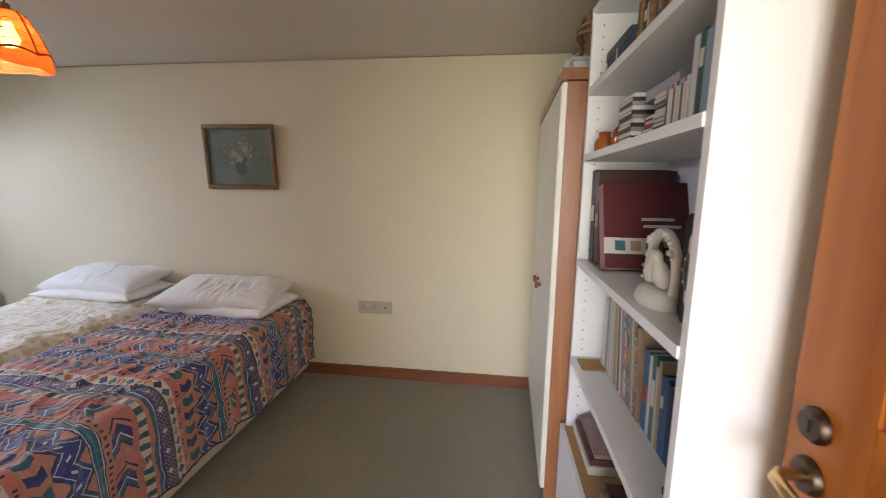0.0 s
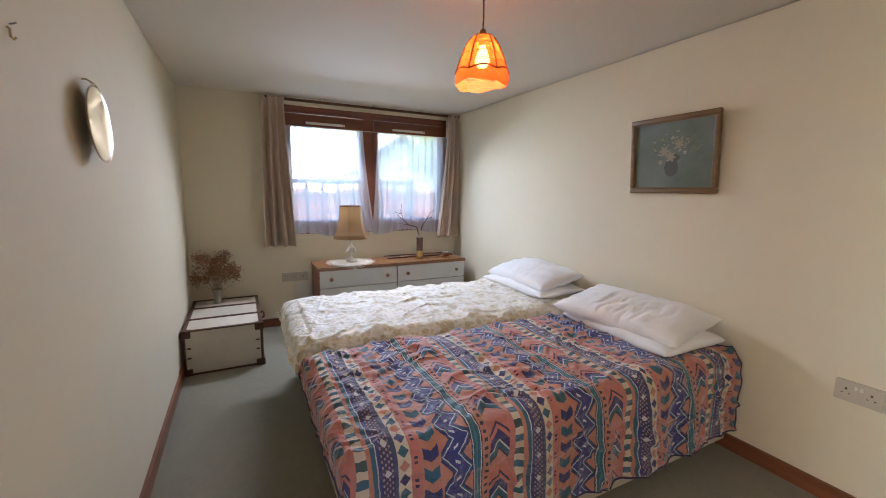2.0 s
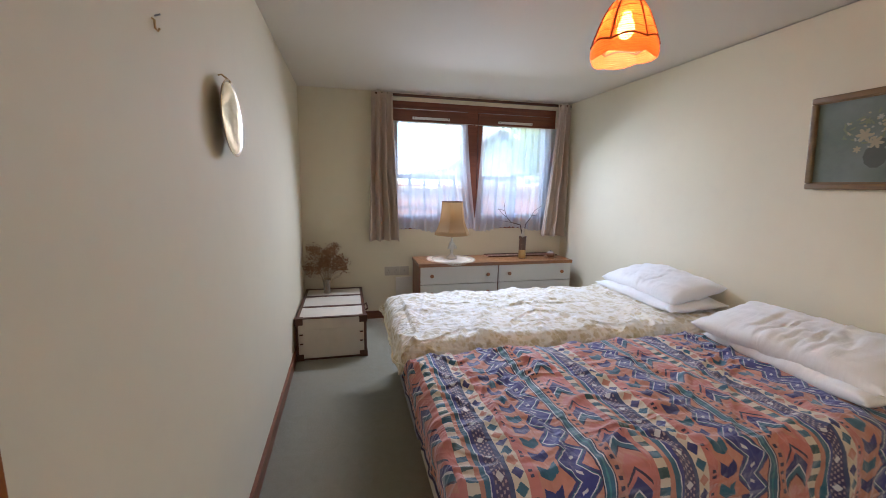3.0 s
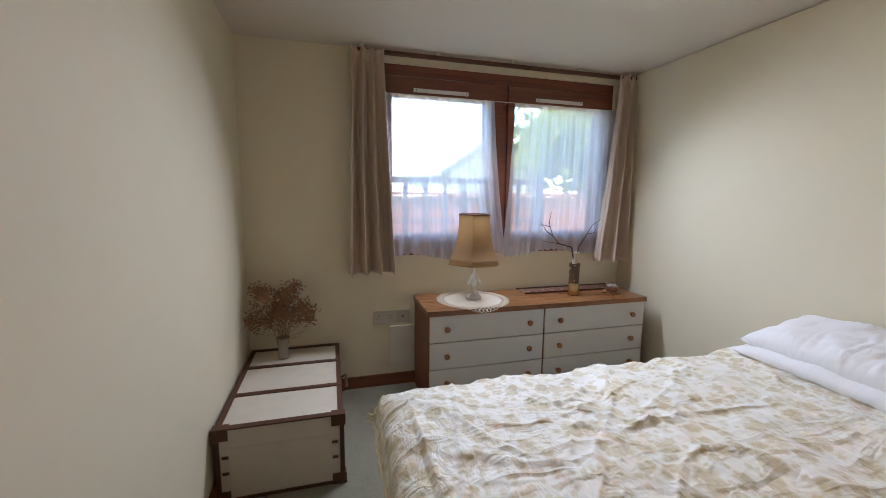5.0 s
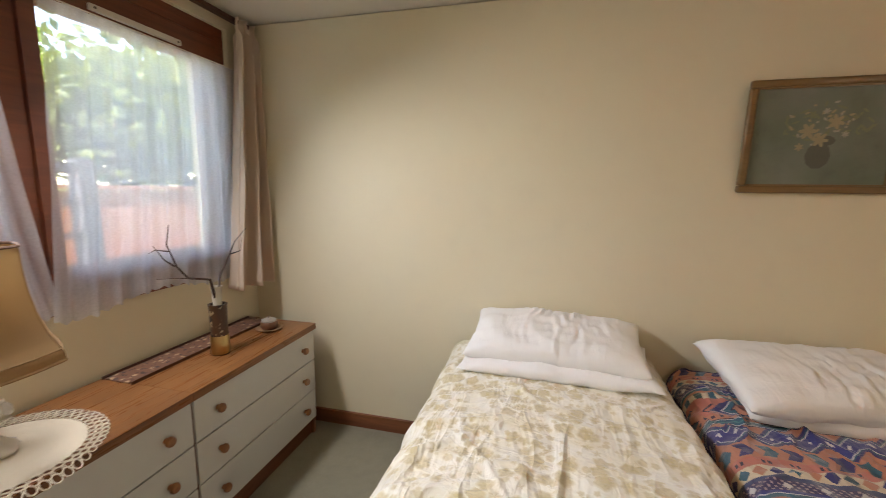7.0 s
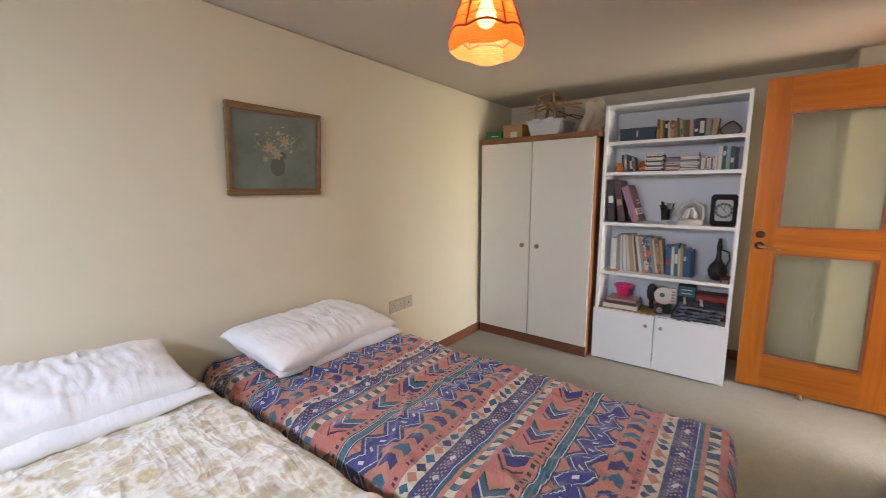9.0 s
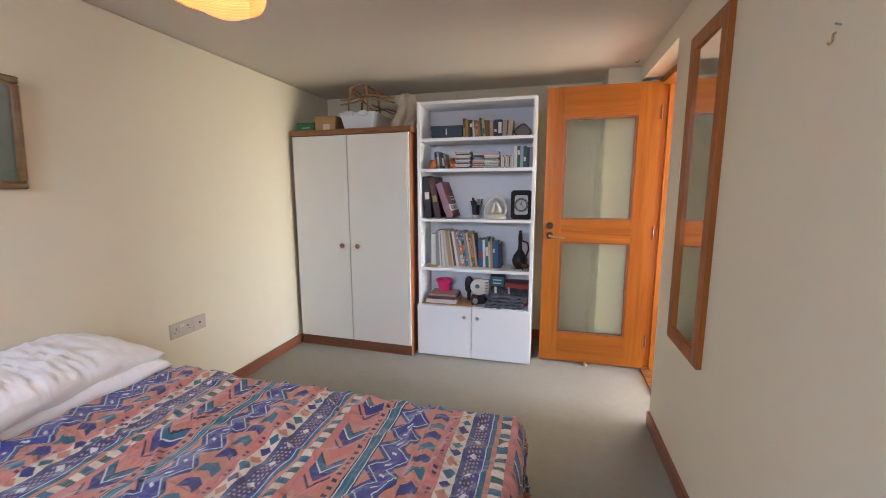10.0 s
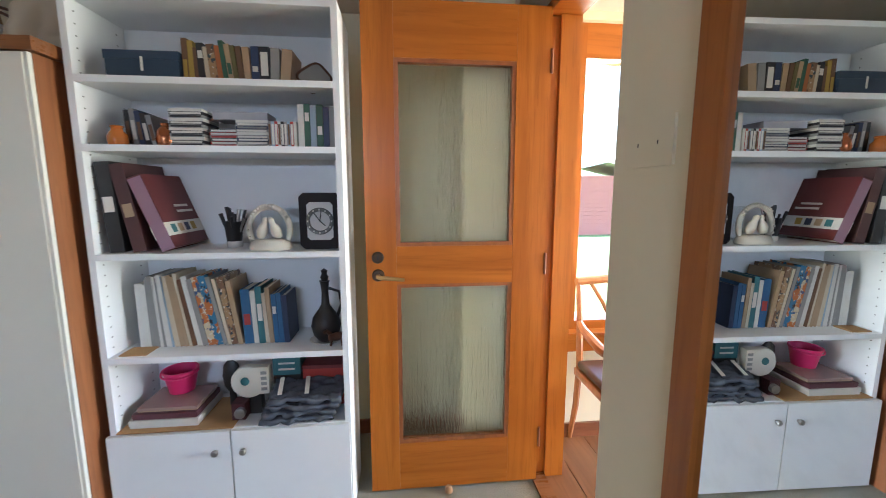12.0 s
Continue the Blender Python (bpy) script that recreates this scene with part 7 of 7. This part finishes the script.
for z in (0.16, 0.185):
    part("print_bar", box(0.4972, 0.4978, 0.865, 0.93, S5 + z, S5 + z + 0.008), WHITEP, tb)
rb = thing("red_box", (0.55, 0.745, S5), "flat dull red tin box behind the bag", "box")
part("tin", box(0.50, 0.62, 0.655, 0.835, S5, S5 + 0.16), dye(*red), rb, bevel=0.004)
part("lid", box(0.497, 0.623, 0.652, 0.838, S5 + 0.1605, S5 + 0.175), dye("dark_red_lid", (0.16, 0.025, 0.025)), rb, bevel=0.004)
cam_ = thing("dark_case", (0.44, 1.075, S5), "small dark plum and steel case", "case")
part("case", box(0.41, 0.47, 1.035, 1.085, S5 + 0.0045, S5 + 0.07), dye("plum_case", (0.07, 0.02, 0.025)), cam_, bevel=0.006)
part("lens", moved(lathe([(0, 0), (0.02, 0), (0.02, 0.018), (0.014, 0.02), (0, 0.016)], 20), Matrix.Translation((0.41, 1.05, S5 + 0.038)) @ pose(0, 0, 0, 0, -90, 0)), STEEL, cam_, smooth=True)
FILM = Mat("dark_grey_plastic_film", (0.085, 0.095, 0.12), 0.2)
FILM.relief(FILM.noise(26, 5), 0.9, 0.012)
for i in range(4):
    def wrap(u, v, i=i):
        p = Vector((u * 5, v * 6, i * 3.0))
        return (0.362 + 0.125 * u + 0.006 * noise.noise(p), 0.70 + 0.27 * v + 0.012 * noise.noise(p + Vector((9, 0, 0))) - 0.012 * i, S5 + 0.022 + 0.026 * i + 0.012 * noise.noise(p * 1.7) + 0.03 * u)
    g = part("film_bag", sheet(18, 26, wrap), FILM.m, None, "crinkled dark grey plastic packet in a pile", smooth=True, sharp=70)
    tagged(g, category="packet", group="pile of plastic packets")
    thick(g, 0.02)
wl = thing("paper_strip", (0.40, 0.84, S5 + 0.12), "white paper label strip on the packets", "label")
for y in (0.80, 0.90):
    part("strip", moved(box(-0.05, 0.05, -0.008, 0.008, 0, 0.0015), Matrix.Translation((0.425, y, S5 + 0.128)) @ pose(0, 0, 0, 0, -14, 8)), WHITEP, wl)
